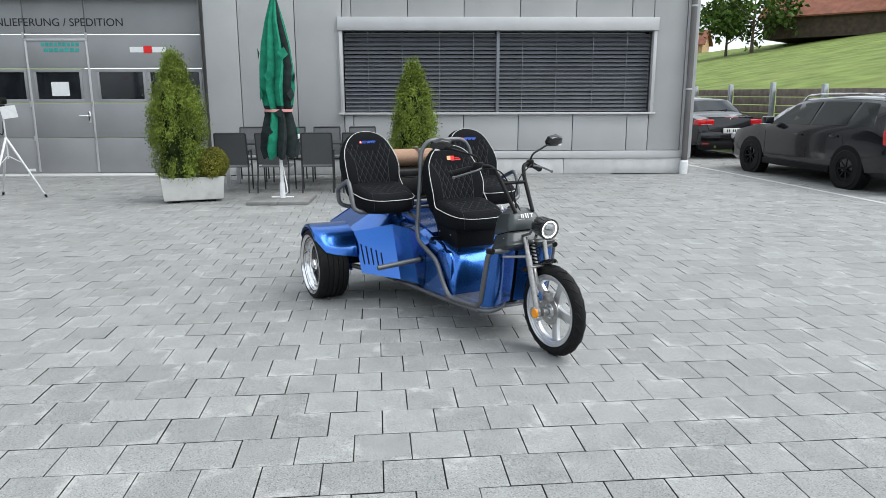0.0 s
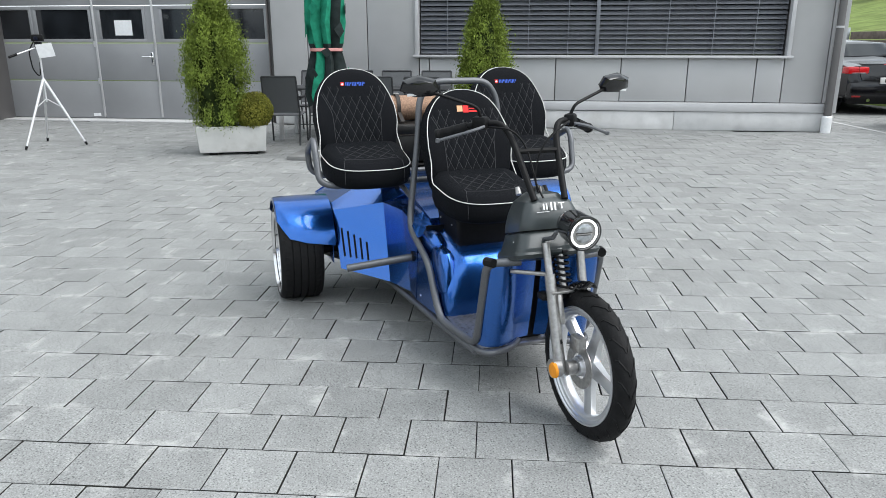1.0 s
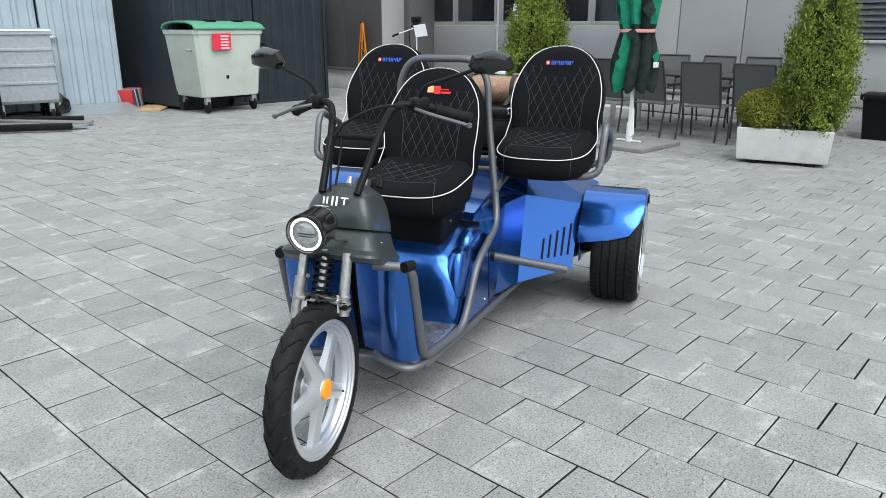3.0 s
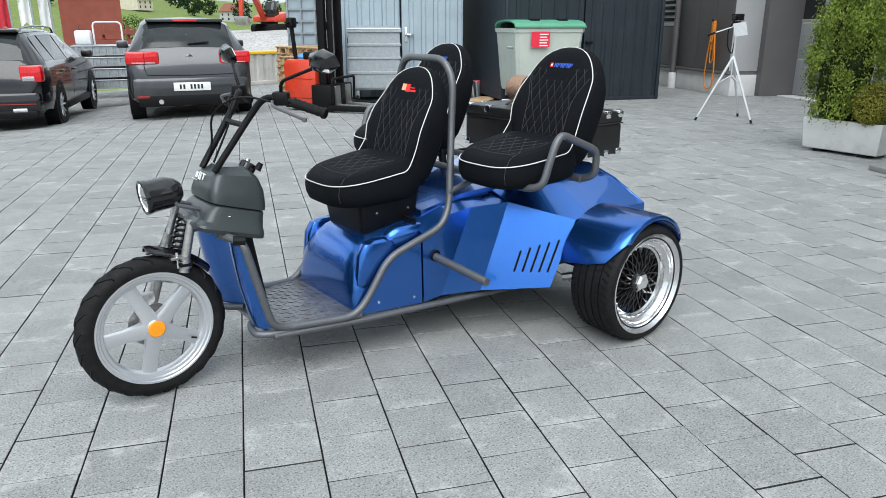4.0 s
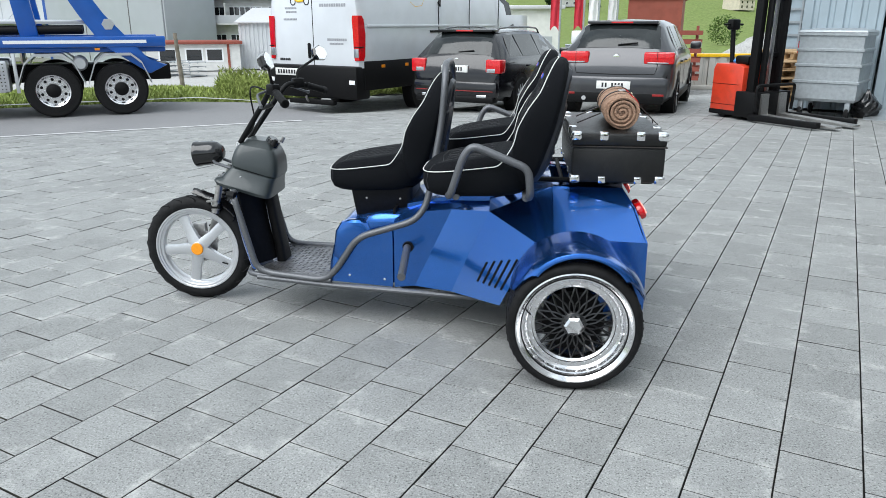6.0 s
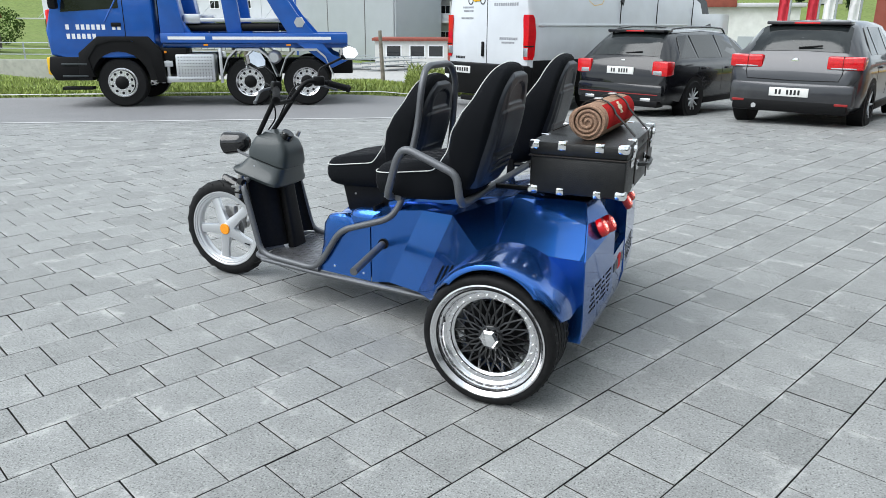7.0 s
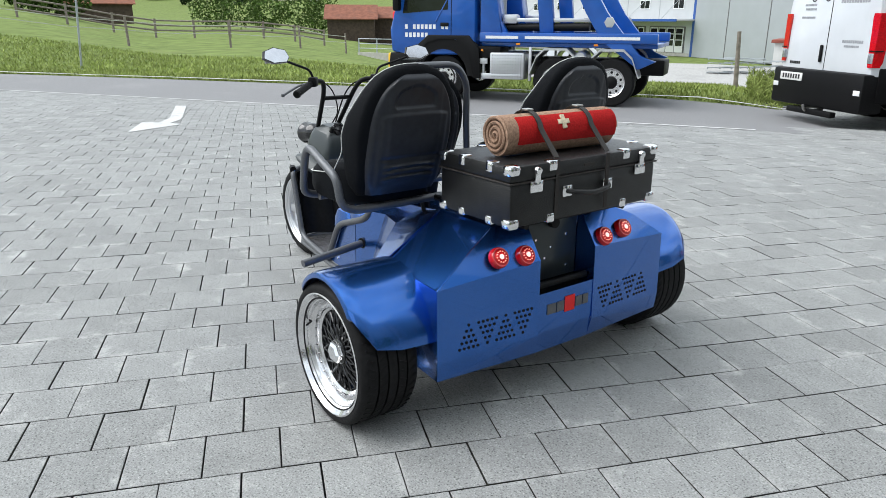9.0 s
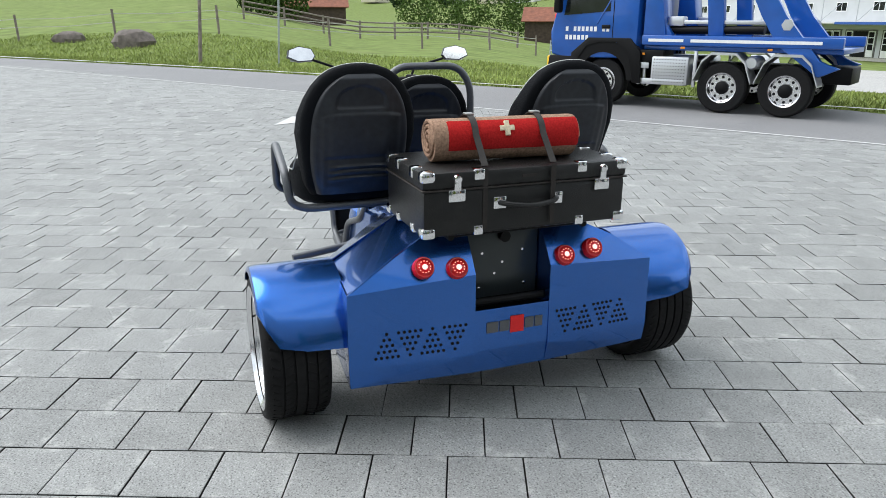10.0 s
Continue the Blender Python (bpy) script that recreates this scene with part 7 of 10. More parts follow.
# cab
cab = prism([(WB - 0.75, 1.0), (WB + 0.95, 1.0), (WB + 1.32, 1.05), (WB + 1.36, 1.55), (WB + 1.2, 2.05), (WB + 1.0, 2.95), (WB + 0.7, 3.05), (WB - 0.75, 3.05)], -1.22, 1.22, 0.05)
part("cab", cab, M_TRUCKBLUE, truck, "blue lorry cab")
for s in (1, -1):
    part("cab_window", sheet([[(WB - 0.1, 1.228 * s, 1.98), (WB + 1.02, 1.228 * s, 1.9), (WB + 0.86, 1.228 * s, 2.75), (WB - 0.1, 1.228 * s, 2.75)]], 0.01, (0, -s, 0)), M_CARGLASS, truck)
    part("lower_cab", prism([(WB + 0.62, 0.55), (WB + 1.3, 0.55), (WB + 1.4, 0.75), (WB + 1.36, 1.03), (WB + 0.55, 1.03), (WB + 0.55, 0.75)], *sorted((0.7 * s, 1.23 * s)), 0.03), M_BLACK, truck)
    part("yellow_corner", box(WB + 1.2, WB + 1.44, *sorted((0.78 * s, 1.2 * s)), 0.66, 1.02, 0.04), M_YELLOW, truck, "yellow bumper corner")
    part("corner_lamp", box(WB + 1.4, WB + 1.46, *sorted((0.86 * s, 1.05 * s)), 0.74, 0.9, 0.02), M_LEDLENS, truck)
    part("step", box(WB + 0.6, WB + 1.2, *sorted((1.0 * s, 1.22 * s)), 0.36, 0.42, 0.01), M_BLACK, truck)
    bm = bmesh.new()
    rings = []
    for k in range(13):
        a = math.pi * k / 12
        rings.append([(WB + rr * math.cos(a), y * s, 0.55 + rr * math.sin(a)) for rr, y in ((0.58, 0.8), (0.58, 1.235), (0.84, 1.235), (0.84, 0.8))])
    part("front_mudguard", loft(rings), M_BLACK, truck)
    for xa in (0.0, 1.2):
        pts = [(xa - 0.57, 0.6), (xa - 0.42, 0.98), (xa - 0.24, 1.14), (xa + 0.24, 1.14), (xa + 0.42, 0.98), (xa + 0.57, 0.6)]
        rings = []
        for x, z in pts:
            k = 1.0
            rings.append([(x, 0.75 * s, z), (x, 1.24 * s, z), (x * 1.0, 1.24 * s, z + 0.05), (x, 0.75 * s, z + 0.05)])
        part("rear_mudguard", loft(rings), M_ALU, truck, "folded aluminium mudguard")
    part("side_guard", box(1.98, WB - 0.75, *sorted((1.16 * s, 1.2 * s)), 0.5, 0.62, 0.01), M_ALU, truck)
    part("side_guard", box(2.75, WB - 0.7, *sorted((1.16 * s, 1.2 * s)), 0.82, 0.94, 0.01), M_ALU, truck)
    part("bed_side", box(-0.9, WB - 0.85, *sorted((1.05 * s, 1.2 * s)), 1.3, 1.5, 0.02), M_TRUCKBLUE, truck)
    for x0, x1 in ((-0.55, 1.9), (2.05, WB - 1.0)):
        part("bed_stripe", box(x0, x1, *sorted((1.19 * s, 1.206 * s)), 1.37, 1.43), M_WHITE, truck, "white stripe")
    for x in (1.78, 2.86, WB - 0.82):
        part("guard_post", box(x - 0.03, x + 0.03, *sorted((1.1 * s, 1.16 * s)), 0.48, 1.2, 0.006), M_ALU, truck)
    part("wheel_arch_panel", prism([(WB + 0.5, 0.62), (WB + 0.62, 1.0), (WB + 0.42, 1.27), (WB + 0.1, 1.36), (WB - 0.3, 1.36), (WB - 0.6, 1.15), (WB - 0.72, 0.5), (WB - 0.9, 0.5), (WB - 0.86, 1.15), (WB - 0.62, 1.43), (WB + 0.38, 1.43), (WB + 0.78, 1.1), (WB + 0.82, 0.62)], *sorted((1.1 * s, 1.255 * s)), 0.015), M_BLACK, truck, "black plastic wheel arch")
    for z in (0.62, 0.86):
        part("cab_step", box(WB + 0.64, WB + 1.14, *sorted((1.08 * s, 1.26 * s)), z, z + 0.04, 0.008), M_FAIRING, truck)
    part("door_seam", tube([(WB - 0.18, 1.224 * s, 1.35), (WB - 0.18, 1.224 * s, 2.8)], 0.008, 5), M_BLACK, truck)
    part("door_handle", box(WB - 0.12, WB + 0.08, *sorted((1.215 * s, 1.25 * s)), 1.62, 1.7, 0.015), M_BLACK, truck)
    part("door_crease", tube([(WB + 0.2, 1.222 * s, 1.72), (WB - 0.15, 1.222 * s, 2.3)], 0.016, 6), M_TRUCKBLUE, truck)
    part("cab_mirror", box(WB + 1.0, WB + 1.16, *sorted((1.3 * s, 1.5 * s)), 1.95, 2.6, 0.05), M_BLACK, truck, "tall black cab mirror")
    part("mirror_arm", tube([(WB + 1.05, 1.2 * s, 2.62), (WB + 1.08, 1.4 * s, 2.55)], 0.02, 6), M_BLACK, truck)
    part("arm_lug", lathe([(0, 1.19 * s), (0.11, 1.188 * s), (0.12, 1.17 * s), (0, 1.16 * s)], "y", (0.1, 0, 1.72), 6), M_ALU, truck, "pale hexagonal pivot cover")
    chain = bmesh.new()
    for q in range(14):
        add_lathe(chain, [(0.018, -0.008), (0.034, -0.008), (0.034, 0.008), (0.018, 0.008)], "y" if q % 2 else "x", (1.72, 0.8 * s, 3.1 - 0.062 * q), 10, closed=True)
    tagged(part("lifting_chain", chain, M_STEEL, truck, "hanging steel lifting chain"), kind="stuff")
    part("skip_arm", prism([(-0.9, 0.95), (-0.55, 1.05), (0.15, 1.9), (1.05, 3.35), (1.25, 3.4), (1.3, 3.2), (0.6, 1.9), (0.25, 1.35), (-0.55, 0.78)], *sorted((1.02 * s, 1.18 * s)), 0.02), M_TRUCKBLUE, truck, "blue hydraulic lifting arm")
    part("arm_strut", prism([(1.3, 1.45), (1.62, 1.45), (1.75, 2.6), (1.9, 3.3), (1.62, 3.3), (1.42, 2.5)], *sorted((0.85 * s, 1.02 * s)), 0.02), M_TRUCKBLUE, truck)
    part("arm_foot", prism([(2.3, 1.45), (3.0, 1.45), (2.75, 1.75), (2.5, 1.75)], *sorted((0.9 * s, 1.1 * s)), 0.02), M_TRUCKBLUE, truck)
    part("hydraulic_ram", tube([(2.95, 0.86 * s, 1.6), (0.55, 0.95 * s, 1.62)], 0.085, 14), M_BLACK, truck)
    part("ram_cover", box(0.5, 2.2, *sorted((0.8 * s, 0.98 * s)), 1.72, 1.8, 0.02), M_ALU, truck, "pale ram cover")
    part("ram_head", box(2.15, 2.5, *sorted((0.76 * s, 1.0 * s)), 1.68, 1.88, 0.04), M_ALU, truck)
    part("front_column", prism([(WB - 1.35, 1.45), (WB - 0.85, 1.45), (WB - 0.85, 3.0), (WB - 1.1, 3.0)], *sorted((0.7 * s, 1.15 * s)), 0.02), M_TRUCKBLUE, truck)
    part("indicator", box(WB - 0.95, WB - 0.9, *sorted((1.2 * s, 1.215 * s)), 1.1, 1.14), M_AMBER, truck)
    for x in (0.3, 2.0):
        part("marker_lamp", box(x, x + 0.09, *sorted((1.2 * s, 1.22 * s)), 1.24, 1.28, 0.005), M_AMBER, truck)
part("bed", box(-0.9, WB - 0.85, -1.05, 1.05, 1.2, 1.3, 0.02), M_TRUCKBLUE, truck)
part("exhaust_pack", box(1.9, 2.7, 0.75, 1.195, 0.5, 1.08, 0.04), M_ALU, truck, "perforated aluminium exhaust housing")
bm = bmesh.new()
for i in range(12):
    for j in range(8):
        add_lathe(bm, [(0, 1.206), (0.012, 1.206), (0.012, 1.19), (0, 1.19)], "y", (1.97 + 0.06 * i, 0, 0.56 + 0.065 * j), 6)
tagged(part("perforation", bm, M_BLACK, truck), kind="stuff")
part("tank", box(2.0, WB - 0.8, -1.2, -0.7, 0.5, 1.05, 0.06), M_ALU, truck)
part("air_tank", lathe([(0, 0.2), (0.1, 0.2), (0.14, 0.12), (0.14, -0.3), (0, -0.3)], "y", (0.68, 0.95, 1.0), 20), M_ALU, truck)
part("battery_box", box(WB - 1.35, WB - 0.8, 0.6, 1.18, 0.95, 1.2, 0.02), M_BLACK, truck)
part("exhaust_stack", tube([(WB - 0.85, 0.9, 1.5), (WB - 0.85, 0.9, 2.9)], 0.07, 12), M_BLACK, truck)
part("grille", box(WB + 1.3, WB + 1.4, -0.8, 0.8, 1.1, 1.5, 0.02), M_BLACK, truck)
part("red_front_panel", box(WB + 1.3, WB + 1.41, -1.0, 1.0, 1.52, 1.95, 0.05), M_LOGORED, truck, "red lower windscreen panel")
part("red_front_stripe", box(WB + 1.28, WB + 1.42, -0.9, 0.9, 1.68, 1.73, 0.01), M_WHITE, truck)
part("windscreen", sheet([[(WB + 1.29, -1.1, 2.05), (WB + 1.29, 1.1, 2.05), (WB + 1.06, 1.05, 2.85), (WB + 1.06, -1.05, 2.85)]], 0.01, (-1, 0, 0)), M_CARGLASS, truck)
part("front_bumper", box(WB + 1.15, WB + 1.42, -0.8, 0.8, 0.55, 1.05, 0.04), M_BLACK, truck)
bm = bmesh.new()
for x0, x1, z0, z1 in [(WB + 0.9 - 0.1 * k, WB + 0.965 - 0.1 * k, 1.56, 1.66) for k in range(11) if k not in (1, 8)] + [(WB + 0.9 - 0.1 * k, WB + 0.965 - 0.1 * k, 1.38, 1.48) for k in range(6)]:
    add_box(bm, x0, x1, 1.22, 1.224, z0, z1)
tagged(part("door_print", bm, M_WHITE, truck, "white plain bars in two lines on the cab door", smooth=0), kind="stuff")

# ---- containers, bin and forklift ----
M_CONTDARK = make_mat("anthracite_steel", (0.022, 0.03, 0.038), 0.45, 0.2, 2, 0.15, dirt=(0.05, 0.055, 0.06), dirt_amt=0.3, dirt_scale=3)
M_CONTGREY = make_mat("blue_grey_steel", (0.33, 0.4, 0.445), 0.5, 0.15, 2, 0.08, dirt=(0.24, 0.28, 0.31), dirt_amt=0.4, dirt_scale=2.5)
M_BIN = make_mat("pale_grey_green_plastic", (0.44, 0.48, 0.43), 0.55, 0.0, 3, 0.05, dirt=(0.3, 0.32, 0.28), dirt_amt=0.35, dirt_scale=4)
M_BINLID = make_mat("green_plastic", (0.09, 0.3, 0.19), 0.5, 0.0, 4, 0.1)
M_ORANGERED = make_mat("orange_red_paint", (0.56, 0.045, 0.018), 0.4, 0.0, 8, 0.1, coat=0.3, dirt=(0.2, 0.05, 0.03), dirt_amt=0.5, dirt_scale=6)
M_ZINC = make_mat("galvanised_steel", (0.36, 0.39, 0.41), 0.45, 0.55, 18, 0.12)
M_WOODPALE = make_mat("pale_timber", (0.42, 0.28, 0.15), 0.85, 0.0, 9, 0.25, bump=0.3, bump_scale=60)
M_WOODGREY = make_mat("weathered_timber", (0.2, 0.17, 0.15), 0.9, 0.0, 7, 0.3, bump=0.4, bump_scale=50)
M_REDSIGN = make_mat("red_label", (0.68, 0.03, 0.06), 0.5, 0.0, 10, 0.05)


def frame_between(p, q):
    """Axes with x from p to q on the ground, y towards the yard's middle, z up."""
    p, q = Vector((*p, 0)), Vector((*q, 0))
    x = (q - p).normalized()
    y = Vector((0, 0, 1)).cross(x)
    if y.dot(Vector((0.5, 0, 0)) - p) < 0:
        y = -y
    return Matrix(((x.x, y.x, 0, p.x), (x.y, y.y, 0, p.y), (0, 0, 1, ground_z(p.x, p.y)), (0, 0, 0, 1))), (q - p).length


def corrugated(x0, x1, z0, z1, y, depth, pitch):
    rings = []
    n = int((x1 - x0) / pitch)
    p = (x1 - x0) / n
    line = []
    for k in range(n):
        a = x0 + k * p
        line += [(a, 0), (a + p * 0.55, 0), (a + p * 0.65, depth), (a + p * 0.9, depth)]
    line.append((x1, 0))
    rings = [[(x, y - d, z) for x, d in line] + [(x, y - 0.06, z) for x, d in line[::-1]] for z in (z0, z1)]
    return loft(rings)


m, L = frame_between((-6.02, -7.2), (-8.84, -6.07))
dark = thing("storage_container", "anthracite corrugated steel storage container with closed doors", "container", m)
part("front_wall", corrugated(0.06, L * 0.48, 0.06, 2.5, 0.0, 0.022, 0.2), M_CONTDARK, dark, smooth=0)
part("front_wall", corrugated(L * 0.49, L - 0.04, 0.06, 2.5, 0.0, 0.022, 0.2), M_CONTDARK, dark, smooth=0)
bm = corrugated(0.0, 5.8, 0.06, 2.5, 0.0, 0.022, 0.24)
bmesh.ops.transform(bm, matrix=Matrix(((0, 1, 0, 0.02), (-1, 0, 0, 0), (0, 0, 1, 0), (0, 0, 0, 1))), verts=bm.verts)
part("side_wall", bm, M_CONTDARK, dark, smooth=0)
part("back_wall", box(0, L, -5.8, -5.75, 0, 2.55), M_CONTDARK, dark)
part("side_wall", box(L - 0.05, L, -5.75, -0.06, 0, 2.55), M_CONTDARK, dark)
part("roof", box(-0.02, L + 0.02, -5.82, 0.03, 2.55, 2.62, 0.01), M_CONTDARK, dark)
bm = bmesh.new()
add_box(bm, 0, 0.07, -0.05, 0.02, 0.0, 2.55, 0.008)
add_box(bm, L - 0.06, L, -0.05, 0.02, 0.0, 2.55, 0.008)
add_box(bm, 0.07, L - 0.06, -0.04, 0.012, 0.0, 0.06, 0.006)
part("edge_frame", bm, M_CONTDARK, dark)
part("door_lock", box(L * 0.5, L * 0.5 + 0.12, 0.0, 0.05, 1.0, 1.05, 0.008), M_BLACK, dark)
part("label_plate", box(0.18, 0.36, 0.001, 0.008, 1.95, 2.05), M_WHITE, dark, "small white label")

m, L = frame_between((-3.93, -9.35), (-6.02, -8.37))
grey = thing("steel_container", "blue grey corrugated steel container with a door and metal ramp", "container", m)
part("front_wall", corrugated(0.0, 1.12, 0.05, 2.6, 0.0, 0.03, 0.19), M_CONTGREY, grey, smooth=0)
door = part("door", corrugated(1.16, L - 0.02, 0.08, 2.45, 0.0, 0.03, 0.19), M_CONTGREY, grey, "ribbed steel door leaf", smooth=0)
part("door_handle", box(1.24, 1.37, 0.005, 0.05, 1.14, 1.17, 0.008), M_CHROME, door)
part("lock_plate", box(1.21, 1.26, 0.002, 0.012, 1.02, 1.28, 0.004), M_CHROME, door)
part("side_wall", box(0, 0.04, -2.4, -0.06, 0, 2.6), M_CONTGREY, grey)
part("side_wall", box(L - 0.04, L, -2.4, -0.06, 0, 2.6), M_CONTGREY, grey)
part("roof", box(-0.02, L + 0.02, -2.4, 0.03, 2.6, 2.66, 0.01), M_CONTGREY, grey)
part("back_wall", box(0, L, -2.45, -2.4, 0, 2.6), M_CONTGREY, grey)
ramp = prism([(0.02, 0.06), (0.72, 0.0), (0.72, 0.012), (0.02, 0.1)], 1.1, L + 0.02)
bmesh.ops.transform(ramp, matrix=Matrix(((0, 1, 0, 0), (1, 0, 0, 0), (0, 0, 1, 0), (0, 0, 0, 1))), verts=ramp.verts)
part("ramp", ramp, M_ZINC, grey, "galvanised sheet metal ramp")

m, L = frame_between((-5.6, -6.45), (-6.775, -6.02))
m = m @ Matrix.Diagonal((1, 1, 1.06, 1))
bin_ = thing("waste_container", "pale green wheeled waste container with green lid and red label", "waste bin", m)
L = 1.25


def bin_ring(z, k):
    return [(L / 2 + (x - L / 2) * k, -0.5 + (y + 0.5) * k, z) for x, y in ((0.06, 0.0), (L - 0.06, 0.0), (L, -0.06), (L, -0.94), (L - 0.06, -1.0), (0.06, -1.0), (0, -0.94), (0, -0.06))]


part("body", loft([bin_ring(0.24, 0.82), bin_ring(0.27, 0.84), bin_ring(1.13, 0.97), bin_ring(1.14, 1.0), bin_ring(1.2, 1.01)]), M_BIN, bin_, smooth=25)
rings = []
for k in range(9):
    a = math.pi * k / 8
    rings.append([(x, -0.5 - 0.5 * math.cos(a), 1.21 + 0.12 * math.sin(a) ** 0.7) for x in (0.0, L)] + [(x, -0.5 - 0.48 * math.cos(a), 1.205 + 0.1 * math.sin(a) ** 0.7) for x in (L, 0.0)])
part("lid", loft(rings), M_BINLID, bin_, "green curved lid", smooth=40)
part("lid_rim", box(0.0, L, -0.02, 0.03, 1.205, 1.24, 0.01), M_BINLID, bin_)
for x in (0.35, L - 0.4):
    part("lid_grip", box(x, x + 0.16, -0.35, -0.2, 1.31, 1.345, 0.01), M_BLACK, bin_)
lab = part("label_plate", box(0.27, 0.59, -0.045, -0.035, 0.92, 1.15), M_REDSIGN, bin_, "red label with plain pale bars", m=Matrix.Translation((0, 0.035, 0)) @ pose(0, 0, 0, -2.2, 0, 0))
for k in range(5):
    part("label_bar", box(0.41, 0.56 - 0.02 * (k % 2), -0.0352, -0.033, 1.105 - 0.042 * k, 1.12 - 0.042 * k), M_WHITE, lab, smooth=0)
part("axle_box", box(0.2, L - 0.2, -0.85, -0.15, 0.2, 0.26, 0.01), M_BLACK, bin_)
for x in (0.2, L - 0.2):
    for y in (-0.16, -0.84):
        w = part("castor", lathe([(0, -0.025), (0.08, -0.025), (0.095, -0.012), (0.095, 0.012), (0.08, 0.025), (0, 0.025)], "x", (x, y, 0.097), 24), M_RUBBER, bin_)
        part("castor_fork", box(x - 0.04, x + 0.04, y - 0.03, y + 0.05, 0.13, 0.235, 0.01), M_ZINC, w)
part("drain_plug", box(0.52, 0.57, -0.07, -0.055, 0.5, 0.55, 0.005), M_BLACK, bin_)
part("lift_pin", tube([(-0.06, -0.2, 0.92), (0.05, -0.2, 0.92)], 0.02, 8), M_ZINC, bin_)

m, L = frame_between((-3.63, -8.42), (-4.37, -7.98))
cart = thing("steel_cart", "galvanised steel wheeled box container with ribbed walls", "container", m)
part("body", loft([[(x, y, z) for x, y in ((0.0 - e, 0.0 + e), (0.86 + e, 0.0 + e), (0.86 + e, -0.9 - e), (0.0 - e, -0.9 - e))] for z, e in ((0.26, -0.02), (0.3, 0.0), (0.52, 0.0), (0.53, 0.02), (0.56, 0.02), (0.57, 0.0), (0.76, 0.0), (0.77, 0.02), (0.8, 0.02), (0.81, 0.0), (0.98, 0.0), (0.99, 0.02), (1.02, 0.02), (1.03, 0.0), (1.2, 0.0), (1.21, 0.03), (1.25, 0.03))]), M_ZINC, cart, smooth=20)
part("lid", loft([[(x, y, z) for x, y in ((-0.03 + e, 0.03 - e), (0.89 - e, 0.03 - e), (0.89 - e, -0.93 + e), (-0.03 + e, -0.93 + e))] for z, e in ((1.255, 0.0), (1.28, 0.02), (1.31, 0.2))]), M_ZINC, cart, smooth=20)
for x in (0.12, 0.76):
    for y in (-0.08, -0.8):
        w = part("castor", lathe([(0, -0.025), (0.08, -0.025), (0.09, 0.0), (0.08, 0.025), (0, 0.025)], "x", (x, y, 0.09), 20), M_RUBBER, cart)
        part("castor_fork", box(x - 0.035, x + 0.035, y - 0.03, y + 0.04, 0.12, 0.27, 0.008), M_ZINC, w)
part("red_label", box(-0.026, -0.02, -0.3, -0.06, 0.95, 1.12), M_REDSIGN, cart, "red sticker")
bag = thing("rubbish_bag", "crumpled black plastic bag beside the steel cart", "bag", Matrix.Translation((-4.75, -8.5, 0)))
rings = []
rg = random.Random(3)
for k in range(15):
    z = 0.42 * k / 14
    r = 0.2 * (0.55 + 0.45 * math.sin(min(1, k / 5) * 1.57)) * (1 - 0.9 * ease((k - 6) / 8))
    rings.append([(r * (1 + 0.1 * math.sin(5 * t + k) + rg.uniform(-0.07, 0.07)) * math.cos(t), r * (1 + 0.1 * math.sin(7 * t - k) + rg.uniform(-0.07, 0.07)) * math.sin(t), z + (0.015 * math.sin(4 * t) if k else 0)) for t in (2 * math.pi * q / 32 for q in range(32))])
part("bag", loft(rings), M_BLACKGLOSS, bag, smooth=70)

FD = Vector((-0.6, 0.8, 0)).normalized()
FKM = Matrix(((FD.x, -FD.y, 0, -2.77), (FD.y, FD.x, 0, -8.55), (0, 0, 1, 0), (0, 0, 0, 1)))
fork = thing("pallet_stacker", "orange red electric pallet stacker with black mast and forks", "forklift", FKM)
part("body", prism([(-0.1, 0.06), (0.45, 0.06), (0.45, 0.76), (0.35, 0.8), (-0.06, 0.8), (-0.1, 0.72)], -0.33, 0.33, 0.012), M_ORANGERED, fork, "orange red housing")
bm = bmesh.new()
for k in range(5):
    add_box(bm, -0.104, -0.099, 0.1 - 0.05 * k, 0.13 - 0.05 * k, 0.58, 0.62)
    add_box(bm, 0.1 + 0.03 * k, 0.12 + 0.03 * k, 0.33, 0.334, 0.58, 0.63)
part("marks", bm, M_WHITE, fork, "plain white marks", smooth=0)
for z in (0.2, 0.5):
    part("panel_seam", box(-0.102, 0.4, -0.334, 0.334, z, z + 0.006), M_BLACK, fork)
part("skirt", box(-0.11, 0.46, -0.34, 0.34, 0.05, 0.12, 0.01), M_BLACK, fork)
part("pump_block", box(0.2, 0.44, -0.25, 0.25, 0.8, 0.92, 0.03), M_BLACK, fork)
part("hose", tube(rounded([(0.4, 0.1, 0.9), (0.44, 0.16, 1.3), (0.56, 0.12, 1.7), (0.6, 0.1, 1.0)], 0.08), 0.014, 8), M_BLACK, fork)
for z in (0.9, 1.7, 2.5):
    part("cross_tie", box(0.52, 0.6, -0.2, 0.2, z, z + 0.07, 0.01), M_BLACK, fork)
part("base_plate", box(0.4, 0.75, -0.4, 0.4, 0.05, 0.42, 0.02), M_BLACK, fork)
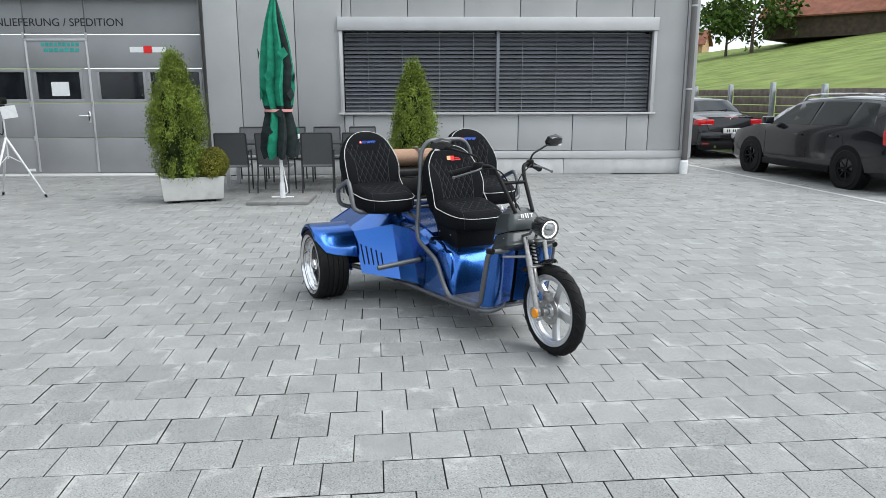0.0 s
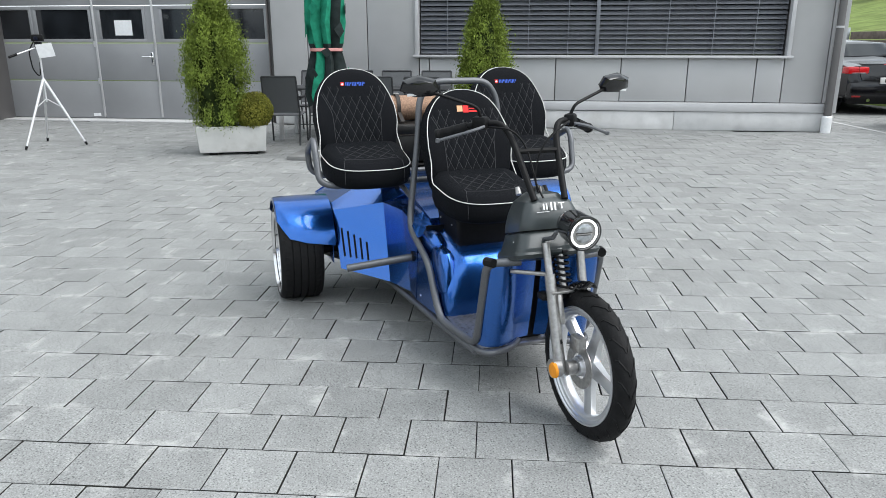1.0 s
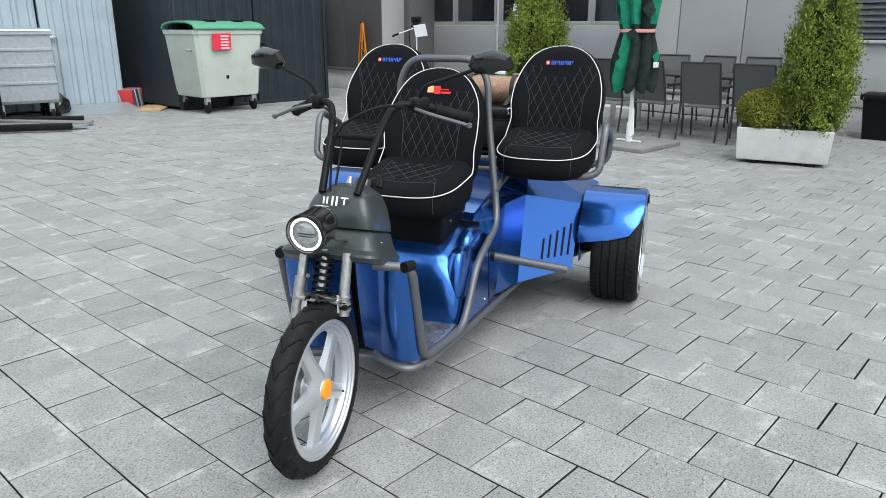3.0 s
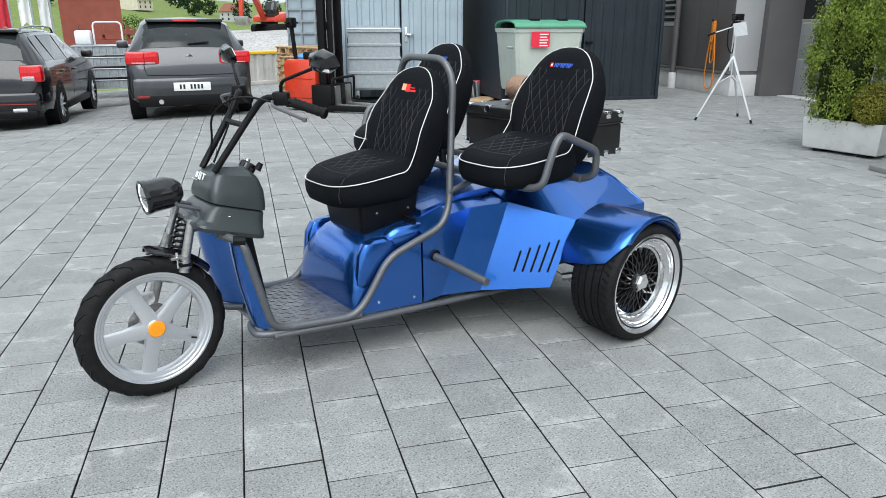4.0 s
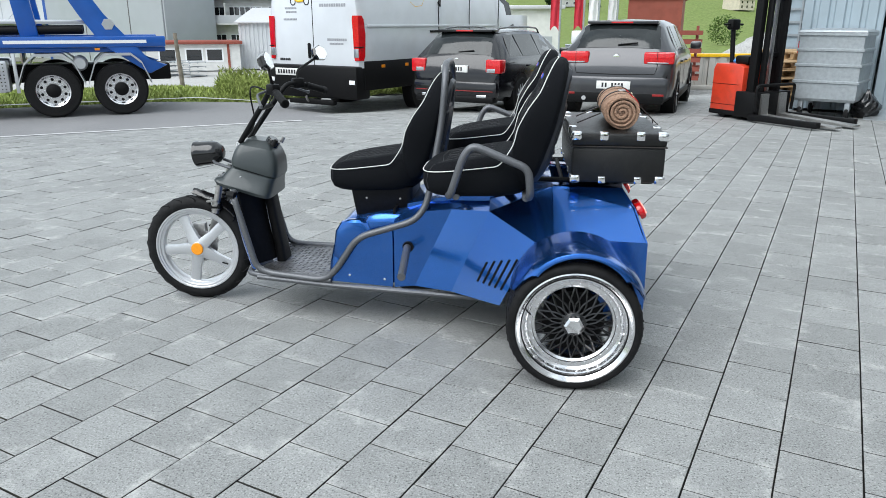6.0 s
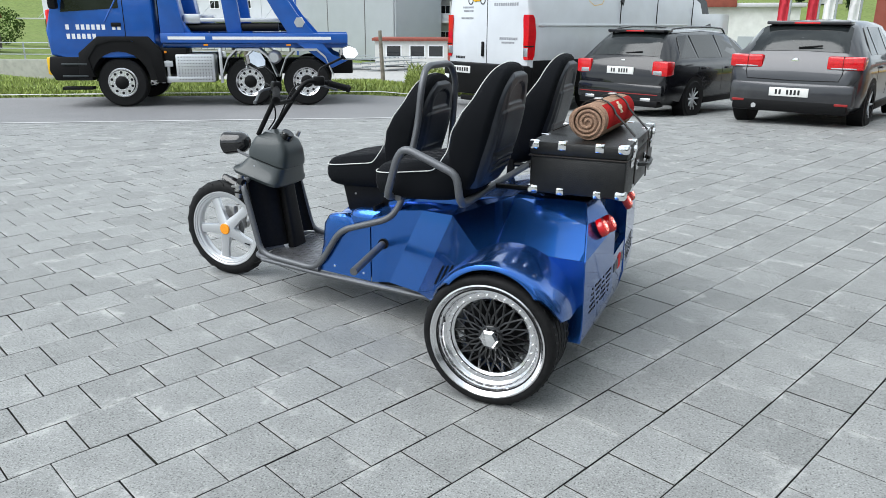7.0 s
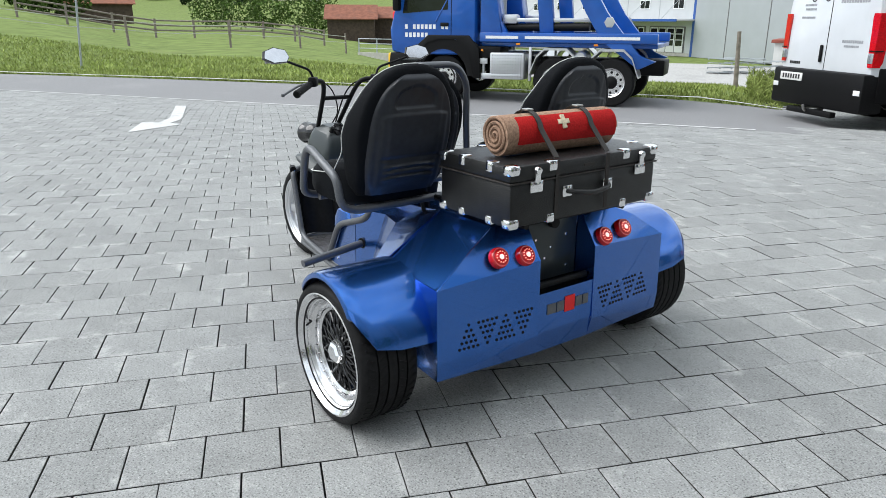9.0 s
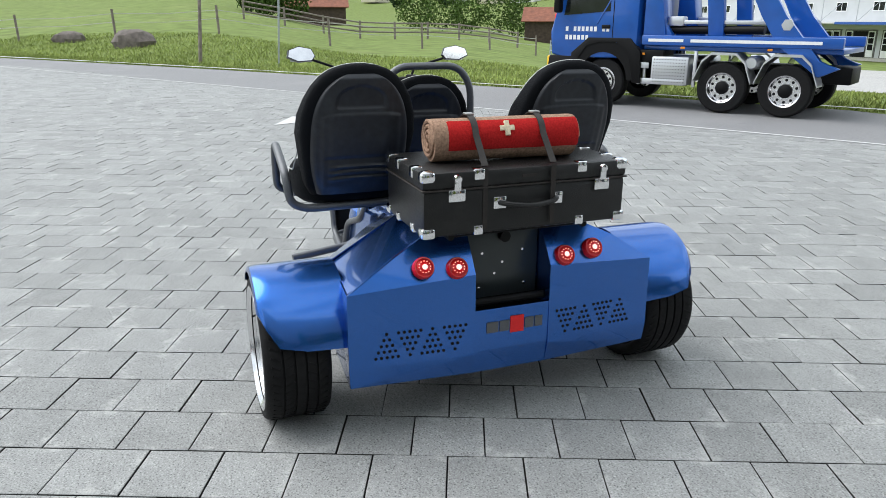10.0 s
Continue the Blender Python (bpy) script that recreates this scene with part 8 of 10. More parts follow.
for s in (1, -1):
    part("mast_rail", box(0.5, 0.62, *sorted((0.2 * s, 0.3 * s)), 0.05, 2.6, 0.01), M_BLACK, fork, "black mast rail")
    part("inner_rail", box(0.62, 0.7, *sorted((0.15 * s, 0.2 * s)), 0.08, 2.3, 0.008), M_BLACK, fork)
    part("fork_arm", prism([(0.7, 0.04), (1.95, 0.03), (1.95, 0.06), (0.78, 0.1), (0.78, 0.4), (0.72, 0.4)], *sorted((0.12 * s, 0.28 * s)), 0.008), M_STEEL, fork, "worn steel fork")
    part("support_leg", box(0.7, 1.8, *sorted((0.36 * s, 0.46 * s)), 0.03, 0.11, 0.01), M_BLACK, fork)
    part("wheel", lathe([(0, -0.05), (0.075, -0.05), (0.08, 0.0), (0.075, 0.05), (0, 0.05)], "y", (0.1, 0.24 * s, 0.08), 20), M_RUBBER, fork)
part("chain", box(0.6, 0.64, -0.02, 0.02, 0.3, 2.4), M_STEEL, fork)
part("guard", tube(rounded([(0.78, -0.4, 0.15), (0.78, -0.42, 0.52), (0.78, 0.42, 0.52), (0.78, 0.4, 0.15)], 0.06), 0.022, 10), M_BLACK, fork)
part("tiller", tube(rounded([(-0.05, 0.0, 0.75), (-0.1, 0.0, 1.3)], 0.05), 0.035, 10), M_BLACK, fork)
part("tiller_head", box(-0.16, -0.04, -0.09, 0.09, 1.28, 1.44, 0.03), M_BLACK, fork)
part("tiller_bar", tube([(-0.1, -0.2, 1.36), (-0.1, 0.2, 1.36)], 0.016, 8), M_BLACK, fork)
M_CLOTH = make_mat("blue_cloth", (0.08, 0.3, 0.7), 0.9, 0.0, 30, 0.4, bump=0.5, bump_scale=40)
tagged(part("cleaning_rag", loft([oval(0, 0, z, a, b, 14, 2) for z, a, b in ((0.0, 0.13, 0.16), (0.03, 0.14, 0.17), (0.07, 0.1, 0.12), (0.09, 0.04, 0.05))]), M_CLOTH, m=FKM @ Matrix.Translation((0.12, 0.05, 0.805))), "crumpled blue cloth lying on the pallet stacker", "cloth")
for i in range(5):
    pm = Matrix.Translation((-4.3, -11.1, 0.145 * i)) @ Matrix.Rotation(radians(20 + 2 * math.sin(i * 3)), 4, "Z")
    if i == 0:
        pal = thing("wooden_pallet", "pale wooden pallet in a stack behind the container", "pallet", pm, "stacked pallets")
        for y in (-0.35, -0.175, 0, 0.175, 0.35):
            part("deck_board", box(-0.6, 0.6, y - 0.06, y + 0.06, 0.122, 0.144, 0.003), M_WOODPALE, pal)
        for x in (-0.5, 0, 0.5):
            part("bearer", box(x - 0.07, x + 0.07, -0.4, 0.4, 0.1, 0.121, 0.003), M_WOODPALE, pal)
            for y in (-0.33, 0, 0.33):
                part("block", box(x - 0.07, x + 0.07, y - 0.06, y + 0.06, 0.02, 0.1, 0.003), M_WOODPALE, pal)
        for y in (-0.33, 0, 0.33):
            part("skid_board", box(-0.6, 0.6, y - 0.06, y + 0.06, 0.0, 0.02, 0.003), M_WOODPALE, pal)
    else:
        copy_thing(pal, pm)
cols = [(0.5, 0.04, 0.04), (0.04, 0.12, 0.4), (0.6, 0.58, 0.5), (0.05, 0.05, 0.06), (0.55, 0.5, 0.44), (0.1, 0.25, 0.3)]
for k in range(8):
    mt = make_mat("book_cover", cols[k % 6], 0.6, 0.0, 8, 0.1)
    p = Vector((-6.1, -8.5, 0)) + Vector((-0.35, -0.15, 0)) * 0.2 * k + Vector((0.05, 0.12, 0))
    tagged(part("ring_binder", box(-0.03, 0.03, -0.14, 0.14, 0, 0.3, 0.004), mt, m=Matrix.Translation(p) @ pose(0, 0, 0, 0, 10 + 3 * (k % 3), 20)), "used ring binder leaning against the container", "binder", "binders by the container")
tagged(part("wooden_board", box(-0.35, 0.3, -0.2, 0.2, 0.0, 0.02, 0.004), M_WOODPALE, m=Matrix.Translation((-5.97, -7.75, 0.012)) @ pose(0, 0, 0, 0, 2, 25)), "loose pale board lying on the paving", "board")

# louvre and hose on the dark wall
louvre = thing("wall_louvre", "dark slatted ventilation louvre in the wall", "louvre", FM)
part("louvre_frame", box(-2.75, -1.72, 1.0, 1.06, 1.3, 2.6, 0.01), M_TRIMGREY, louvre)
for k in range(9):
    part("slat", box(-2.7, -1.77, 1.05, 1.08, 1.4 + 0.12 * k, 1.47 + 0.12 * k, 0.004), M_BLACK, louvre)
M_HOSE = make_mat("orange_hose", (0.65, 0.22, 0.02), 0.5, 0.0, 20, 0.15)
hose = thing("garden_hose", "orange hose hanging in loops from a wall hook", "hose", FM)
HX, HN, HH = -0.12, 1.04, 1.4
part("hook", tube(rounded([(HX, HN - 0.02, HH - 0.02), (HX, HN + 0.09, HH - 0.02), (HX, HN + 0.11, HH + 0.03)], 0.02), 0.012, 8), M_BLACK, hose)
for k, (w, d) in enumerate(((0.07, 0.55), (0.1, 0.8), (0.28, 1.3), (0.05, 0.4))):
    y = HN + 0.04 + 0.014 * k
    pts = rounded([(HX - 0.02, y, HH), (HX - w * 0.55, y, HH - d * 0.6), (HX - w * 0.6, y, HH - d), (HX + w * 0.6, y, HH - d), (HX + w * 0.5, y, HH - d * 0.5), (HX + 0.02, y, HH)], 0.3, 6)
    part("hose_loop", tube(pts, 0.013, 8), M_HOSE, hose)

# ---- seating corner: planters, parasol, chairs ----
M_PLANTER = make_mat("white_cast_planter", (0.6, 0.6, 0.58), 0.7, 0.0, 6, 0.06, bump=0.1, bump_scale=80, dirt=(0.42, 0.41, 0.38), dirt_amt=0.5, dirt_scale=5)
M_THUJA = make_mat("thuja_leaf", (0.145, 0.195, 0.032), 0.7, 0.0, 3, 0.45, island=0.5, spec=0.2)
M_BOX = make_mat("boxwood_leaf", (0.2, 0.2, 0.035), 0.75, 0.0, 3, 0.4, island=0.45, spec=0.2)
# Near-black green for plant cores; the colour stands in for shade between leaves.
M_LEAFSHADE = make_mat("painted_foliage_shade", (0.02, 0.03, 0.01), 0.95, 0.0, 9, 0.5, spec=0.05)
M_BARK = make_mat("bark", (0.1, 0.075, 0.055), 0.95, 0.0, 12, 0.3, bump=0.5, bump_scale=30)
M_LEAF = make_mat("tree_leaf", (0.06, 0.105, 0.022), 0.75, 0.0, 0.7, 0.35, island=0.45, spec=0.15)
M_LEAFDARK = make_mat("dark_tree_leaf", (0.022, 0.042, 0.016), 0.8, 0.0, 0.7, 0.35, island=0.4, spec=0.1)


def leaf_cards(points, size, seed, up=0.0, aspect=1.6):
    """Many small leaf clumps: bent quads at the given places."""
    g = np.random.RandomState(seed)
    n = len(points)
    p = np.array(points)
    d = g.normal(size=(n, 3))
    d[:, 2] = d[:, 2] * (1 - up) + up * 1.8
    d /= np.linalg.norm(d, axis=1)[:, None]
    e = np.cross(d, g.normal(size=(n, 3)))
    e /= np.linalg.norm(e, axis=1)[:, None]
    f = np.cross(d, e)
    s = size * g.uniform(0.6, 1.3, n)[:, None]
    v = np.stack([p - e * s * 0.3, p + d * s * aspect * 0.5 - e * s * 0.5 + f * s * 0.15, p + d * s * aspect, p + d * s * aspect * 0.45 + e * s * 0.5 + f * s * 0.15, p + e * s * 0.3], 1)
    faces = [(5 * i, 5 * i + 1, 5 * i + 2, 5 * i + 3, 5 * i + 4) for i in range(n)]
    me = bpy.data.meshes.new("leaves")
    me.from_pydata(v.reshape(-1, 3).tolist(), [], faces)
    return me


def crown(name, pts, size, seed, mat, parent, up=0.0, aspect=1.6):
    me = leaf_cards(pts, size, seed, up, aspect)
    me.materials.append(mat)
    ob = new(name, me)
    ob.parent = parent
    return ob


THUJA_OUTLINE = ((0.0, 0.72), (0.1, 0.9), (0.3, 1.0), (0.5, 0.92), (0.68, 0.72), (0.82, 0.46), (0.93, 0.22), (1.0, 0.05))


def thuja(m, h, r, seed, label):
    ob = thing("thuja", label, "conifer", m)
    g = random.Random(seed)

    def rad(z):
        k = z / h
        for (a, u), (b, v) in zip(THUJA_OUTLINE, THUJA_OUTLINE[1:]):
            if a <= k <= b:
                return r * (u + (v - u) * (k - a) / (b - a))
        return r * 0.05

    part("trunk", tube([(0, 0, 0), (0.01, 0, h * 0.5), (0, 0.01, h * 0.9)], 0.03, 8, radii=[0.035, 0.02, 0.008]), M_BARK, ob)
    # Solid core, coloured as the shade behind the outer leaves.
    part("core", loft([[(rad(h * k / 12) * 0.7 * (1 + g.uniform(-0.15, 0.15)) * math.cos(t), rad(h * k / 12) * 0.7 * (1 + g.uniform(-0.15, 0.15)) * math.sin(t), 0.04 + h * 0.93 * k / 12) for t in (2 * math.pi * q / 12 for q in range(12))] for k in range(13)]), M_LEAFSHADE, ob, "solid dark core painted as the shade inside the foliage", smooth=0)
    pts = []
    lumps = [(g.uniform(0.03, 0.97) ** 0.9 * h, g.uniform(0, 6.283), g.uniform(0.05, 0.1)) for _ in range(240)]
    for z, a, s in lumps:
        rr = rad(z) * g.uniform(0.78, 1.06)
        c = Vector((rr * math.cos(a), rr * math.sin(a), z))
        for _ in range(150):
            q = c + Vector((g.gauss(0, s * 0.5), g.gauss(0, s * 0.5), g.gauss(0, s * 0.8)))
            pts.append(tuple(q))
    crown("foliage", pts, 0.0115, seed, M_THUJA, ob, up=0.65, aspect=2.4)
    return ob


def boxwood(m, r, seed, label):
    ob = thing("boxwood", label, "shrub", m)
    g = random.Random(seed)
    # Dark ball under the leaf cards paints the shade inside the shrub.
    part("core", loft([[(r * 0.86 * math.sin(math.pi * (k + 0.5) / 9) * math.cos(t), r * 0.86 * math.sin(math.pi * (k + 0.5) / 9) * math.sin(t), r - r * 0.9 * math.cos(math.pi * (k + 0.5) / 9)) for t in (2 * math.pi * q / 14 for q in range(14))] for k in range(9)]), M_LEAFSHADE, ob, "solid dark core painted as the shade inside the foliage", smooth=0)
    pts = []
    for _ in range(14000):
        v = Vector((g.gauss(0, 1), g.gauss(0, 1), g.gauss(0, 1))).normalized()
        rr = r * g.uniform(0.84, 1.03) * (1 + 0.05 * math.sin(5 * v.x + 3 * v.y))
        pts.append((v.x * rr * 1.08, v.y * rr * 1.08, r + v.z * rr * 0.95))
    crown("foliage", pts, 0.0115, seed, M_BOX, ob, aspect=1.3)
    return ob


def planter(p, q):
    m, L = frame_between(p, q)
    ob = thing("planter", "long white cast planter box on small feet", "planter", m, "white planters")
    D, H = 0.36, 0.36
    outer = [[(x, y, z) for x, y in ((e, -e), (L - e, -e), (L - e, -D + e), (e, -D + e))] for z, e in ((0.035, 0.03), (0.05, 0.02), (H - 0.01, 0.0), (H, 0.006))]
    inner = [[(x, y, z) for x, y in ((e, -e), (L - e, -e), (L - e, -D + e), (e, -D + e))] for z, e in ((H, 0.03), (H - 0.06, 0.04))]
    part("box", loft(outer + inner), M_PLANTER, ob, smooth=30)
    part("soil", box(0.04, L - 0.04, -D + 0.04, -0.04, H - 0.08, H - 0.05), M_BARK, ob)
    for x in (0.18, L - 0.18):
        part("foot", box(x - 0.05, x + 0.05, -D + 0.06, -0.04, 0.0, 0.036, 0.004), M_BLACK, ob)
    return m


m1 = planter((-5.5, -1.5), (-5.45, -0.65))
thuja(m1 @ Matrix.Translation((0.28, -0.2, 0.31)), 1.76, 0.38, 11, "tall clipped yellow-green thuja in a white planter")
boxwood(m1 @ Matrix.Translation((0.7, -0.14, 0.3)), 0.24, 12, "round clipped boxwood in a white planter")
m2 = planter((-4.37, 1.25), (-4.29, 2.13))
thuja(m2 @ Matrix.Translation((0.66, -0.18, 0.31)), 1.62, 0.31, 13, "tall clipped thuja in a white planter by the window")
boxwood(m2 @ Matrix.Translation((0.22, -0.17, 0.3)), 0.23, 14, "round clipped boxwood beside a thuja")

m, L = frame_between((-6.66, 2.68), (-6.41, 3.5))
chest = thing("storage_chest", "black plastic garden storage chest by the wall", "chest", m)
part("body", loft([[(x, y, z) for x, y in ((e, -e), (0.88 - e, -e), (0.88 - e, -0.5 + e), (e, -0.5 + e))] for z, e in ((0.0, 0.05), (0.46, 0.01), (0.48, 0.0))]), M_BLACK, chest, smooth=25)
part("lid", box(-0.03, 0.91, -0.53, 0.03, 0.482, 0.55, 0.015), M_BLACK, chest)

M_CANVAS = make_mat("green_canvas", (0.015, 0.19, 0.115), 0.85, 0.0, 12, 0.25, bump=0.2, bump_scale=200, spec=0.15)
M_CANVASDARK = make_mat("black_green_canvas", (0.02, 0.027, 0.027), 0.85, 0.0, 12, 0.3, bump=0.2, bump_scale=200, spec=0.15)
UM = Matrix.Translation((-5.08, 0.1, 0)) @ Matrix.Rotation(radians(65.5), 4, "Z")
parasol = thing("parasol", "closed green and black parasol on a stone slab base", "parasol", UM)
bm = bmesh.new()
for x in (-1, 1):
    for y in (-1, 1):
        add_box(bm, *sorted((x * 0.004, x * 0.43)), *sorted((y * 0.004, y * 0.43)), 0.0, 0.05, 0.006)
M_SLAB = make_mat("grey_stone_slab", (0.2, 0.2, 0.195), 0.85, 0.0, 5, 0.15, bump=0.2, bump_scale=60, dirt=(0.13, 0.13, 0.125), dirt_amt=0.5, dirt_scale=3)
part("slab", bm, M_SLAB, parasol, "grey stone slab base")
part("pole", tube([(0, 0, 0.05), (0, 0, 2.8)], 0.024, 14), M_WHITE, parasol, "white pole")
bm = tube(rounded([(0.03, -0.02, 0.1), (0.09, -0.06, 0.14), (0.03, -0.02, 0.5)], 0.02), 0.008, 8)
add_tube(bm, [(-0.16, 0, 0.06), (0.16, 0, 0.06)], 0.012, 6)
add_lathe(bm, [(0, 0), (0.04, 0), (0.035, 0.22), (0, 0.22)], "z", (0, 0, 0.05), 14)
part("crank", bm, M_WHITE, parasol)
zs = [(0.68, 0.24), (0.76, 0.28), (0.95, 0.27), (1.15, 0.225), (1.29, 0.185), (1.36, 0.21), (1.6, 0.245), (1.9, 0.24), (2.2, 0.2), (2.5, 0.13), (2.75, 0.06), (2.8, 0.045)]
NG = 8
for g in range(NG):
    # each gore hangs in a fold of its own
    rings = []
    for z, r in zs:
        a0, a1 = 2 * math.pi * g / NG, 2 * math.pi * (g + 1) / NG
        row = []
        for q in range(7):
            t = q / 6
            a = a0 + (a1 - a0) * t
            f = 1.0 - 0.38 * abs(2 * t - 1) ** 1.3 * (1 if z < 2.6 else 0.4)
            zz = z - (0.07 * math.sin(math.pi * t) if z < 0.7 else 0)
            row.append((r * f * math.cos(a + 0.12 * math.sin(z * 7)), r * f * math.sin(a + 0.12 * math.sin(z * 7)), zz))
        rings.append(row)
    for band, green in ((rings[:6], g % 4 == 1), (rings[5:], g % 4 != 3)):
        part("canopy_gore", loft(band, closed=False), M_CANVAS if green else M_CANVASDARK, parasol, "green canvas gore" if green else "black canvas gore", smooth=60)
for z, s in ((1.0, 0.07), (1.5, 0.08), (1.75, 0.06), (2.05, 0.07), (1.25, 0.05)):
    for k in range(3):
        a = 2.1 * k + z * 3 + 5.4
        r = 0.248 if z > 1.4 else 0.265 if z < 1.1 else 0.2
        bm = sheet([[(r * math.cos(a), r * math.sin(a), z - s), (r * math.cos(a + 0.35), r * math.sin(a + 0.35), z), (r * math.cos(a + 0.1), r * math.sin(a + 0.1), z + s * 1.3), (r * math.cos(a - 0.3), r * math.sin(a - 0.3), z + 0.02)]], 0.004, (0, 0, 1))
        part("canvas_patch", bm, M_CANVAS if k % 2 == 0 else M_CANVASDARK, parasol, "printed leaf shape")
part("tie", lathe([(0.184, 1.27), (0.196, 1.275), (0.196, 1.305), (0.184, 1.31)], "z", seg=24, closed=True), make_mat("pink_tie", (0.55, 0.25, 0.24), 0.8), parasol, "pale red tie band")
part("finial", lathe([(0, 2.86), (0.03, 2.85), (0.045, 2.8), (0.045, 2.77), (0, 2.77)], "z", seg=18), M_WHITE, parasol)
bm = bmesh.new()
for k in range(3):
    add_box(bm, 0.262, 0.276, -0.05 + 0.035 * k, -0.028 + 0.035 * k, 0.9, 0.96)
part("canvas_print", bm, M_WHITE, parasol, "white plain bars on the valance", smooth=0)

M_CHAIRMESH = make_mat("dark_grey_textile", (0.1, 0.104, 0.11), 0.8, 0.0, 300, 0.3, bump=0.2, bump_scale=300)
M_CHAIRFRAME = make_mat("anthracite_aluminium", (0.05, 0.052, 0.055), 0.45, 0.4, 60, 0.15)


def garden_chair():
    ob = thing("garden_chair", "stacking garden chair with dark grey textile and metal frame", "chair", None, "chairs round the garden table")
    for s in (1, -1):
        part("leg", tube(rounded([(0.25, 0.25 * s, 0.0), (0.22, 0.25 * s, 0.42), (0.2, 0.25 * s, 0.64), (-0.16, 0.25 * s, 0.64), (-0.2, 0.25 * s, 0.62)], 0.04), 0.013, 8), M_CHAIRFRAME, ob)
        part("leg", tube(rounded([(-0.28, 0.24 * s, 0.0), (-0.2, 0.24 * s, 0.42), (-0.23, 0.24 * s, 0.55), (-0.33, 0.23 * s, 0.93)], 0.04), 0.013, 8), M_CHAIRFRAME, ob)
        part("armrest", box(-0.2, 0.22, *sorted((0.225 * s, 0.275 * s)), 0.645, 0.665, 0.008), M_CHAIRFRAME, ob)
    part("top_rail", tube([(-0.33, -0.23, 0.93), (-0.33, 0.23, 0.93)], 0.013, 8), M_CHAIRFRAME, ob)
    part("seat", loft([[(x, y, z) for y in (-0.24, -0.08, 0.08, 0.24)] + [(x, y, z - 0.012) for y in (0.24, -0.24)] for x, z in ((0.22, 0.42), (0.0, 0.405), (-0.2, 0.41))]), M_CHAIRMESH, ob)
    part("backrest", loft([[(x, y, z) for y in (-0.225, -0.08, 0.08, 0.225)] + [(x - 0.012, y, z) for y in (0.225, -0.225)] for x, z in ((-0.2, 0.44), (-0.25, 0.65), (-0.325, 0.92))]), M_CHAIRMESH, ob)
    part("front_rail", tube([(0.22, -0.24, 0.41), (0.22, 0.24, 0.41)], 0.012, 8), M_CHAIRFRAME, ob)
    return ob


chair0 = garden_chair()
D24 = Vector((0.39, 0.92, 0)).normalized()
row = [Vector((-6.47, -0.32, 0)) + D24 * 0.66 * k for k in range(4)]
for i, p in enumerate(row):
    mm = Matrix.Translation(p) @ Matrix.Rotation(radians(159 + (4, -5, 3, -2)[i]), 4, "Z")
    if i == 0:
        chair0.matrix_basis = mm
    else:
        copy_thing(chair0, mm)
for i in range(4):
    copy_thing(chair0, Matrix.Translation(row[i] + Vector((-1.3, 0.55, 0))) @ Matrix.Rotation(radians(-21 + (3, -4, 2, 5)[i]), 4, "Z"))
TM = Matrix.Translation((row[0] + row[3]) / 2 + Vector((-0.66, 0.28, 0))) @ Matrix.Rotation(math.atan2(D24.y, D24.x), 4, "Z")
table = thing("garden_table", "long dark grey garden table between chairs", "table", TM)
part("tabletop", box(-1.25, 1.25, -0.42, 0.42, 0.715, 0.74, 0.006), M_CHAIRFRAME, table)
for x in (-1.18, 1.18):
    for y in (-0.36, 0.36):
        part("leg", box(x - 0.03, x + 0.03, y - 0.03, y + 0.03, 0.0, 0.715, 0.005), M_TRIMGREY, table)

# tripod with a small camera
M_TRIALU = make_mat("white_aluminium", (0.62, 0.63, 0.64), 0.35, 0.4, 40, 0.06)
tri = thing("tripod", "white aluminium tripod with a small black camera on top", "tripod", Matrix.Identity(4))
hub = Vector((-7.05, -3.44, 0.9))
for fx, fy in ((-6.66, -3.69), (-7.62, -3.62), (-6.98, -3.0)):
    f = Vector((fx, fy, 0.012))
    k = hub + (f - hub) * 0.5
    part("leg", tube([hub, k, f], 0.016, 8, radii=[0.02, 0.016, 0.012]), M_TRIALU, tri)
    part("brace", tube([hub + Vector((0, 0, -0.26)), hub + (f - hub) * 0.42], 0.007, 6), M_TRIALU, tri)
    part("rubber_foot", tube([f + (hub - f) * 0.05, f], 0.016, 8), M_BLACK, tri)
part("column", tube([hub + Vector((0, 0, -0.3)), hub + Vector((0, 0, 0.42))], 0.013, 10), M_TRIALU, tri)
part("head", box(-0.04, 0.04, -0.04, 0.04, 0.0, 0.08, 0.01), M_BLACK, tri, m=Matrix.Translation(hub + Vector((0, 0, 0.4))))
part("pan_handle", tube([hub + Vector((0, 0, 0.42)), hub + Vector((0.16, -0.3, 0.3))], 0.009, 8), M_TRIALU, tri)
part("handle_grip", tube([hub + Vector((0.13, -0.24, 0.325)), hub + Vector((0.18, -0.33, 0.285))], 0.016, 8), M_BLACK, tri)
part("camera_body", box(-0.05, 0.05, -0.07, 0.07, 0.0, 0.09, 0.012), M_BLACK, tri, "small black camera", m=Matrix.Translation(hub + Vector((0, 0, 0.485))))
part("camera_lens", lathe([(0, 0.1), (0.028, 0.1), (0.032, 0.05), (0, 0.05)], "x", seg=18), M_BLACKGLOSS, tri, m=Matrix.Translation(hub + Vector((0, 0, 0.525))))
part("paper_sheet", box(-0.002, 0.002, -0.1, 0.1, -0.12, 0.06), M_WHITE, tri, "white sheet of paper", m=Matrix.Translation(hub + Vector((0.05, 0.08, 0.4))) @ pose(0, 0, 0, 8, 12, 0))
part("cable_loop", tube(rounded([hub + Vector((0, -0.04, 0.5)), hub + Vector((0.02, -0.12, 0.36)), hub + Vector((0.02, -0.1, 0.12)), hub + Vector((0, -0.03, 0.02)), hub + Vector((0.0, 0.0, 0.3))], 0.06), 0.008, 6), M_BLACK, tri)

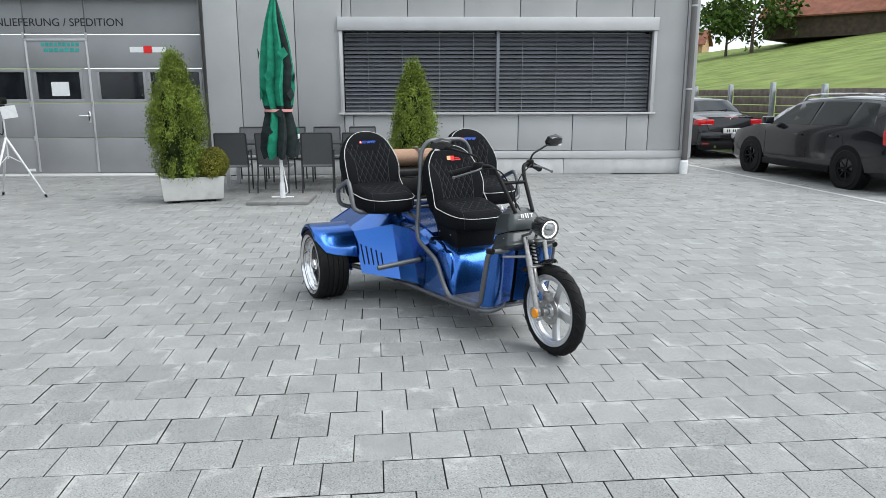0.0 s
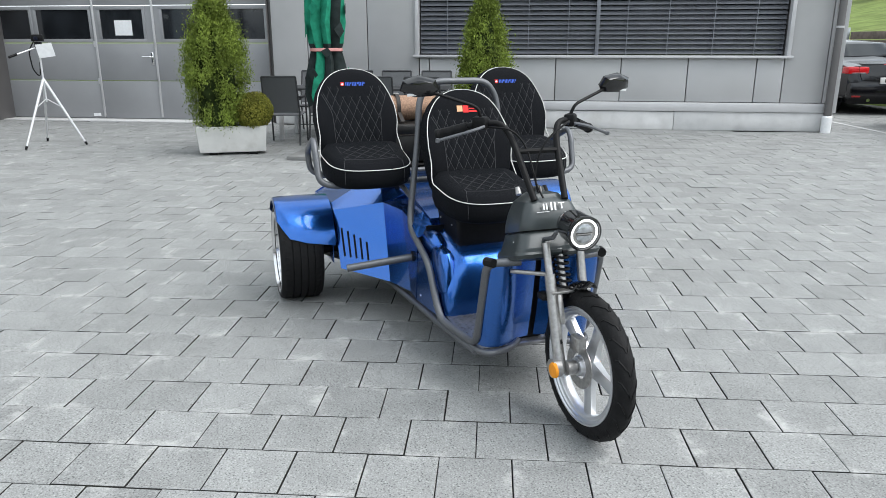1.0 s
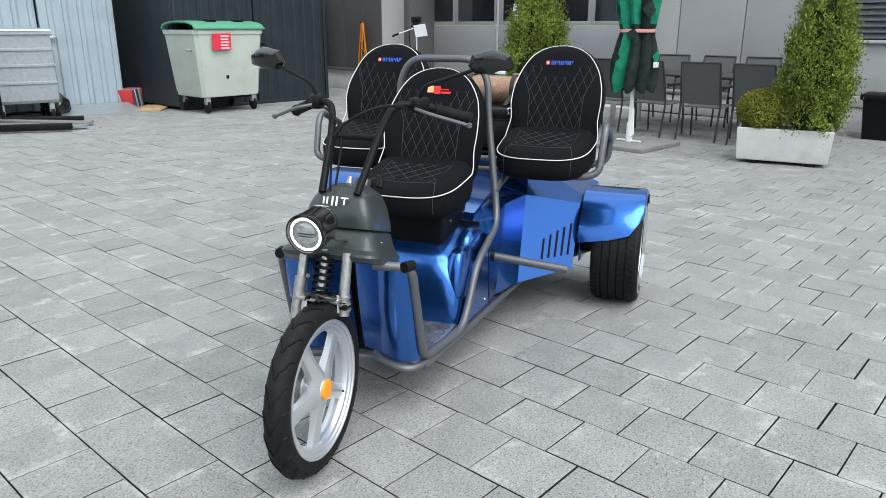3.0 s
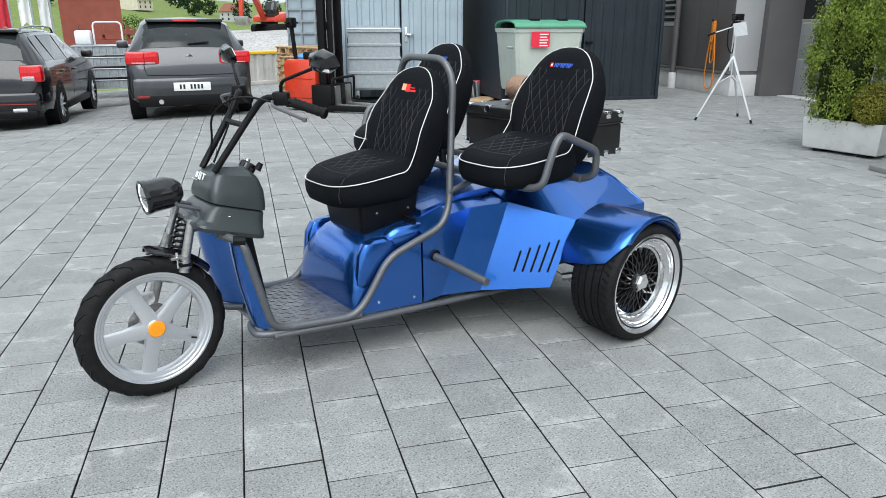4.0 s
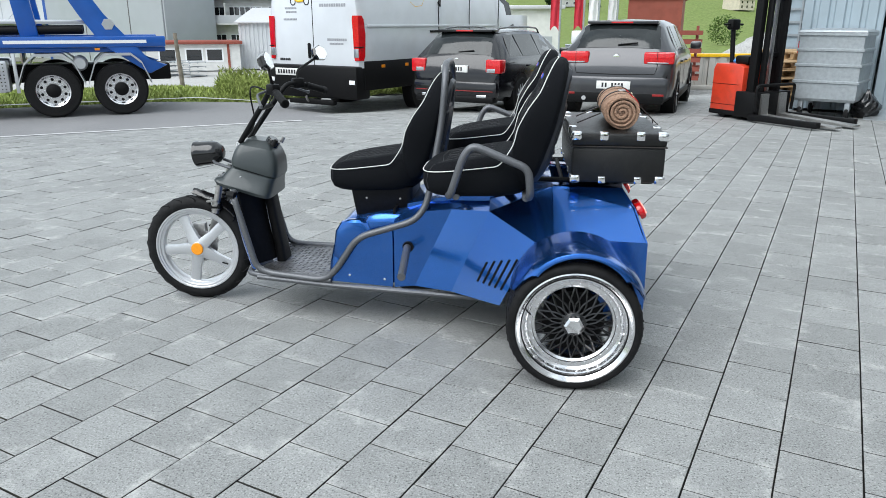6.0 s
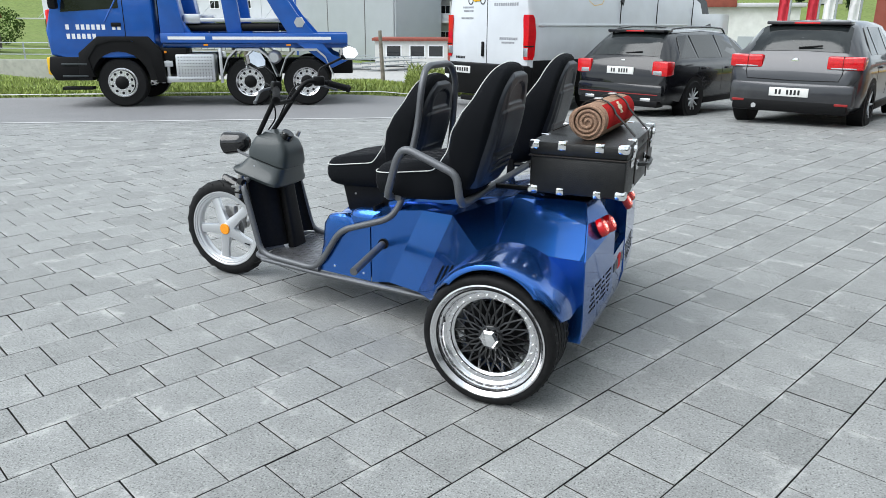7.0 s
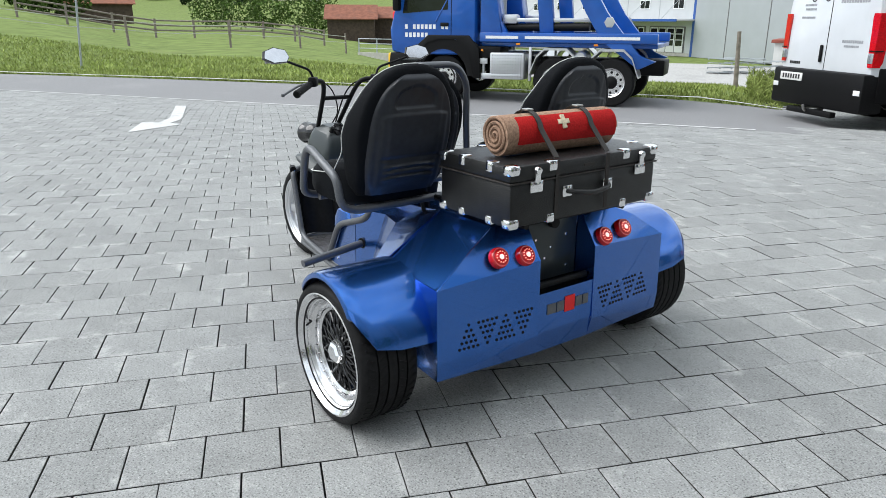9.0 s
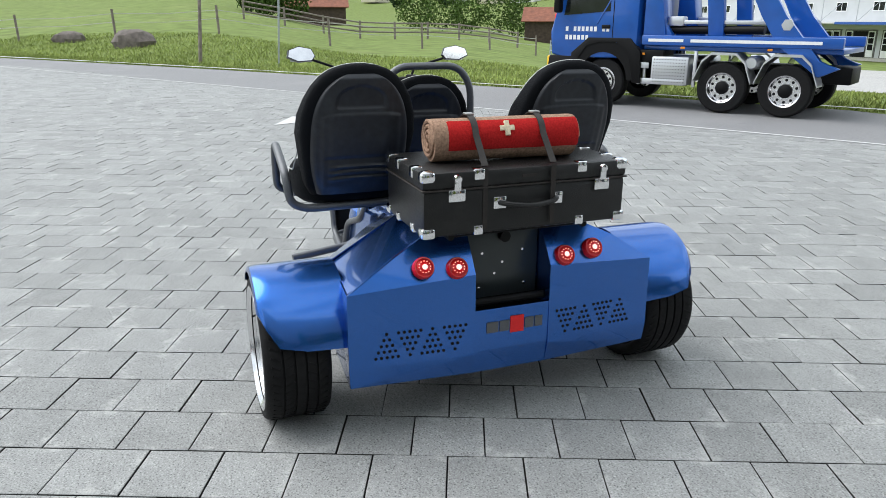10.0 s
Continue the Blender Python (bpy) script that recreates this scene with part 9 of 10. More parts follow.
# ---- parking side: fence, sign, markings ----
PD, PNV = Vector((0.955, -0.29, 0)).normalized(), Vector((0.29, 0.955, 0)).normalized()
fence = thing("timber_fence", "grey weathered timber plank fence with posts on a concrete wall", "fence")
F0 = Vector((-3.0, 11.6, 0))
mm = Matrix(((PD.x, PNV.x, 0, F0.x), (PD.y, PNV.y, 0, F0.y), (0, 0, 1, 0), (0, 0, 0, 1)))
part("concrete_base", box(-26, 6, -0.1, 0.1, -0.2, 0.6, 0.01), M_PLINTH, fence, "low concrete wall", m=mm)
for k in range(17):
    x = -25.5 + 1.9 * k
    part("post", box(x - 0.05, x + 0.05, -0.16, -0.06, 0.0, 1.72 + 0.03 * (k % 3), 0.008), M_ZINC, fence, m=mm)
    for j in range(5):
        part("plank", box(x + 0.06, x + 1.84, -0.05 + 0.01 * (j % 2), -0.01 + 0.01 * (j % 2), 0.64 + 0.2 * j, 0.82 + 0.2 * j, 0.004), M_WOODGREY, fence, m=mm)
sign = thing("road_sign", "blue one-way arrow sign on a metal post", "sign", mm @ Matrix.Translation((1.2, -0.25, 0)))
part("post", tube([(0, 0, 0), (0.05, 0, 2.7)], 0.03, 10), M_ZINC, sign)
M_SIGNBLUE = make_mat("sign_blue", (0.01, 0.12, 0.5), 0.4)
pl = part("sign_plate", box(-0.2, 0.24, -0.05, -0.035, 2.15, 2.75, 0.006), M_SIGNBLUE, sign, m=pose(0, 0, 0, 0, 0, 0))
bm = sheet([[(-0.03, -0.054, 2.25), (0.07, -0.054, 2.25), (0.07, -0.054, 2.5), (0.13, -0.054, 2.48), (0.02, -0.054, 2.66), (-0.09, -0.054, 2.48), (-0.03, -0.054, 2.5)]], 0.003, (0, 1, 0))
part("arrow", bm, M_WHITE, pl, "white arrow", smooth=0)
part("bay_line", box(-20, 3.2, -3.28, -3.2, 0.003, 0.006), M_LINE, None, m=mm)
tagged(bpy.data.objects["bay_line"], "worn white line beside the parking bays", "road marking", kind="structure")
arrow = sheet([[(-7.6, -5.0, 0.004), (-4.2, -5.35, 0.004), (-4.2, -5.22, 0.004), (-7.0, -4.86, 0.004), (-7.2, -4.6, 0.004), (-8.6, -4.9, 0.004), (-7.4, -5.2, 0.004)]], 0.003, (0, 0, 1))
tagged(part("ground_arrow", arrow, M_LINE, None, m=mm, smooth=0), "white direction arrow painted on the paving", "road marking", kind="structure")
arrow = sheet([[(7.71, -0.13, 0.004), (8.09, -0.92, 0.004), (8.28, -0.81, 0.004)], [(7.71, -0.13, 0.004), (8.28, -0.81, 0.004), (8.43, -0.7, 0.004), (8.59, -0.51, 0.004)], [(8.28, -0.81, 0.004), (8.6, -1.04, 0.004), (8.85, -1.14, 0.004), (10.28, -1.6, 0.004), (10.38, -1.45, 0.004), (8.95, -0.99, 0.004), (8.8, -0.93, 0.004), (8.43, -0.7, 0.004)]], 0.003, (0, 0, 1))
tagged(part("ground_arrow", arrow, M_LINE, None, smooth=0), "white bent arrow painted on the paving near the road", "road marking", kind="structure")


# ---- trees, barns and the far view ----
def tree(x, y, h, r, seed, mat=M_LEAF, conifer=False, n=900, size=None, label="broad green deciduous tree", category="tree"):
    ob = thing("tree", label, category, Matrix.Translation((x, y, ground_z(x, y) - 0.1)))
    g = random.Random(seed)
    th = h * (0.2 if not conifer else 0.1)
    bm = tube([(0, 0, 0), (0.03 * h * g.uniform(-1, 1) * 0.3, 0, th), (0, 0, h * 0.75)], 0.1, 8, radii=[h * 0.028, h * 0.02, h * 0.006])
    for k in range(5):
        a = g.uniform(0, 6.283)
        add_tube(bm, [(0, 0, th + h * 0.06 * k), (r * 0.6 * math.cos(a), r * 0.6 * math.sin(a), th + h * (0.2 + 0.08 * k))], h * 0.008, 6, radii=[h * 0.01, h * 0.003])
    part("trunk", bm, M_BARK, ob)
    pts = []
    if conifer:
        for _ in range(n):
            k = g.random() ** 0.8
            rr = r * (1 - k) * (0.55 + 0.45 * g.random()) * (0.8 + 0.3 * math.sin(k * 40))
            a = g.uniform(0, 6.283)
            pts.append((rr * math.cos(a), rr * math.sin(a), h * 0.06 + h * 0.94 * k))
    else:
        lumps = []
        for _ in range(16):
            v = Vector((g.gauss(0, 1), g.gauss(0, 1), g.gauss(0, 0.8))).normalized()
            lumps.append((v.x * r * 0.62, v.y * r * 0.62, h * 0.6 + v.z * h * 0.27, r * g.uniform(0.3, 0.48)))
        lumps.append((0, 0, h * 0.6, r * 0.6))
        for _ in range(n):
            lx, ly, lz, lr = g.choice(lumps)
            v = Vector((g.gauss(0, 1), g.gauss(0, 1), g.gauss(0, 1))).normalized() * lr * g.uniform(0.6, 1.05)
            pts.append((lx + v.x, ly + v.y, lz + v.z))
    crown("crown", pts, size or h * 0.045, seed, mat, ob)
    return ob


def on_bearing(px, py, deg, dist):
    """A place at a bearing, with the small turn of the far view against the yard."""
    a = radians(deg + (1.0 + 1.1 * ease((-28 - deg) / 60) if deg < 0 else 0.0))
    return px + dist * math.cos(a), py + dist * math.sin(a)


# hillside seen beyond the parked cars
EX, EY = 5.4, -2.5
for deg, d, h, r, sd, con in ((131.5, 66, 9.5, 5.6, 1, False), (133.2, 68, 8, 4.2, 2, False), (137.0, 78, 8, 2.6, 3, True), (139.6, 92, 4.5, 2.2, 4, False), (141.2, 95, 3.6, 2.4, 5, False), (142.0, 97, 3, 2.6, 7, False), (126.5, 84, 9, 5.0, 8, False), (125, 86, 9.5, 5.5, 9, False), (123, 74, 11, 5.0, 10, False), (121.5, 70, 11.5, 5.5, 12, False), (119.5, 66, 12, 6, 13, False), (128.3, 90, 8, 4.5, 15, False)):
    tree(*on_bearing(EX, EY, deg, d), h * 0.62, r * 0.66, 40 + sd, M_LEAFDARK if con else M_LEAF, con, 1300, label="dark conifer on the hill" if con else "leafy tree on the hillside meadow")
M_ROOFRED = make_mat("red_brown_tiles", (0.2, 0.075, 0.045), 0.85, 0.0, 2, 0.25, bump=0.3, bump_scale=20, dirt=(0.1, 0.06, 0.05), dirt_amt=0.5, dirt_scale=0.8)
M_BARNWOOD = make_mat("dark_barn_boards", (0.06, 0.042, 0.032), 0.9, 0.0, 3, 0.3, bump=0.3, bump_scale=15)


def house(name, label, x, y, w, d, h, roof, yaw, wall, roofmat, windows=0, eave=0.4, z=None):
    ob = thing(name, label, "building", Matrix.Translation((x, y, (ground_z(x, y) - 0.2) if z is None else z)) @ Matrix.Rotation(radians(yaw), 4, "Z"))
    part("wall", box(-w / 2, w / 2, -d / 2, d / 2, 0, h), wall, ob, smooth=0)
    for s in (1, -1):
        bm = sheet([[(-w / 2, d / 2 * s, h), (w / 2, d / 2 * s, h), (w / 2, 0, h + roof), (-w / 2, 0, h + roof)]], 0.05, (0, 0, -1))
        part("roof", sheet([[(-w / 2 - eave, (d / 2 + eave) * s, h - eave * roof / (d / 2)), (w / 2 + eave, (d / 2 + eave) * s, h - eave * roof / (d / 2)), (w / 2 + eave, 0, h + roof), (-w / 2 - eave, 0, h + roof)]], 0.12, (0, 0, 1)), roofmat, ob, smooth=0)
        bm.free()
        part("gable", sheet([[(w / 2 * s, -d / 2, h), (w / 2 * s, d / 2, h), (w / 2 * s, 0, h + roof)]], 0.05, (-s, 0, 0)), wall, ob, smooth=0)
    for k in range(windows):
        xx = -w / 2 + w * (k + 0.5) / windows
        for s in (1, -1):
            for zz in ([h * 0.3, h * 0.68] if h > 4 else [h * 0.5]):
                part("window", box(xx - 0.45, xx + 0.45, *sorted(((d / 2 - 0.02) * s, (d / 2 + 0.03) * s)), zz - 0.55, zz + 0.55), M_GLASS, ob)
    return ob


bx, by = on_bearing(EX, EY, 125.6, 70)
house("barn", "old dark wooden barn with red-brown tiled roof on the hill", bx, by, 11, 7.5, 1.9, 2.9, 22, M_BARNWOOD, M_ROOFRED)
bx, by = on_bearing(EX, EY, 135.6, 96)
house("hut", "small red-roofed hut on the hill beside a conifer", bx, by, 3.5, 3, 1.6, 1.4, 30, M_WOODPALE, M_ROOFRED)


# ---- beyond the road: hall, offices, pasture, village ----
M_HALLWHITE = make_mat("pale_grey_hall_panels", (0.5, 0.52, 0.54), 0.55, 0.1, 0.6, 0.06, dirt=(0.36, 0.37, 0.38), dirt_amt=0.25, dirt_scale=0.3)
M_HALLGREY = make_mat("plain_grey_hall_panels", (0.36, 0.385, 0.41), 0.5, 0.15, 0.5, 0.04)
M_HALLBLUE = make_mat("blue_trim_sheet", (0.03, 0.09, 0.32), 0.45, 0.0, 2, 0.08)
M_ROOFBLUE = make_mat("pale_blue_roof_sheet", (0.2, 0.32, 0.55), 0.4, 0.2, 2, 0.1)
M_RENDER = make_mat("white_plaster", (0.62, 0.62, 0.6), 0.85, 0.0, 1.5, 0.08, dirt=(0.45, 0.45, 0.44), dirt_amt=0.3, dirt_scale=0.7)
M_GRAVEL = make_mat("grey_gravel", (0.36, 0.355, 0.345), 0.95, 0.0, 6, 0.25, bump=0.5, bump_scale=25, dirt=(0.24, 0.24, 0.23), dirt_amt=0.6, dirt_scale=0.25)
M_STONE = make_mat("rough_boulder", (0.13, 0.11, 0.1), 0.9, 0.0, 4, 0.35, bump=0.6, bump_scale=10)
M_ROPE = make_mat("pale_fence_tape", (0.5, 0.5, 0.46), 0.8)
M_CONCRETE = make_mat("cast_concrete_blocks", (0.42, 0.41, 0.38), 0.9, 0.0, 3, 0.15, bump=0.2, bump_scale=30, dirt=(0.28, 0.27, 0.25), dirt_amt=0.4, dirt_scale=1.5)
M_BLADE = make_mat("grass_blades", (0.24, 0.29, 0.085), 0.8, 0.0, 0.5, 0.3, island=0.4, spec=0.15)
M_REDBROWN = make_mat("red_brown_sheet", (0.24, 0.06, 0.04), 0.7, 0.0, 2, 0.15, dirt=(0.14, 0.06, 0.05), dirt_amt=0.4, dirt_scale=1.0)
M_REDCLOTH = make_mat("red_banner_cloth", (0.5, 0.03, 0.05), 0.8, 0.0, 3, 0.1)
M_WHITECLOTH = make_mat("white_banner_cloth", (0.7, 0.7, 0.7), 0.8, 0.0, 3, 0.08)
M_CARRED = make_mat("dark_red_car_paint", (0.16, 0.012, 0.016), 0.3, 0.0, 3, 0.06, coat=0.6)


def wall_frame(p, q, z):
    """Axes with x from p to q, y towards the yard, z up."""
    m, length = frame_between(p, q)
    m[2][3] = z
    return m, length


# gravel yard beside the hall
bm = bmesh.new()
cols = []
for i in range(25):
    row = []
    for j in range(13):
        r = 25 + 62 * i / 24
        s0, s1 = -24 - 0.2 * (r - 25), 6.0 + 0.42 * (r - 25)
        s = s0 + (s1 - s0) * j / 12 + 1.2 * math.sin(i * 1.7 + j)
        x, y = 0.54 * r + 0.842 * s, -0.842 * r + 0.54 * s
        row.append(bm.verts.new((x, y, ground_z(x, y) + 0.05)))
    cols.append(row)
for A, B in zip(cols, cols[1:]):
    for k in range(12):
        bm.faces.new((A[k], B[k], B[k + 1], A[k + 1]))
tagged(part("gravel_yard", bm, M_GRAVEL, smooth=60), "pale grey gravel yard in front of the hall", "ground", kind="structure")

# long hall: light front with a canopy and folding doors, plain grey gable side
HZ = -3.45
HR, HL = on_bearing(-2.0, 1.7, -54.5, 108), on_bearing(-2.4, 0.95, -37.2, 150)
HG = on_bearing(-1.2, 2.7, -62.8, 92)
m, L = wall_frame(HR, HL, HZ)
hall = thing("industrial_hall", "long pale grey industrial hall with canopy and folding doors", "building", m)
part("wall", box(0.02, L, -14, 0, 0, 10.5), M_HALLWHITE, hall, smooth=0)
part("plinth", box(0.02, L, 0, 0.06, 0, 0.45), M_CONCRETE, hall)
for k in range(1, 9):
    part("wall_joint", box(L * k / 9 - 0.04, L * k / 9 + 0.04, 0, 0.03, 4.9, 10.4), M_HALLGREY, hall)
part("canopy", box(-0.2, L + 2.5, 0, 3.6, 4.72, 4.95, 0.03), M_TRIMGREY, hall, "flat sheet metal canopy")
part("canopy_edge", box(-0.2, L * 0.22, 3.6, 3.66, 4.66, 4.99), M_HALLBLUE, hall, "blue edge board")
part("corner_trim", box(-0.25, 0.12, -0.2, 0.08, 0, 10.5), M_HALLBLUE, hall, "blue corner trim")
for k in range(9):
    xx = L * (k + 0.45) / 9
    part("tie_rod", tube([(xx, 3.4, 4.95), (xx, 0.0, 7.6)], 0.035, 6), M_ZINC, hall)
    win = part("window", box(xx - 0.95, xx + 0.95, 0, 0.05, 6.35, 7.6), M_WHITE, hall, "white framed window")
    part("pane", box(xx - 0.85, xx - 0.05, 0.05, 0.06, 6.45, 7.5), M_GLASS, win)
    part("pane", box(xx + 0.05, xx + 0.85, 0.05, 0.06, 6.45, 7.5), M_GLASS, win)
for k, (u, w, kind) in enumerate(((0.08, 6.2, 4), (0.2, 5.0, 3), (0.31, 5.4, 4), (0.43, 4.6, 2), (0.56, 4.8, 4), (0.68, 4.2, 3), (0.8, 4.2, 4), (0.91, 4.0, 4))):
    x0 = L * u - w / 2
    door = part("door", box(x0 - 0.15, x0 + w + 0.15, 0, 0.08, 0.45, 4.0), M_PANELDARK, hall, "grey framed folding gate")
    for j in range(4):
        if kind == 2 or (kind == 3 and j in (1, 2)):
            continue
        leaf = part("leaf", box(x0 + w * j / 4 + 0.06, x0 + w * (j + 1) / 4 - 0.06, 0.08, 0.14, 0.5, 3.85, 0.02), M_WHITE, door, "pale door leaf with panes")
        for (za, zb) in ((1.4, 2.15), (2.25, 2.95), (3.05, 3.7)):
            part("pane", box(x0 + w * j / 4 + 0.2, x0 + w * (j + 1) / 4 - 0.2, 0.14, 0.15, za, zb), M_GLASS, door)
    if kind in (2, 3):
        # A black sheet on the door stands for the unlit inside.
        part("opening", box(x0 + w * 0.27, x0 + w * 0.73, 0.081, 0.09, 0.45, 3.8), M_BLACK, door, "flat black sheet painted as the dark inside of an open gateway")
m, L = wall_frame(HR, HG, HZ)
side = thing("grey_hall", "plain grey windowless hall side with a thin vertical seam", "building", m)
part("wall", box(0.15, L, -8, -0.02, 0, 13), M_HALLGREY, side, smooth=0)
for k in (0.35, 0.72):
    part("seam", box(L * k - 0.05, L * k + 0.05, -0.02, 0.02, 0, 13), M_PANELDARK, side)
part("downpipe", tube([(L - 0.3, 0.06, 0), (L - 0.3, 0.06, 13)], 0.07, 8), M_ZINC, side)

# office block with balconies, flat red-trimmed store and corrugated shed
m, L = wall_frame(on_bearing(0, 3.2, -62.6, 104), on_bearing(0.7, 3.3, -72.6, 96), HZ)
off = thing("office_building", "white office building with balconies under a blue roof", "building", m)
part("wall", box(0, L, -10, 0, 0, 7.6), M_RENDER, off, smooth=0)
part("roof_band", box(-0.6, L + 0.6, -10.4, 1.2, 7.6, 8.6, 0.05), M_ROOFBLUE, off, "pale blue roof edge")
part("end_wall", box(-0.5, 2.2, -9.9, 0.3, 0, 7.6), M_HALLBLUE, off, "dark blue wall panel", smooth=0)
for zz in (4.6,):
    for u0, u1 in ((0.32, 0.6), (0.6, 0.9)):
        bal = part("balcony", box(L * u0, L * u1, 0, 1.5, zz, zz + 0.18), M_RENDER, off)
        part("railing", box(L * u0, L * u1, 1.45, 1.5, zz + 0.18, zz + 1.15), M_HALLWHITE, bal)
        part("divider", box(L * u0, L * u0 + 0.12, 0, 1.4, zz + 0.18, zz + 2.6), M_RENDER, bal)
for u in (0.36, 0.45, 0.53, 0.64, 0.72, 0.8, 0.93):
    for zz, hh in ((2.4, 1.1), (5.2, 1.6)):
        win = part("window", box(L * u - 0.75, L * u + 0.75, 0, 0.05, zz, zz + hh), M_WHITE, off)
        part("pane", box(L * u - 0.65, L * u - 0.05, 0.05, 0.06, zz + 0.1, zz + hh - 0.1), M_GLASS, win)
        part("pane", box(L * u + 0.05, L * u + 0.65, 0.05, 0.06, zz + 0.1, zz + hh - 0.1), M_GLASS, win)
for zz in (3.0, 5.9):
    part("bracket_rail", tube([(1.2, 0.3, zz), (4.8, 1.6, zz - 0.1)], 0.08, 6), M_ZINC, off)
m, L = wall_frame(on_bearing(0.7, 3.3, -69.2, 84), on_bearing(0.7, 3.3, -76.5, 82), HZ)
shed = thing("corrugated_shed", "grey corrugated metal shed with a shallow roof", "building", m)
part("wall", corrugated(0, L, 0, 4.8, 0, 0.08, 0.45), M_HALLWHITE, shed, smooth=0)
part("body", box(0.05, L, -8, -0.1, 0, 4.75), M_HALLWHITE, shed, smooth=0)
part("roof", prism([(0.4, 4.8), (-8.2, 6.4), (-8.2, 6.55), (0.4, 4.95)], -0.3, L + 0.3), M_TRIMGREY, shed, smooth=0, m=Matrix(((0, 1, 0, 0), (1, 0, 0, 0), (0, 0, 1, 0), (0, 0, 0, 1))))
m, L = wall_frame(on_bearing(0.7, 3.3, -62.5, 82), on_bearing(0.7, 3.3, -69.2, 82), HZ)
store = thing("low_store", "low white store building with dark red roof edge", "building", m)
part("wall", box(0, L, -6, 0, 0, 2.7), M_RENDER, store, smooth=0)
part("roof_edge", box(-0.3, L + 0.3, -6.3, 0.4, 2.7, 3.0, 0.03), M_REDBROWN, store, "dark red roof edge")
for u in (0.22, 0.5, 0.72):
    win = part("window", box(L * u - 0.9, L * u + 0.9, 0, 0.04, 0.9, 2.3), M_WHITE, store)
    part("pane", box(L * u - 0.75, L * u + 0.75, 0.04, 0.05, 1.05, 2.15), M_GLASS, win)
part("red_post", box(L * 0.86, L * 0.86 + 0.25, 0, 0.1, 0, 2.7), M_REDBROWN, store)

m, L = wall_frame(on_bearing(-0.8, 2.95, -81.5, 74), on_bearing(-0.8, 2.95, -92.5, 74), HZ + 0.4)
hut = thing("long_shed", "long pale shed with red-brown roof edge beyond the parked cars", "building", m)
part("wall", box(0, L, -8, 0, 0, 5.75), M_RENDER, hut, smooth=0)
part("roof_edge", box(-0.4, L * 0.62, -8.4, 0.7, 5.75, 7.1, 0.05), M_REDBROWN, hut, "red-brown roof edge")
part("roof_band", box(L * 0.62, L + 0.4, -8.4, 0.5, 5.75, 6.1, 0.05), M_TRIMGREY, hut)
for k in range(5):
    part("gate", box(L * (k + 0.25) / 5, L * (k + 0.75) / 5, 0, 0.06, 0.0, 3.2), M_HALLGREY, hut)

# parked vehicles on the gravel
def far_car(x, y, hx, hy, name, label, rows, paint, spec):
    car(name, label, rows, place(x, y, hx, hy, ground_z(x, y) + 0.05), paint, spec)


far_car(*on_bearing(-2.2, 1.4, -51.5, 76), -0.95, -0.1, "estate_car", "grey estate car parked on gravel by the hall", ESTATE, M_CARGREY, AUDI)
far_car(*on_bearing(-2.2, 1.4, -49.6, 80), -0.75, -0.6, "estate_car", "black estate car parked on gravel by the hall", ESTATE, M_CARBLACK, AUDI)
far_car(*on_bearing(-2.2, 1.4, -45.2, 84), -0.95, 0.2, "off_road_car", "dark red boxy car parked on gravel by the hall", MINI, M_CARRED, AUDI)
far_car(*on_bearing(-2.2, 1.4, -43.2, 88), -0.8, -0.5, "off_road_car", "black boxy car parked on gravel by the hall", MINI, M_CARBLACK, AUDI)
far_car(*on_bearing(0.7, 3.3, -70.2, 60), 0.9, -0.4, "hatchback_car", "dark hatchback parked before the shed", HATCH, M_CARBLACK, GOLF)
far_car(*on_bearing(0.7, 3.3, -72.0, 59), 0.9, -0.4, "hatchback_car", "black hatchback parked beside another before the shed", HATCH, M_CARBLACK, GOLF)
px, py = on_bearing(-2.3, 1.1, -43.9, 62)
pick = thing("pickup_truck", "white flatbed pickup truck with low side boards", "truck", Matrix.Translation((px, py, ground_z(px, py) + 0.05)) @ Matrix.Rotation(radians(-52), 4, "Z"))
prof = [(0.4, 0.5), (2.7, 0.5), (2.75, 1.1), (2.2, 1.35), (1.55, 2.15), (0.5, 2.2), (0.4, 1.2)]
cab = part("cab", prism(prof, -0.95, 0.95, 0.05), M_VANWHITE, pick)
for s in (1, -1):
    part("side_window", sheet([[(0.7, 0.96 * s, 1.3), (1.95, 0.96 * s, 1.3), (1.5, 0.96 * s, 2.0), (0.7, 0.96 * s, 2.0)]], 0.01, (0, s, 0)), M_CARGLASS, cab, smooth=0)
    part("side_board", box(-3.0, 0.35, 0.95 * s - 0.03, 0.95 * s + 0.03, 0.85, 1.25, 0.01), M_VANWHITE, pick)
    for x in (1.9, -1.9):
        wheel_at(pick, x, 0.82 * s, 0.34, 0.22, 5, M_STEEL)
part("bed", box(-3.0, 0.35, -0.95, 0.95, 0.7, 0.85), M_STEEL, pick)
part("tailboard", box(-3.05, -3.0, -0.95, 0.95, 0.85, 1.25), M_VANWHITE, pick)
part("tool_box", box(-2.9, -1.7, -0.8, 0.8, 0.86, 1.7, 0.04), M_CARGREY, pick)
part("chassis", box(-2.9, 2.5, -0.5, 0.5, 0.35, 0.6), M_BLACK, pick)

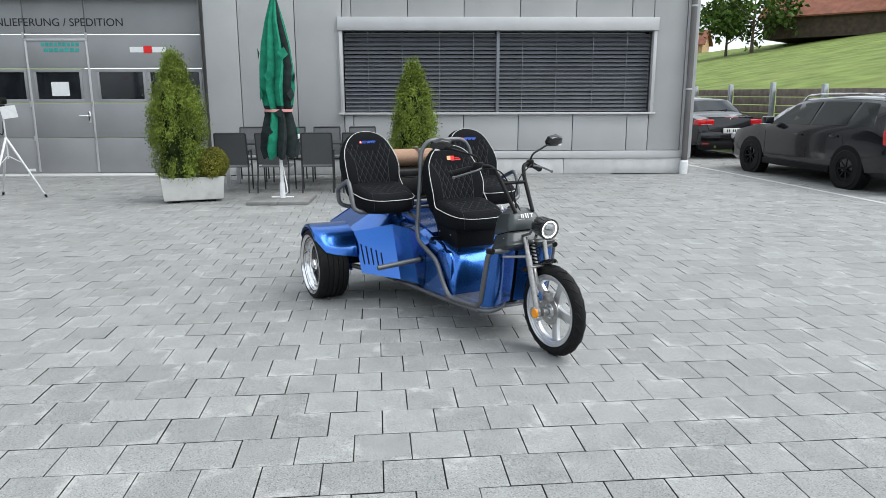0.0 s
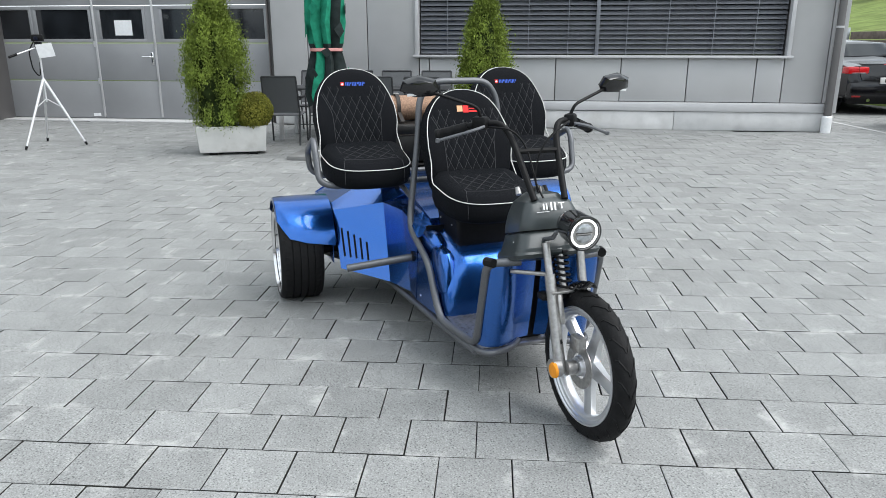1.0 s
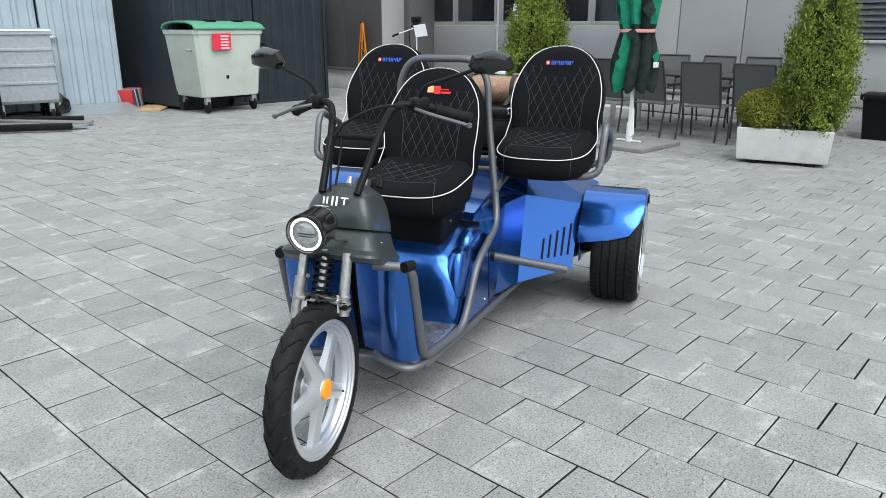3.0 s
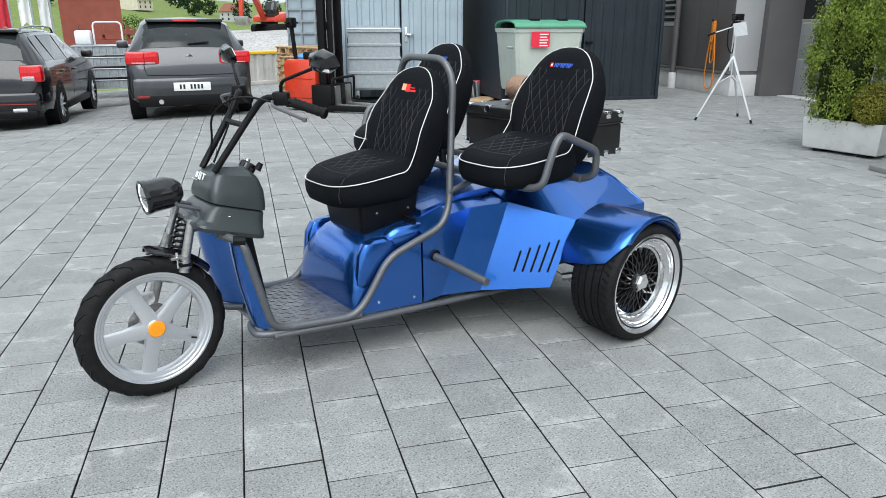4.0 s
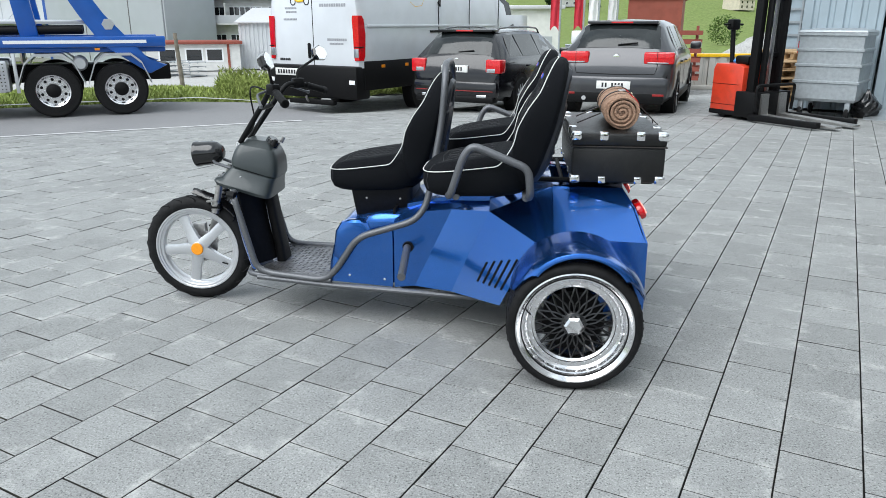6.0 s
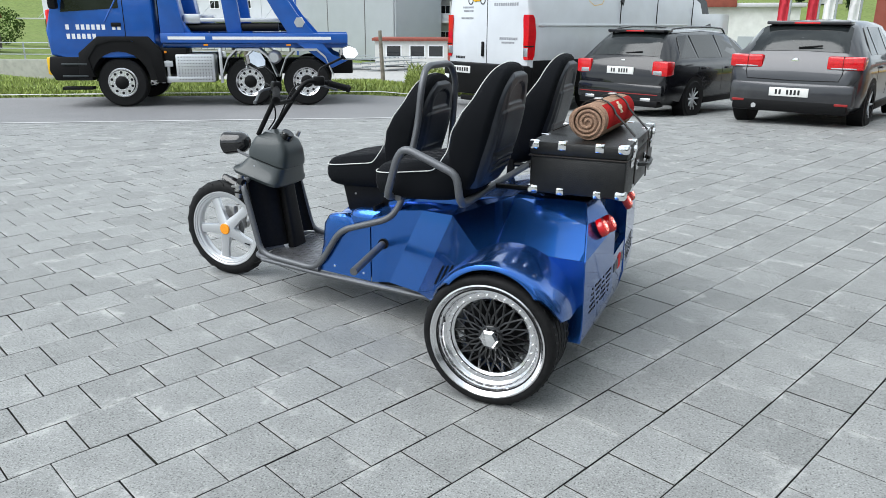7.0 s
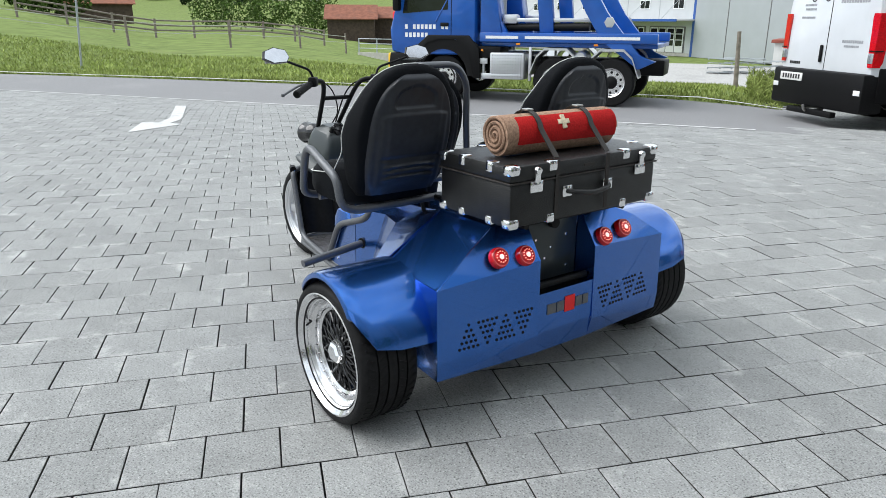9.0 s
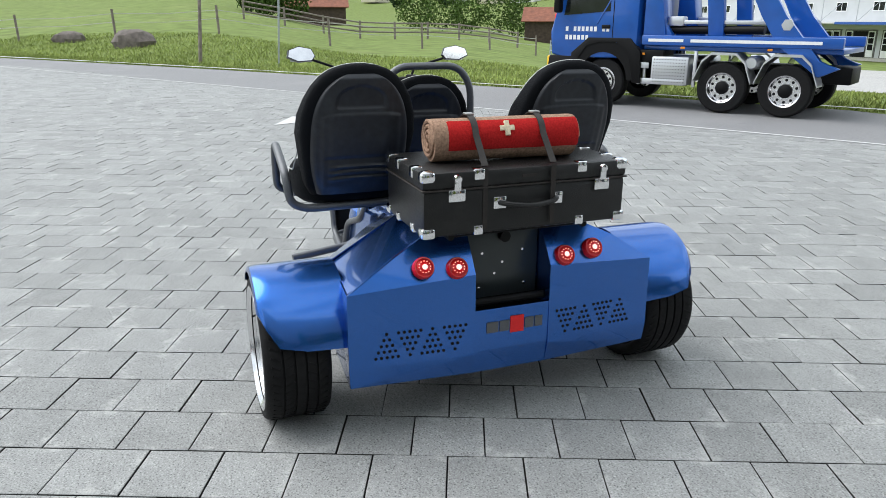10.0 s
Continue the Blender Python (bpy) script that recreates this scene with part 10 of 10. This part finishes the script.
# stacked steel barriers beside the grey side
for k in range(7):
    x, y = on_bearing(-2.2, 1.5, -56.5 - 1.1 * k, 74 + 1.5 * (k % 3))
    m = Matrix.Translation((x, y, ground_z(x, y) + 0.04)) @ Matrix.Rotation(radians(30 + 7 * k), 4, "Z")
    st = thing("barrier_stack", "stack of galvanised steel barriers on gravel", "barrier", m, "steel stacks by the hall")
    for j in range(4):
        part("panel", box(-1.1, 1.1, -0.5, 0.5, 0.1 + 0.42 * j, 0.13 + 0.42 * j), M_ZINC, st)
        for xx in (-1.05, 0, 1.05):
            for yy in (-0.46, 0.46):
                part("upright", box(xx - 0.04, xx + 0.04, yy - 0.04, yy + 0.04, 0.42 * j - (0.0 if j else 0.0), 0.42 * j + 0.1), M_ZINC, st)

# bridge railing and low farm roofs
m, L = wall_frame(on_bearing(-2.3, 1.0, -28.5, 66), on_bearing(-2.3, 1.0, -39.3, 58), -1.75)
rail = thing("bridge_railing", "galvanised railing on a low concrete parapet", "railing", m)
part("parapet", box(0, L, -0.2, 0.2, -1.9, 0.35), M_CONCRETE, rail)
for k in range(8):
    part("post", box(L * k / 7 - 0.04, L * k / 7 + 0.04, -0.04, 0.04, 0.35, 1.55), M_ZINC, rail)
for z in (0.7, 1.1, 1.5):
    part("rail", tube([(0, 0.05, z), (L, 0.05, z)], 0.035, 6), M_ZINC, rail)
for deg, d, w, h, rf, yaw, lab in ((-32.2, 120, 9, 2.8, 1.5, 50, "low farm building with red tiled roof"), (-28.6, 116, 7, 2.6, 1.8, 60, "red roofed farm shed behind the pasture"), (-10.8, 125, 10, 3.0, 1.8, 80, "brown roofed farm building behind the pasture")):
    x, y = on_bearing(-2, 1.5, deg, d)
    zz = 1.4 - d * 0.021 if deg < -20 else ground_z(x, y) - 0.2
    house("farm_building", lab, x, y, w, 7, h + (zz - ground_z(x, y) + 0.2 if deg < -20 else 0), rf, yaw, M_BARNWOOD, M_ROOFRED, 0, 0.5)

# pasture fence with pale tapes, single posts, boulders
line = [(52, 16), (47, 10), (43.5, 4.5), (41, -1), (40, -7), (41.5, -13), (45, -19), (50, -25)]
pf = thing("pasture_fence", "wooden pasture fence with pale electric tapes", "fence")
for x, y in line:
    z = ground_z(x, y)
    part("post", tube([(x, y, z - 0.2), (x + 0.08 * math.sin(x), y + 0.05, z + 1.45)], 0.07, 7), M_WOODGREY, pf)
for (ax, ay), (bx, by) in zip(line, line[1:]):
    for h in (0.75, 1.2):
        za, zb = ground_z(ax, ay) + h, ground_z(bx, by) + h
        part("tape", tube([(ax, ay, za), ((ax + bx) / 2, (ay + by) / 2, (za + zb) / 2 - 0.1), (bx, by, zb)], 0.022, 4), M_ROPE, pf)
pen = thing("wooden_rail_fence", "weathered wooden rail fence round a paddock", "fence")
for k in range(9):
    x, y = 62 + 0.6 * k, -4 - 3.4 * k
    z = ground_z(x, y)
    part("post", box(x - 0.08, x + 0.08, y - 0.08, y + 0.08, z - 0.2, z + 1.5), M_WOODGREY, pen)
    if k < 8:
        z2 = ground_z(x + 0.6, y - 3.4)
        for h in (0.55, 0.95, 1.35):
            part("rail", tube([(x, y, z + h), (x + 0.6, y - 3.4, z2 + h)], 0.07, 5), M_WOODGREY, pen)
for x, y, h, lean, mat, nm, lab in ((11.6, -18.9, 1.7, 0.1, M_WOODGREY, "wooden_post", "weathered wooden post in the roadside grass"), (13.0, -13.6, 1.75, 0.03, M_WOODGREY, "wooden_post", "weathered wooden post in the roadside grass"), (27.3, 0.4, 2.6, -0.25, M_WOODGREY, "wooden_post", "tall leaning wooden post in the roadside grass"), (24.4, -2.2, 2.6, -0.18, M_ZINC, "metal_pole", "thin grey metal pole in the roadside grass")):
    z = ground_z(x, y)
    tagged(part(nm, tube([(x, y, z - 0.2), (x + lean * 0.6, y + lean * 0.8, z + h)], 0.06, 9, radii=[0.075, 0.06] if mat is M_WOODGREY else [0.035, 0.035]), mat), lab, "post")
for x, y, a, b, h, sd in ((36.5, 3.2, 1.0, 0.6, 0.75, 3), (43, 6.8, 0.9, 0.6, 0.5, 5)):
    g = random.Random(sd)
    rings = []
    for z, k in ((-0.2, 0.95), (0.25, 1.05), (0.6, 0.95), (0.85, 0.72), (1.0, 0.35)):
        rings.append([(a * k * math.cos(t * 0.5236) * g.uniform(0.85, 1.1), b * k * math.sin(t * 0.5236) * g.uniform(0.85, 1.1), z * h + g.uniform(-0.05, 0.05)) for t in range(12)])
    tagged(part("boulder", loft(rings), M_STONE, smooth=25, m=Matrix.Translation((x, y, ground_z(x, y))) @ Matrix.Rotation(radians(70), 4, "Z")), "brown grey boulder lying in the verge grass", "rock", "roadside boulders")

# yard's back edge: crates, barrier, railing, heap, diggers, flags
for k in range(4):
    m = Matrix.Translation((-1.0, -14.35, 0.23 * k)) @ Matrix.Rotation(radians(-16 + 1.5 * (k % 2)), 4, "Z")
    if k == 0:
        tray = thing("metal_crate", "galvanised steel stacking crate in a pile", "crate", m, "stacked crates")
        part("floor", box(-0.58, 0.58, -0.38, 0.38, 0.04, 0.055), M_ZINC, tray)
        for s in (1, -1):
            part("side_wall", corrugated(-0.58, 0.58, 0.05, 0.22, 0, 0.012, 0.12), M_ZINC, tray, smooth=0, m=Matrix.Translation((0, 0.38 * s, 0)))
            part("end_wall", box(0.575 * s - 0.012, 0.575 * s + 0.012, -0.38, 0.38, 0.05, 0.22), M_ZINC, tray)
            part("foot", box(0.5 * s - 0.05, 0.5 * s + 0.05, -0.36, 0.36, 0, 0.04), M_ZINC, tray)
            part("rim", tube([(-0.59, 0.385 * s, 0.215), (0.59, 0.385 * s, 0.215)], 0.014, 6), M_ZINC, tray)
    else:
        copy_thing(tray, m)
hoop = thing("white_hoop_trolley", "white tubular hand trolley frame on the steel crates", "trolley", Matrix.Translation((-1.0, -14.35, 0.93)) @ Matrix.Rotation(radians(-16), 4, "Z"))
part("hoop", tube(rounded([(-0.4, 0, 0), (-0.4, 0, 0.45), (0.15, 0, 0.45), (0.15, 0, 0)], 0.1), 0.018, 7), M_WHITE, hoop)
part("box", box(0.2, 0.5, -0.2, 0.2, 0, 0.28, 0.03), M_WHITE, hoop)
stack = thing("rack_stack", "pile of red-brown steel racks at the yard edge", "rack", Matrix.Translation((-2.38, -16.75, 0)) @ Matrix.Rotation(radians(-12), 4, "Z"))
for j in range(6):
    for y in (-0.5, 0.5):
        part("beam", box(-1.5, 1.5, y - 0.04, y + 0.04, 0.22 * j, 0.22 * j + 0.1), M_REDBROWN, stack)
    for k in range(6):
        part("cross_beam", box(-1.4 + 0.55 * k, -1.34 + 0.55 * k, -0.45, 0.45, 0.22 * j + 0.1, 0.22 * j + 0.22), M_REDBROWN, stack)
m, L = frame_between((-3.14, -17.78), (-9.41, -18.81))
bar = thing("concrete_barrier", "pale ribbed concrete block barrier with yellow edges", "barrier", m)
for k in range(5):
    blk = part("block", corrugated(L * k / 5 + 0.015, L * (k + 1) / 5 - 0.015, 0.12, 0.88, 0, 0.04, 0.3), M_CONCRETE, bar, smooth=0)
    part("back", box(L * k / 5 + 0.015, L * (k + 1) / 5 - 0.015, -0.4, -0.06, 0.0, 0.88), M_CONCRETE, bar)
part("top_edge", box(0, L, -0.42, 0.02, 0.88, 0.96, 0.01), M_YELLOW, bar, "faded yellow edge")
part("foot_edge", box(0, L, -0.42, 0.08, 0.0, 0.12, 0.01), M_CONCRETE, bar)
m, L = frame_between((4.41, -21.9), (-12.59, -22.03))
rl = thing("mesh_railing", "grey metal bar railing along the yard edge", "railing", m)
for k in range(10):
    part("post", box(L * k / 9 - 0.03, L * k / 9 + 0.03, -0.03, 0.03, -0.3, 1.15), M_ZINC, rl)
for z in (0.2, 1.1):
    part("rail", tube([(0, 0, z), (L, 0, z)], 0.022, 6), M_ZINC, rl)
for k in range(110):
    part("bar", box(L * (k + 0.5) / 110 - 0.01, L * (k + 0.5) / 110 + 0.01, -0.01, 0.01, 0.2, 1.1), M_ZINC, rl)
hx, hy = on_bearing(2.9, 2.2, -117.0, 64)
hz = ground_z(hx, hy)
g = random.Random(8)
rings = []
for z, k in ((-0.3, 1.0), (1.6, 0.86), (3.2, 0.72), (4.2, 0.6), (4.5, 0.3)):
    rings.append([(12 * k * math.cos(t * 0.2094) * g.uniform(0.92, 1.06), 10 * k * math.sin(t * 0.2094) * g.uniform(0.9, 1.08), (z + g.uniform(-0.25, 0.25)) * (0.8 - hz) / 4.5) for t in range(30)])
tagged(part("rubble_mound", loft(rings), M_GRAVEL, smooth=30, m=Matrix.Translation((hx, hy, hz)) @ Matrix.Rotation(radians(-27), 4, "Z")), "large grey heap of rubble and gravel", "heap")


def excavator(deg, d, yaw):
    x, y = on_bearing(2.9, 2.2, deg, d)
    ob = thing("excavator", "orange tracked excavator standing on a rubble heap", "excavator", Matrix.Translation((x, y, 0.7)) @ Matrix.Rotation(radians(yaw), 4, "Z"), "excavators at work site")
    for s in (1, -1):
        part("track", prism([(-1.5, 0.1), (-1.2, 0), (1.2, 0), (1.5, 0.1), (1.5, 0.5), (1.2, 0.65), (-1.2, 0.65), (-1.5, 0.5)], 0.7 * s - 0.2, 0.7 * s + 0.2, 0.03), M_BLACK, ob)
    part("upper_body", prism([(-1.7, 0.8), (0.9, 0.8), (0.9, 1.2), (0.2, 1.35), (-1.5, 1.6), (-1.75, 1.4)], -1.0, 1.0, 0.08), M_ORANGERED, ob)
    part("cab", prism([(0.0, 1.2), (1.0, 1.2), (1.05, 1.7), (0.75, 2.35), (0.0, 2.35)], 0.2, 0.95, 0.05), M_CARGLASS, ob)
    part("turntable", lathe([(0, 0.6), (0.7, 0.6), (0.7, 0.82), (0, 0.82)], "z", seg=18), M_BLACK, ob)
    part("boom", prism([(0.7, 1.0), (1.0, 0.95), (2.4, 2.7), (4.2, 3.0), (4.15, 3.25), (2.2, 3.05)], -0.2, 0.2, 0.04), M_ORANGERED, ob)
    part("arm", prism([(4.0, 3.35), (4.35, 3.2), (4.6, 1.2), (4.4, 1.15)], -0.15, 0.15, 0.03), M_ORANGERED, ob)
    part("bucket", prism([(4.3, 1.2), (4.75, 1.2), (4.7, 0.6), (4.2, 0.5), (3.95, 0.8)], -0.45, 0.45, 0.02), M_STEEL, ob)


excavator(-118.9, 66, 125)
excavator(-115.6, 63, 40)
for deg, d, mat in ((-95.3, 40, M_REDCLOTH), (-97.0, 41, M_REDCLOTH), (-98.2, 39, M_WHITECLOTH), (-99.4, 42, M_WHITECLOTH)):
    x, y = on_bearing(1.6, 3.1, deg, d)
    z = ground_z(x, y)
    fl = thing("banner_flag", "tall pole with a hanging cloth banner", "flag", Matrix.Translation((x, y, z)), "flags beyond the yard")
    part("pole", tube([(0, 0, 0), (0, 0, 8.5)], 0.05, 8), M_ZINC, fl)
    bm = loft([[(0.06 + 0.45 * k / 8, 0.1 * math.sin(k * 1.1 + zz) + o, zz + 0.25 * math.sin(k * 0.4)) for k in range(9) for o in (0,)] + [(0.06 + 0.45 * k / 8, 0.1 * math.sin(k * 1.1 + zz) + 0.02, zz + 0.25 * math.sin(k * 0.4)) for k in range(8, -1, -1)] for zz in (2.4, 3.4, 4.6, 6.0, 7.4, 8.4)])
    part("banner", bm, mat, fl, "red cloth banner" if mat is M_REDCLOTH else "white cloth banner")
x, y = on_bearing(1.6, 3.1, -102.0, 47)
house("site_hut", "red-brown sheet metal hut beyond the yard", x, y, 3.0, 4, 4.5, 0.5, -12, M_REDBROWN, M_REDBROWN, 0, 0.1)
C35 = (3.2, 1.9)
p, q2 = on_bearing(*C35, -119.6, 18.0), on_bearing(*C35, -125.0, 17.2)
m, L = frame_between(p, q2)
lat = thing("steel_lattice_rack", "tall galvanised steel lattice rack behind the container", "rack", m)
for k in range(6):
    part("upright", box(L * k / 5 - 0.02, L * k / 5 + 0.02, -0.02, 0.02, 0, 2.7), M_ZINC, lat)
for k in range(10):
    part("crossbar", box(0, L, -0.012, 0.012, 0.2 + 0.27 * k, 0.25 + 0.27 * k), M_ZINC, lat)
part("back_sheet", box(0, L, -0.06, -0.03, 0.1, 2.65), M_CONTGREY, lat)
for j in range(2):
    for i in range(6):
        copy_thing(pal, Matrix.Translation((-5.05 + 0.15 * j, -11.55 - 1.05 * j, 0.145 * i)) @ Matrix.Rotation(radians(14 + 3 * math.sin(i * 2 + j)), 4, "Z"))

# verge grass, far trees and village
g = np.random.RandomState(4)
pts = []
for _ in range(60000):
    r = 13.85 + 11 * g.rand() ** 1.6
    s = -1.5 + 46 * g.rand()
    x, y = 0.54 * r + 0.842 * s, -0.842 * r + 0.54 * s + 0.0032 * max(0, s) ** 2
    pts.append((x, y, ground_z(x, y) - 0.05))
crown("grass_verge", pts, 0.024, 5, M_BLADE, None, up=0.85, aspect=6.0)
tagged(bpy.data.objects["grass_verge"], "tall uneven grass along the road verge", "grass", kind="stuff")
pts = []
for _ in range(26000):
    r, s = 15.0 + 2.6 * g.rand(), -5.4 + 4.6 * g.rand()
    x, y = 0.54 * r + 0.842 * s, -0.842 * r + 0.54 * s
    pts.append((x, y, ground_z(x, y) + 0.6 * g.rand() * (1 - abs(r - 16.3) / 1.5)))
crown("verge_weeds", pts, 0.022, 6, M_BLADE, None, up=0.75, aspect=6)
tagged(bpy.data.objects["verge_weeds"], "dense tall weeds and shrubs beside the road", "plants", kind="stuff")


def far_clumps(name, label, spots, seed, mat, n=420, size=0.85):
    g = np.random.RandomState(seed)
    pts = []
    for x, y, h, r in spots:
        z = ground_z(x, y)
        for _ in range(n):
            v = g.normal(size=3)
            v /= np.linalg.norm(v)
            k = 0.55 + 0.45 * g.rand()
            pts.append((x + v[0] * r * k, y + v[1] * r * k, z + h * 0.5 + v[2] * h * 0.5 * k))
    crown(name, pts, size, seed, mat, None, aspect=1.3)
    tagged(bpy.data.objects[name], label, "trees", kind="stuff")


g = np.random.RandomState(21)
spots = []
for k in range(150):
    deg = -130 + 145 * g.rand()
    d = 370 + 400 * g.rand()
    x, y = on_bearing(0, 0, deg, d)
    h = 5 + 7 * g.rand()
    spots.append((x, y, h, h * (0.35 + 0.25 * g.rand())))
near_spots = []
for deg, d, h in ((-8, 82, 5), (-9.5, 84, 6), (-7, 86, 5.5), (-19, 120, 8), (-21, 125, 9), (-23, 118, 7), (-25.5, 130, 9), (-27, 128, 8), (-35.5, 150, 8), (-108, 90, 4), (-109.5, 92, 4), (-111, 88, 3.5), (-105, 190, 9), (-112.5, 110, 3.5)):
    x, y = on_bearing(0, 2, deg, d)
    near_spots.append((x, y, h * 0.8, h * 0.45))
far_clumps("hedge_trees", "leafy trees and hedges behind the pasture and yard", near_spots, 12, M_LEAF, 1500, 0.26)
far_clumps("far_trees", "scattered dark trees and hedges on the far slopes", spots, 9, M_LEAFDARK)
M_FARWALL = [M_RENDER, make_mat("cream_plaster", (0.55, 0.5, 0.4), 0.85, 0.0, 1, 0.1), make_mat("grey_plaster", (0.4, 0.4, 0.4), 0.85, 0.0, 1, 0.1)]
for k in range(46):
    deg = -128 + 140 * (k + 0.5 * g.rand()) / 46
    d = 390 + 230 * g.rand()
    x, y = on_bearing(0, 0, deg, d)
    house("village_house", "distant plastered village house with a tiled roof", x, y, 11 + 5 * g.rand(), 10, 5.5, 3.6, 180 * g.rand(), M_FARWALL[k % 3], M_ROOFRED if k % 3 else M_PANELDARK, 3, 0.6)

# ---- paving stones ----
TA = radians(20.7)
TC, TW = (math.sin(TA), math.cos(TA)), (math.cos(TA), -math.sin(TA))
TLEN, TWID, C0, W0 = 0.2505, 0.2476, 0.92, 0.4486


def paver_shape():
    """Corners of one stone round its middle: foot, shoulder, top."""
    a, b, c = TLEN / 2 - 0.0026, TWID / 2 - 0.0027, 0.0018
    out = []
    for e, z in ((0.0, -0.03), (0.0, -c), (c, 0.0)):
        out += [(TC[0] * u * (a - e) + TW[0] * w * (b - e), TC[1] * u * (a - e) + TW[1] * w * (b - e), z) for u, w in ((-1, -1), (1, -1), (1, 1), (-1, 1))]
    return np.array(out)


SIDES = [0] + [1] * 4 + [0] * 4
CORNERS = [0, 0, 1, 0, 1, 1, 0, 1] + [0, 0] * 32
FACES = [(8, 9, 10, 11)] + [(r * 4 + k, r * 4 + (k + 1) % 4, (r + 1) * 4 + (k + 1) % 4, (r + 1) * 4 + k) for r in (0, 1) for k in range(4)]
spots = []
for k in range(-90, 115):
    w = W0 + (k + 0.5) * TWID
    for j in range(-95, 100):
        c = C0 + (j + 0.5 + (0.5 if k % 2 else 0.0)) * TLEN
        x, y = TC[0] * c + TW[0] * w, TC[1] * c + TW[1] * w
        if not in_yard(x, y, -0.25) or x > 27 or 0.31 * x + 0.95 * y > 10.5 + 14 * ease((x - 6) / 6) or x * x + y * y > 27 ** 2:
            continue
        f = Vector((x, y, 0)) - FO
        if f.dot(FN) < 0.02 and f.dot(FU) < S_END + 0.1:
            continue
        spots.append((x, y))
spots.sort(key=lambda p: (p[0] - 0.7) ** 2 + (p[1] - 1.1) ** 2)
rng = random.Random(5)
near, rest = spots[:300], spots[300:]
shape = paver_shape()
me = bpy.data.meshes.new("paving_stone")
me.from_pydata(shape.tolist(), [], FACES)
me.materials.append(M_PAVER1)
me.materials.append(M_SAND)
me.polygons.foreach_set("material_index", SIDES)
me.uv_layers.new(name="UVMap").data.foreach_set("uv", CORNERS)
for x, y in near:
    ob = new("paving_stone", me)
    ob.parent = bed
    d = rng.uniform(-0.0012, 0.0012)
    ob.location = (x + TC[0] * d, y + TC[1] * d, ground_z(x, y) + rng.uniform(-0.0012, 0.0012))
    ob.rotation_euler = (rng.uniform(-0.004, 0.004), rng.uniform(-0.004, 0.004), rng.uniform(-0.004, 0.004) + (math.pi if rng.random() < 0.5 else 0))
verts, faces = [], []
for x, y in rest:
    t = rng.uniform(-0.005, 0.005)
    p = shape.copy()
    p[:, 0], p[:, 1] = shape[:, 0] - t * shape[:, 1], shape[:, 1] + t * shape[:, 0]
    gz = ground_z(x, y)
    if road_r(x, y) > 5.6:
        p[:, 2] += [ground_z(x + a, y + b) - gz for a, b in p[:, :2]]
    p[:, 2] += p[:, 0] * rng.uniform(-0.006, 0.006) + p[:, 1] * rng.uniform(-0.006, 0.006)
    base = len(verts)
    d = rng.uniform(-0.0012, 0.0012)
    verts.extend((p + (x + TC[0] * d, y + TC[1] * d, gz + rng.uniform(-0.0015, 0.0015))).tolist())
    faces.extend([tuple(base + i for i in f) for f in FACES])
me = bpy.data.meshes.new("paving")
me.from_pydata(verts, [], faces)
me.materials.append(M_PAVER)
me.materials.append(M_SAND)
me.polygons.foreach_set("material_index", SIDES * len(rest))
me.uv_layers.new(name="UVMap").data.foreach_set("uv", CORNERS * len(rest))
pav = new("paving", me)
tagged(pav, "grey concrete paving stones laid in stretcher bond", "paving", kind="stuff")
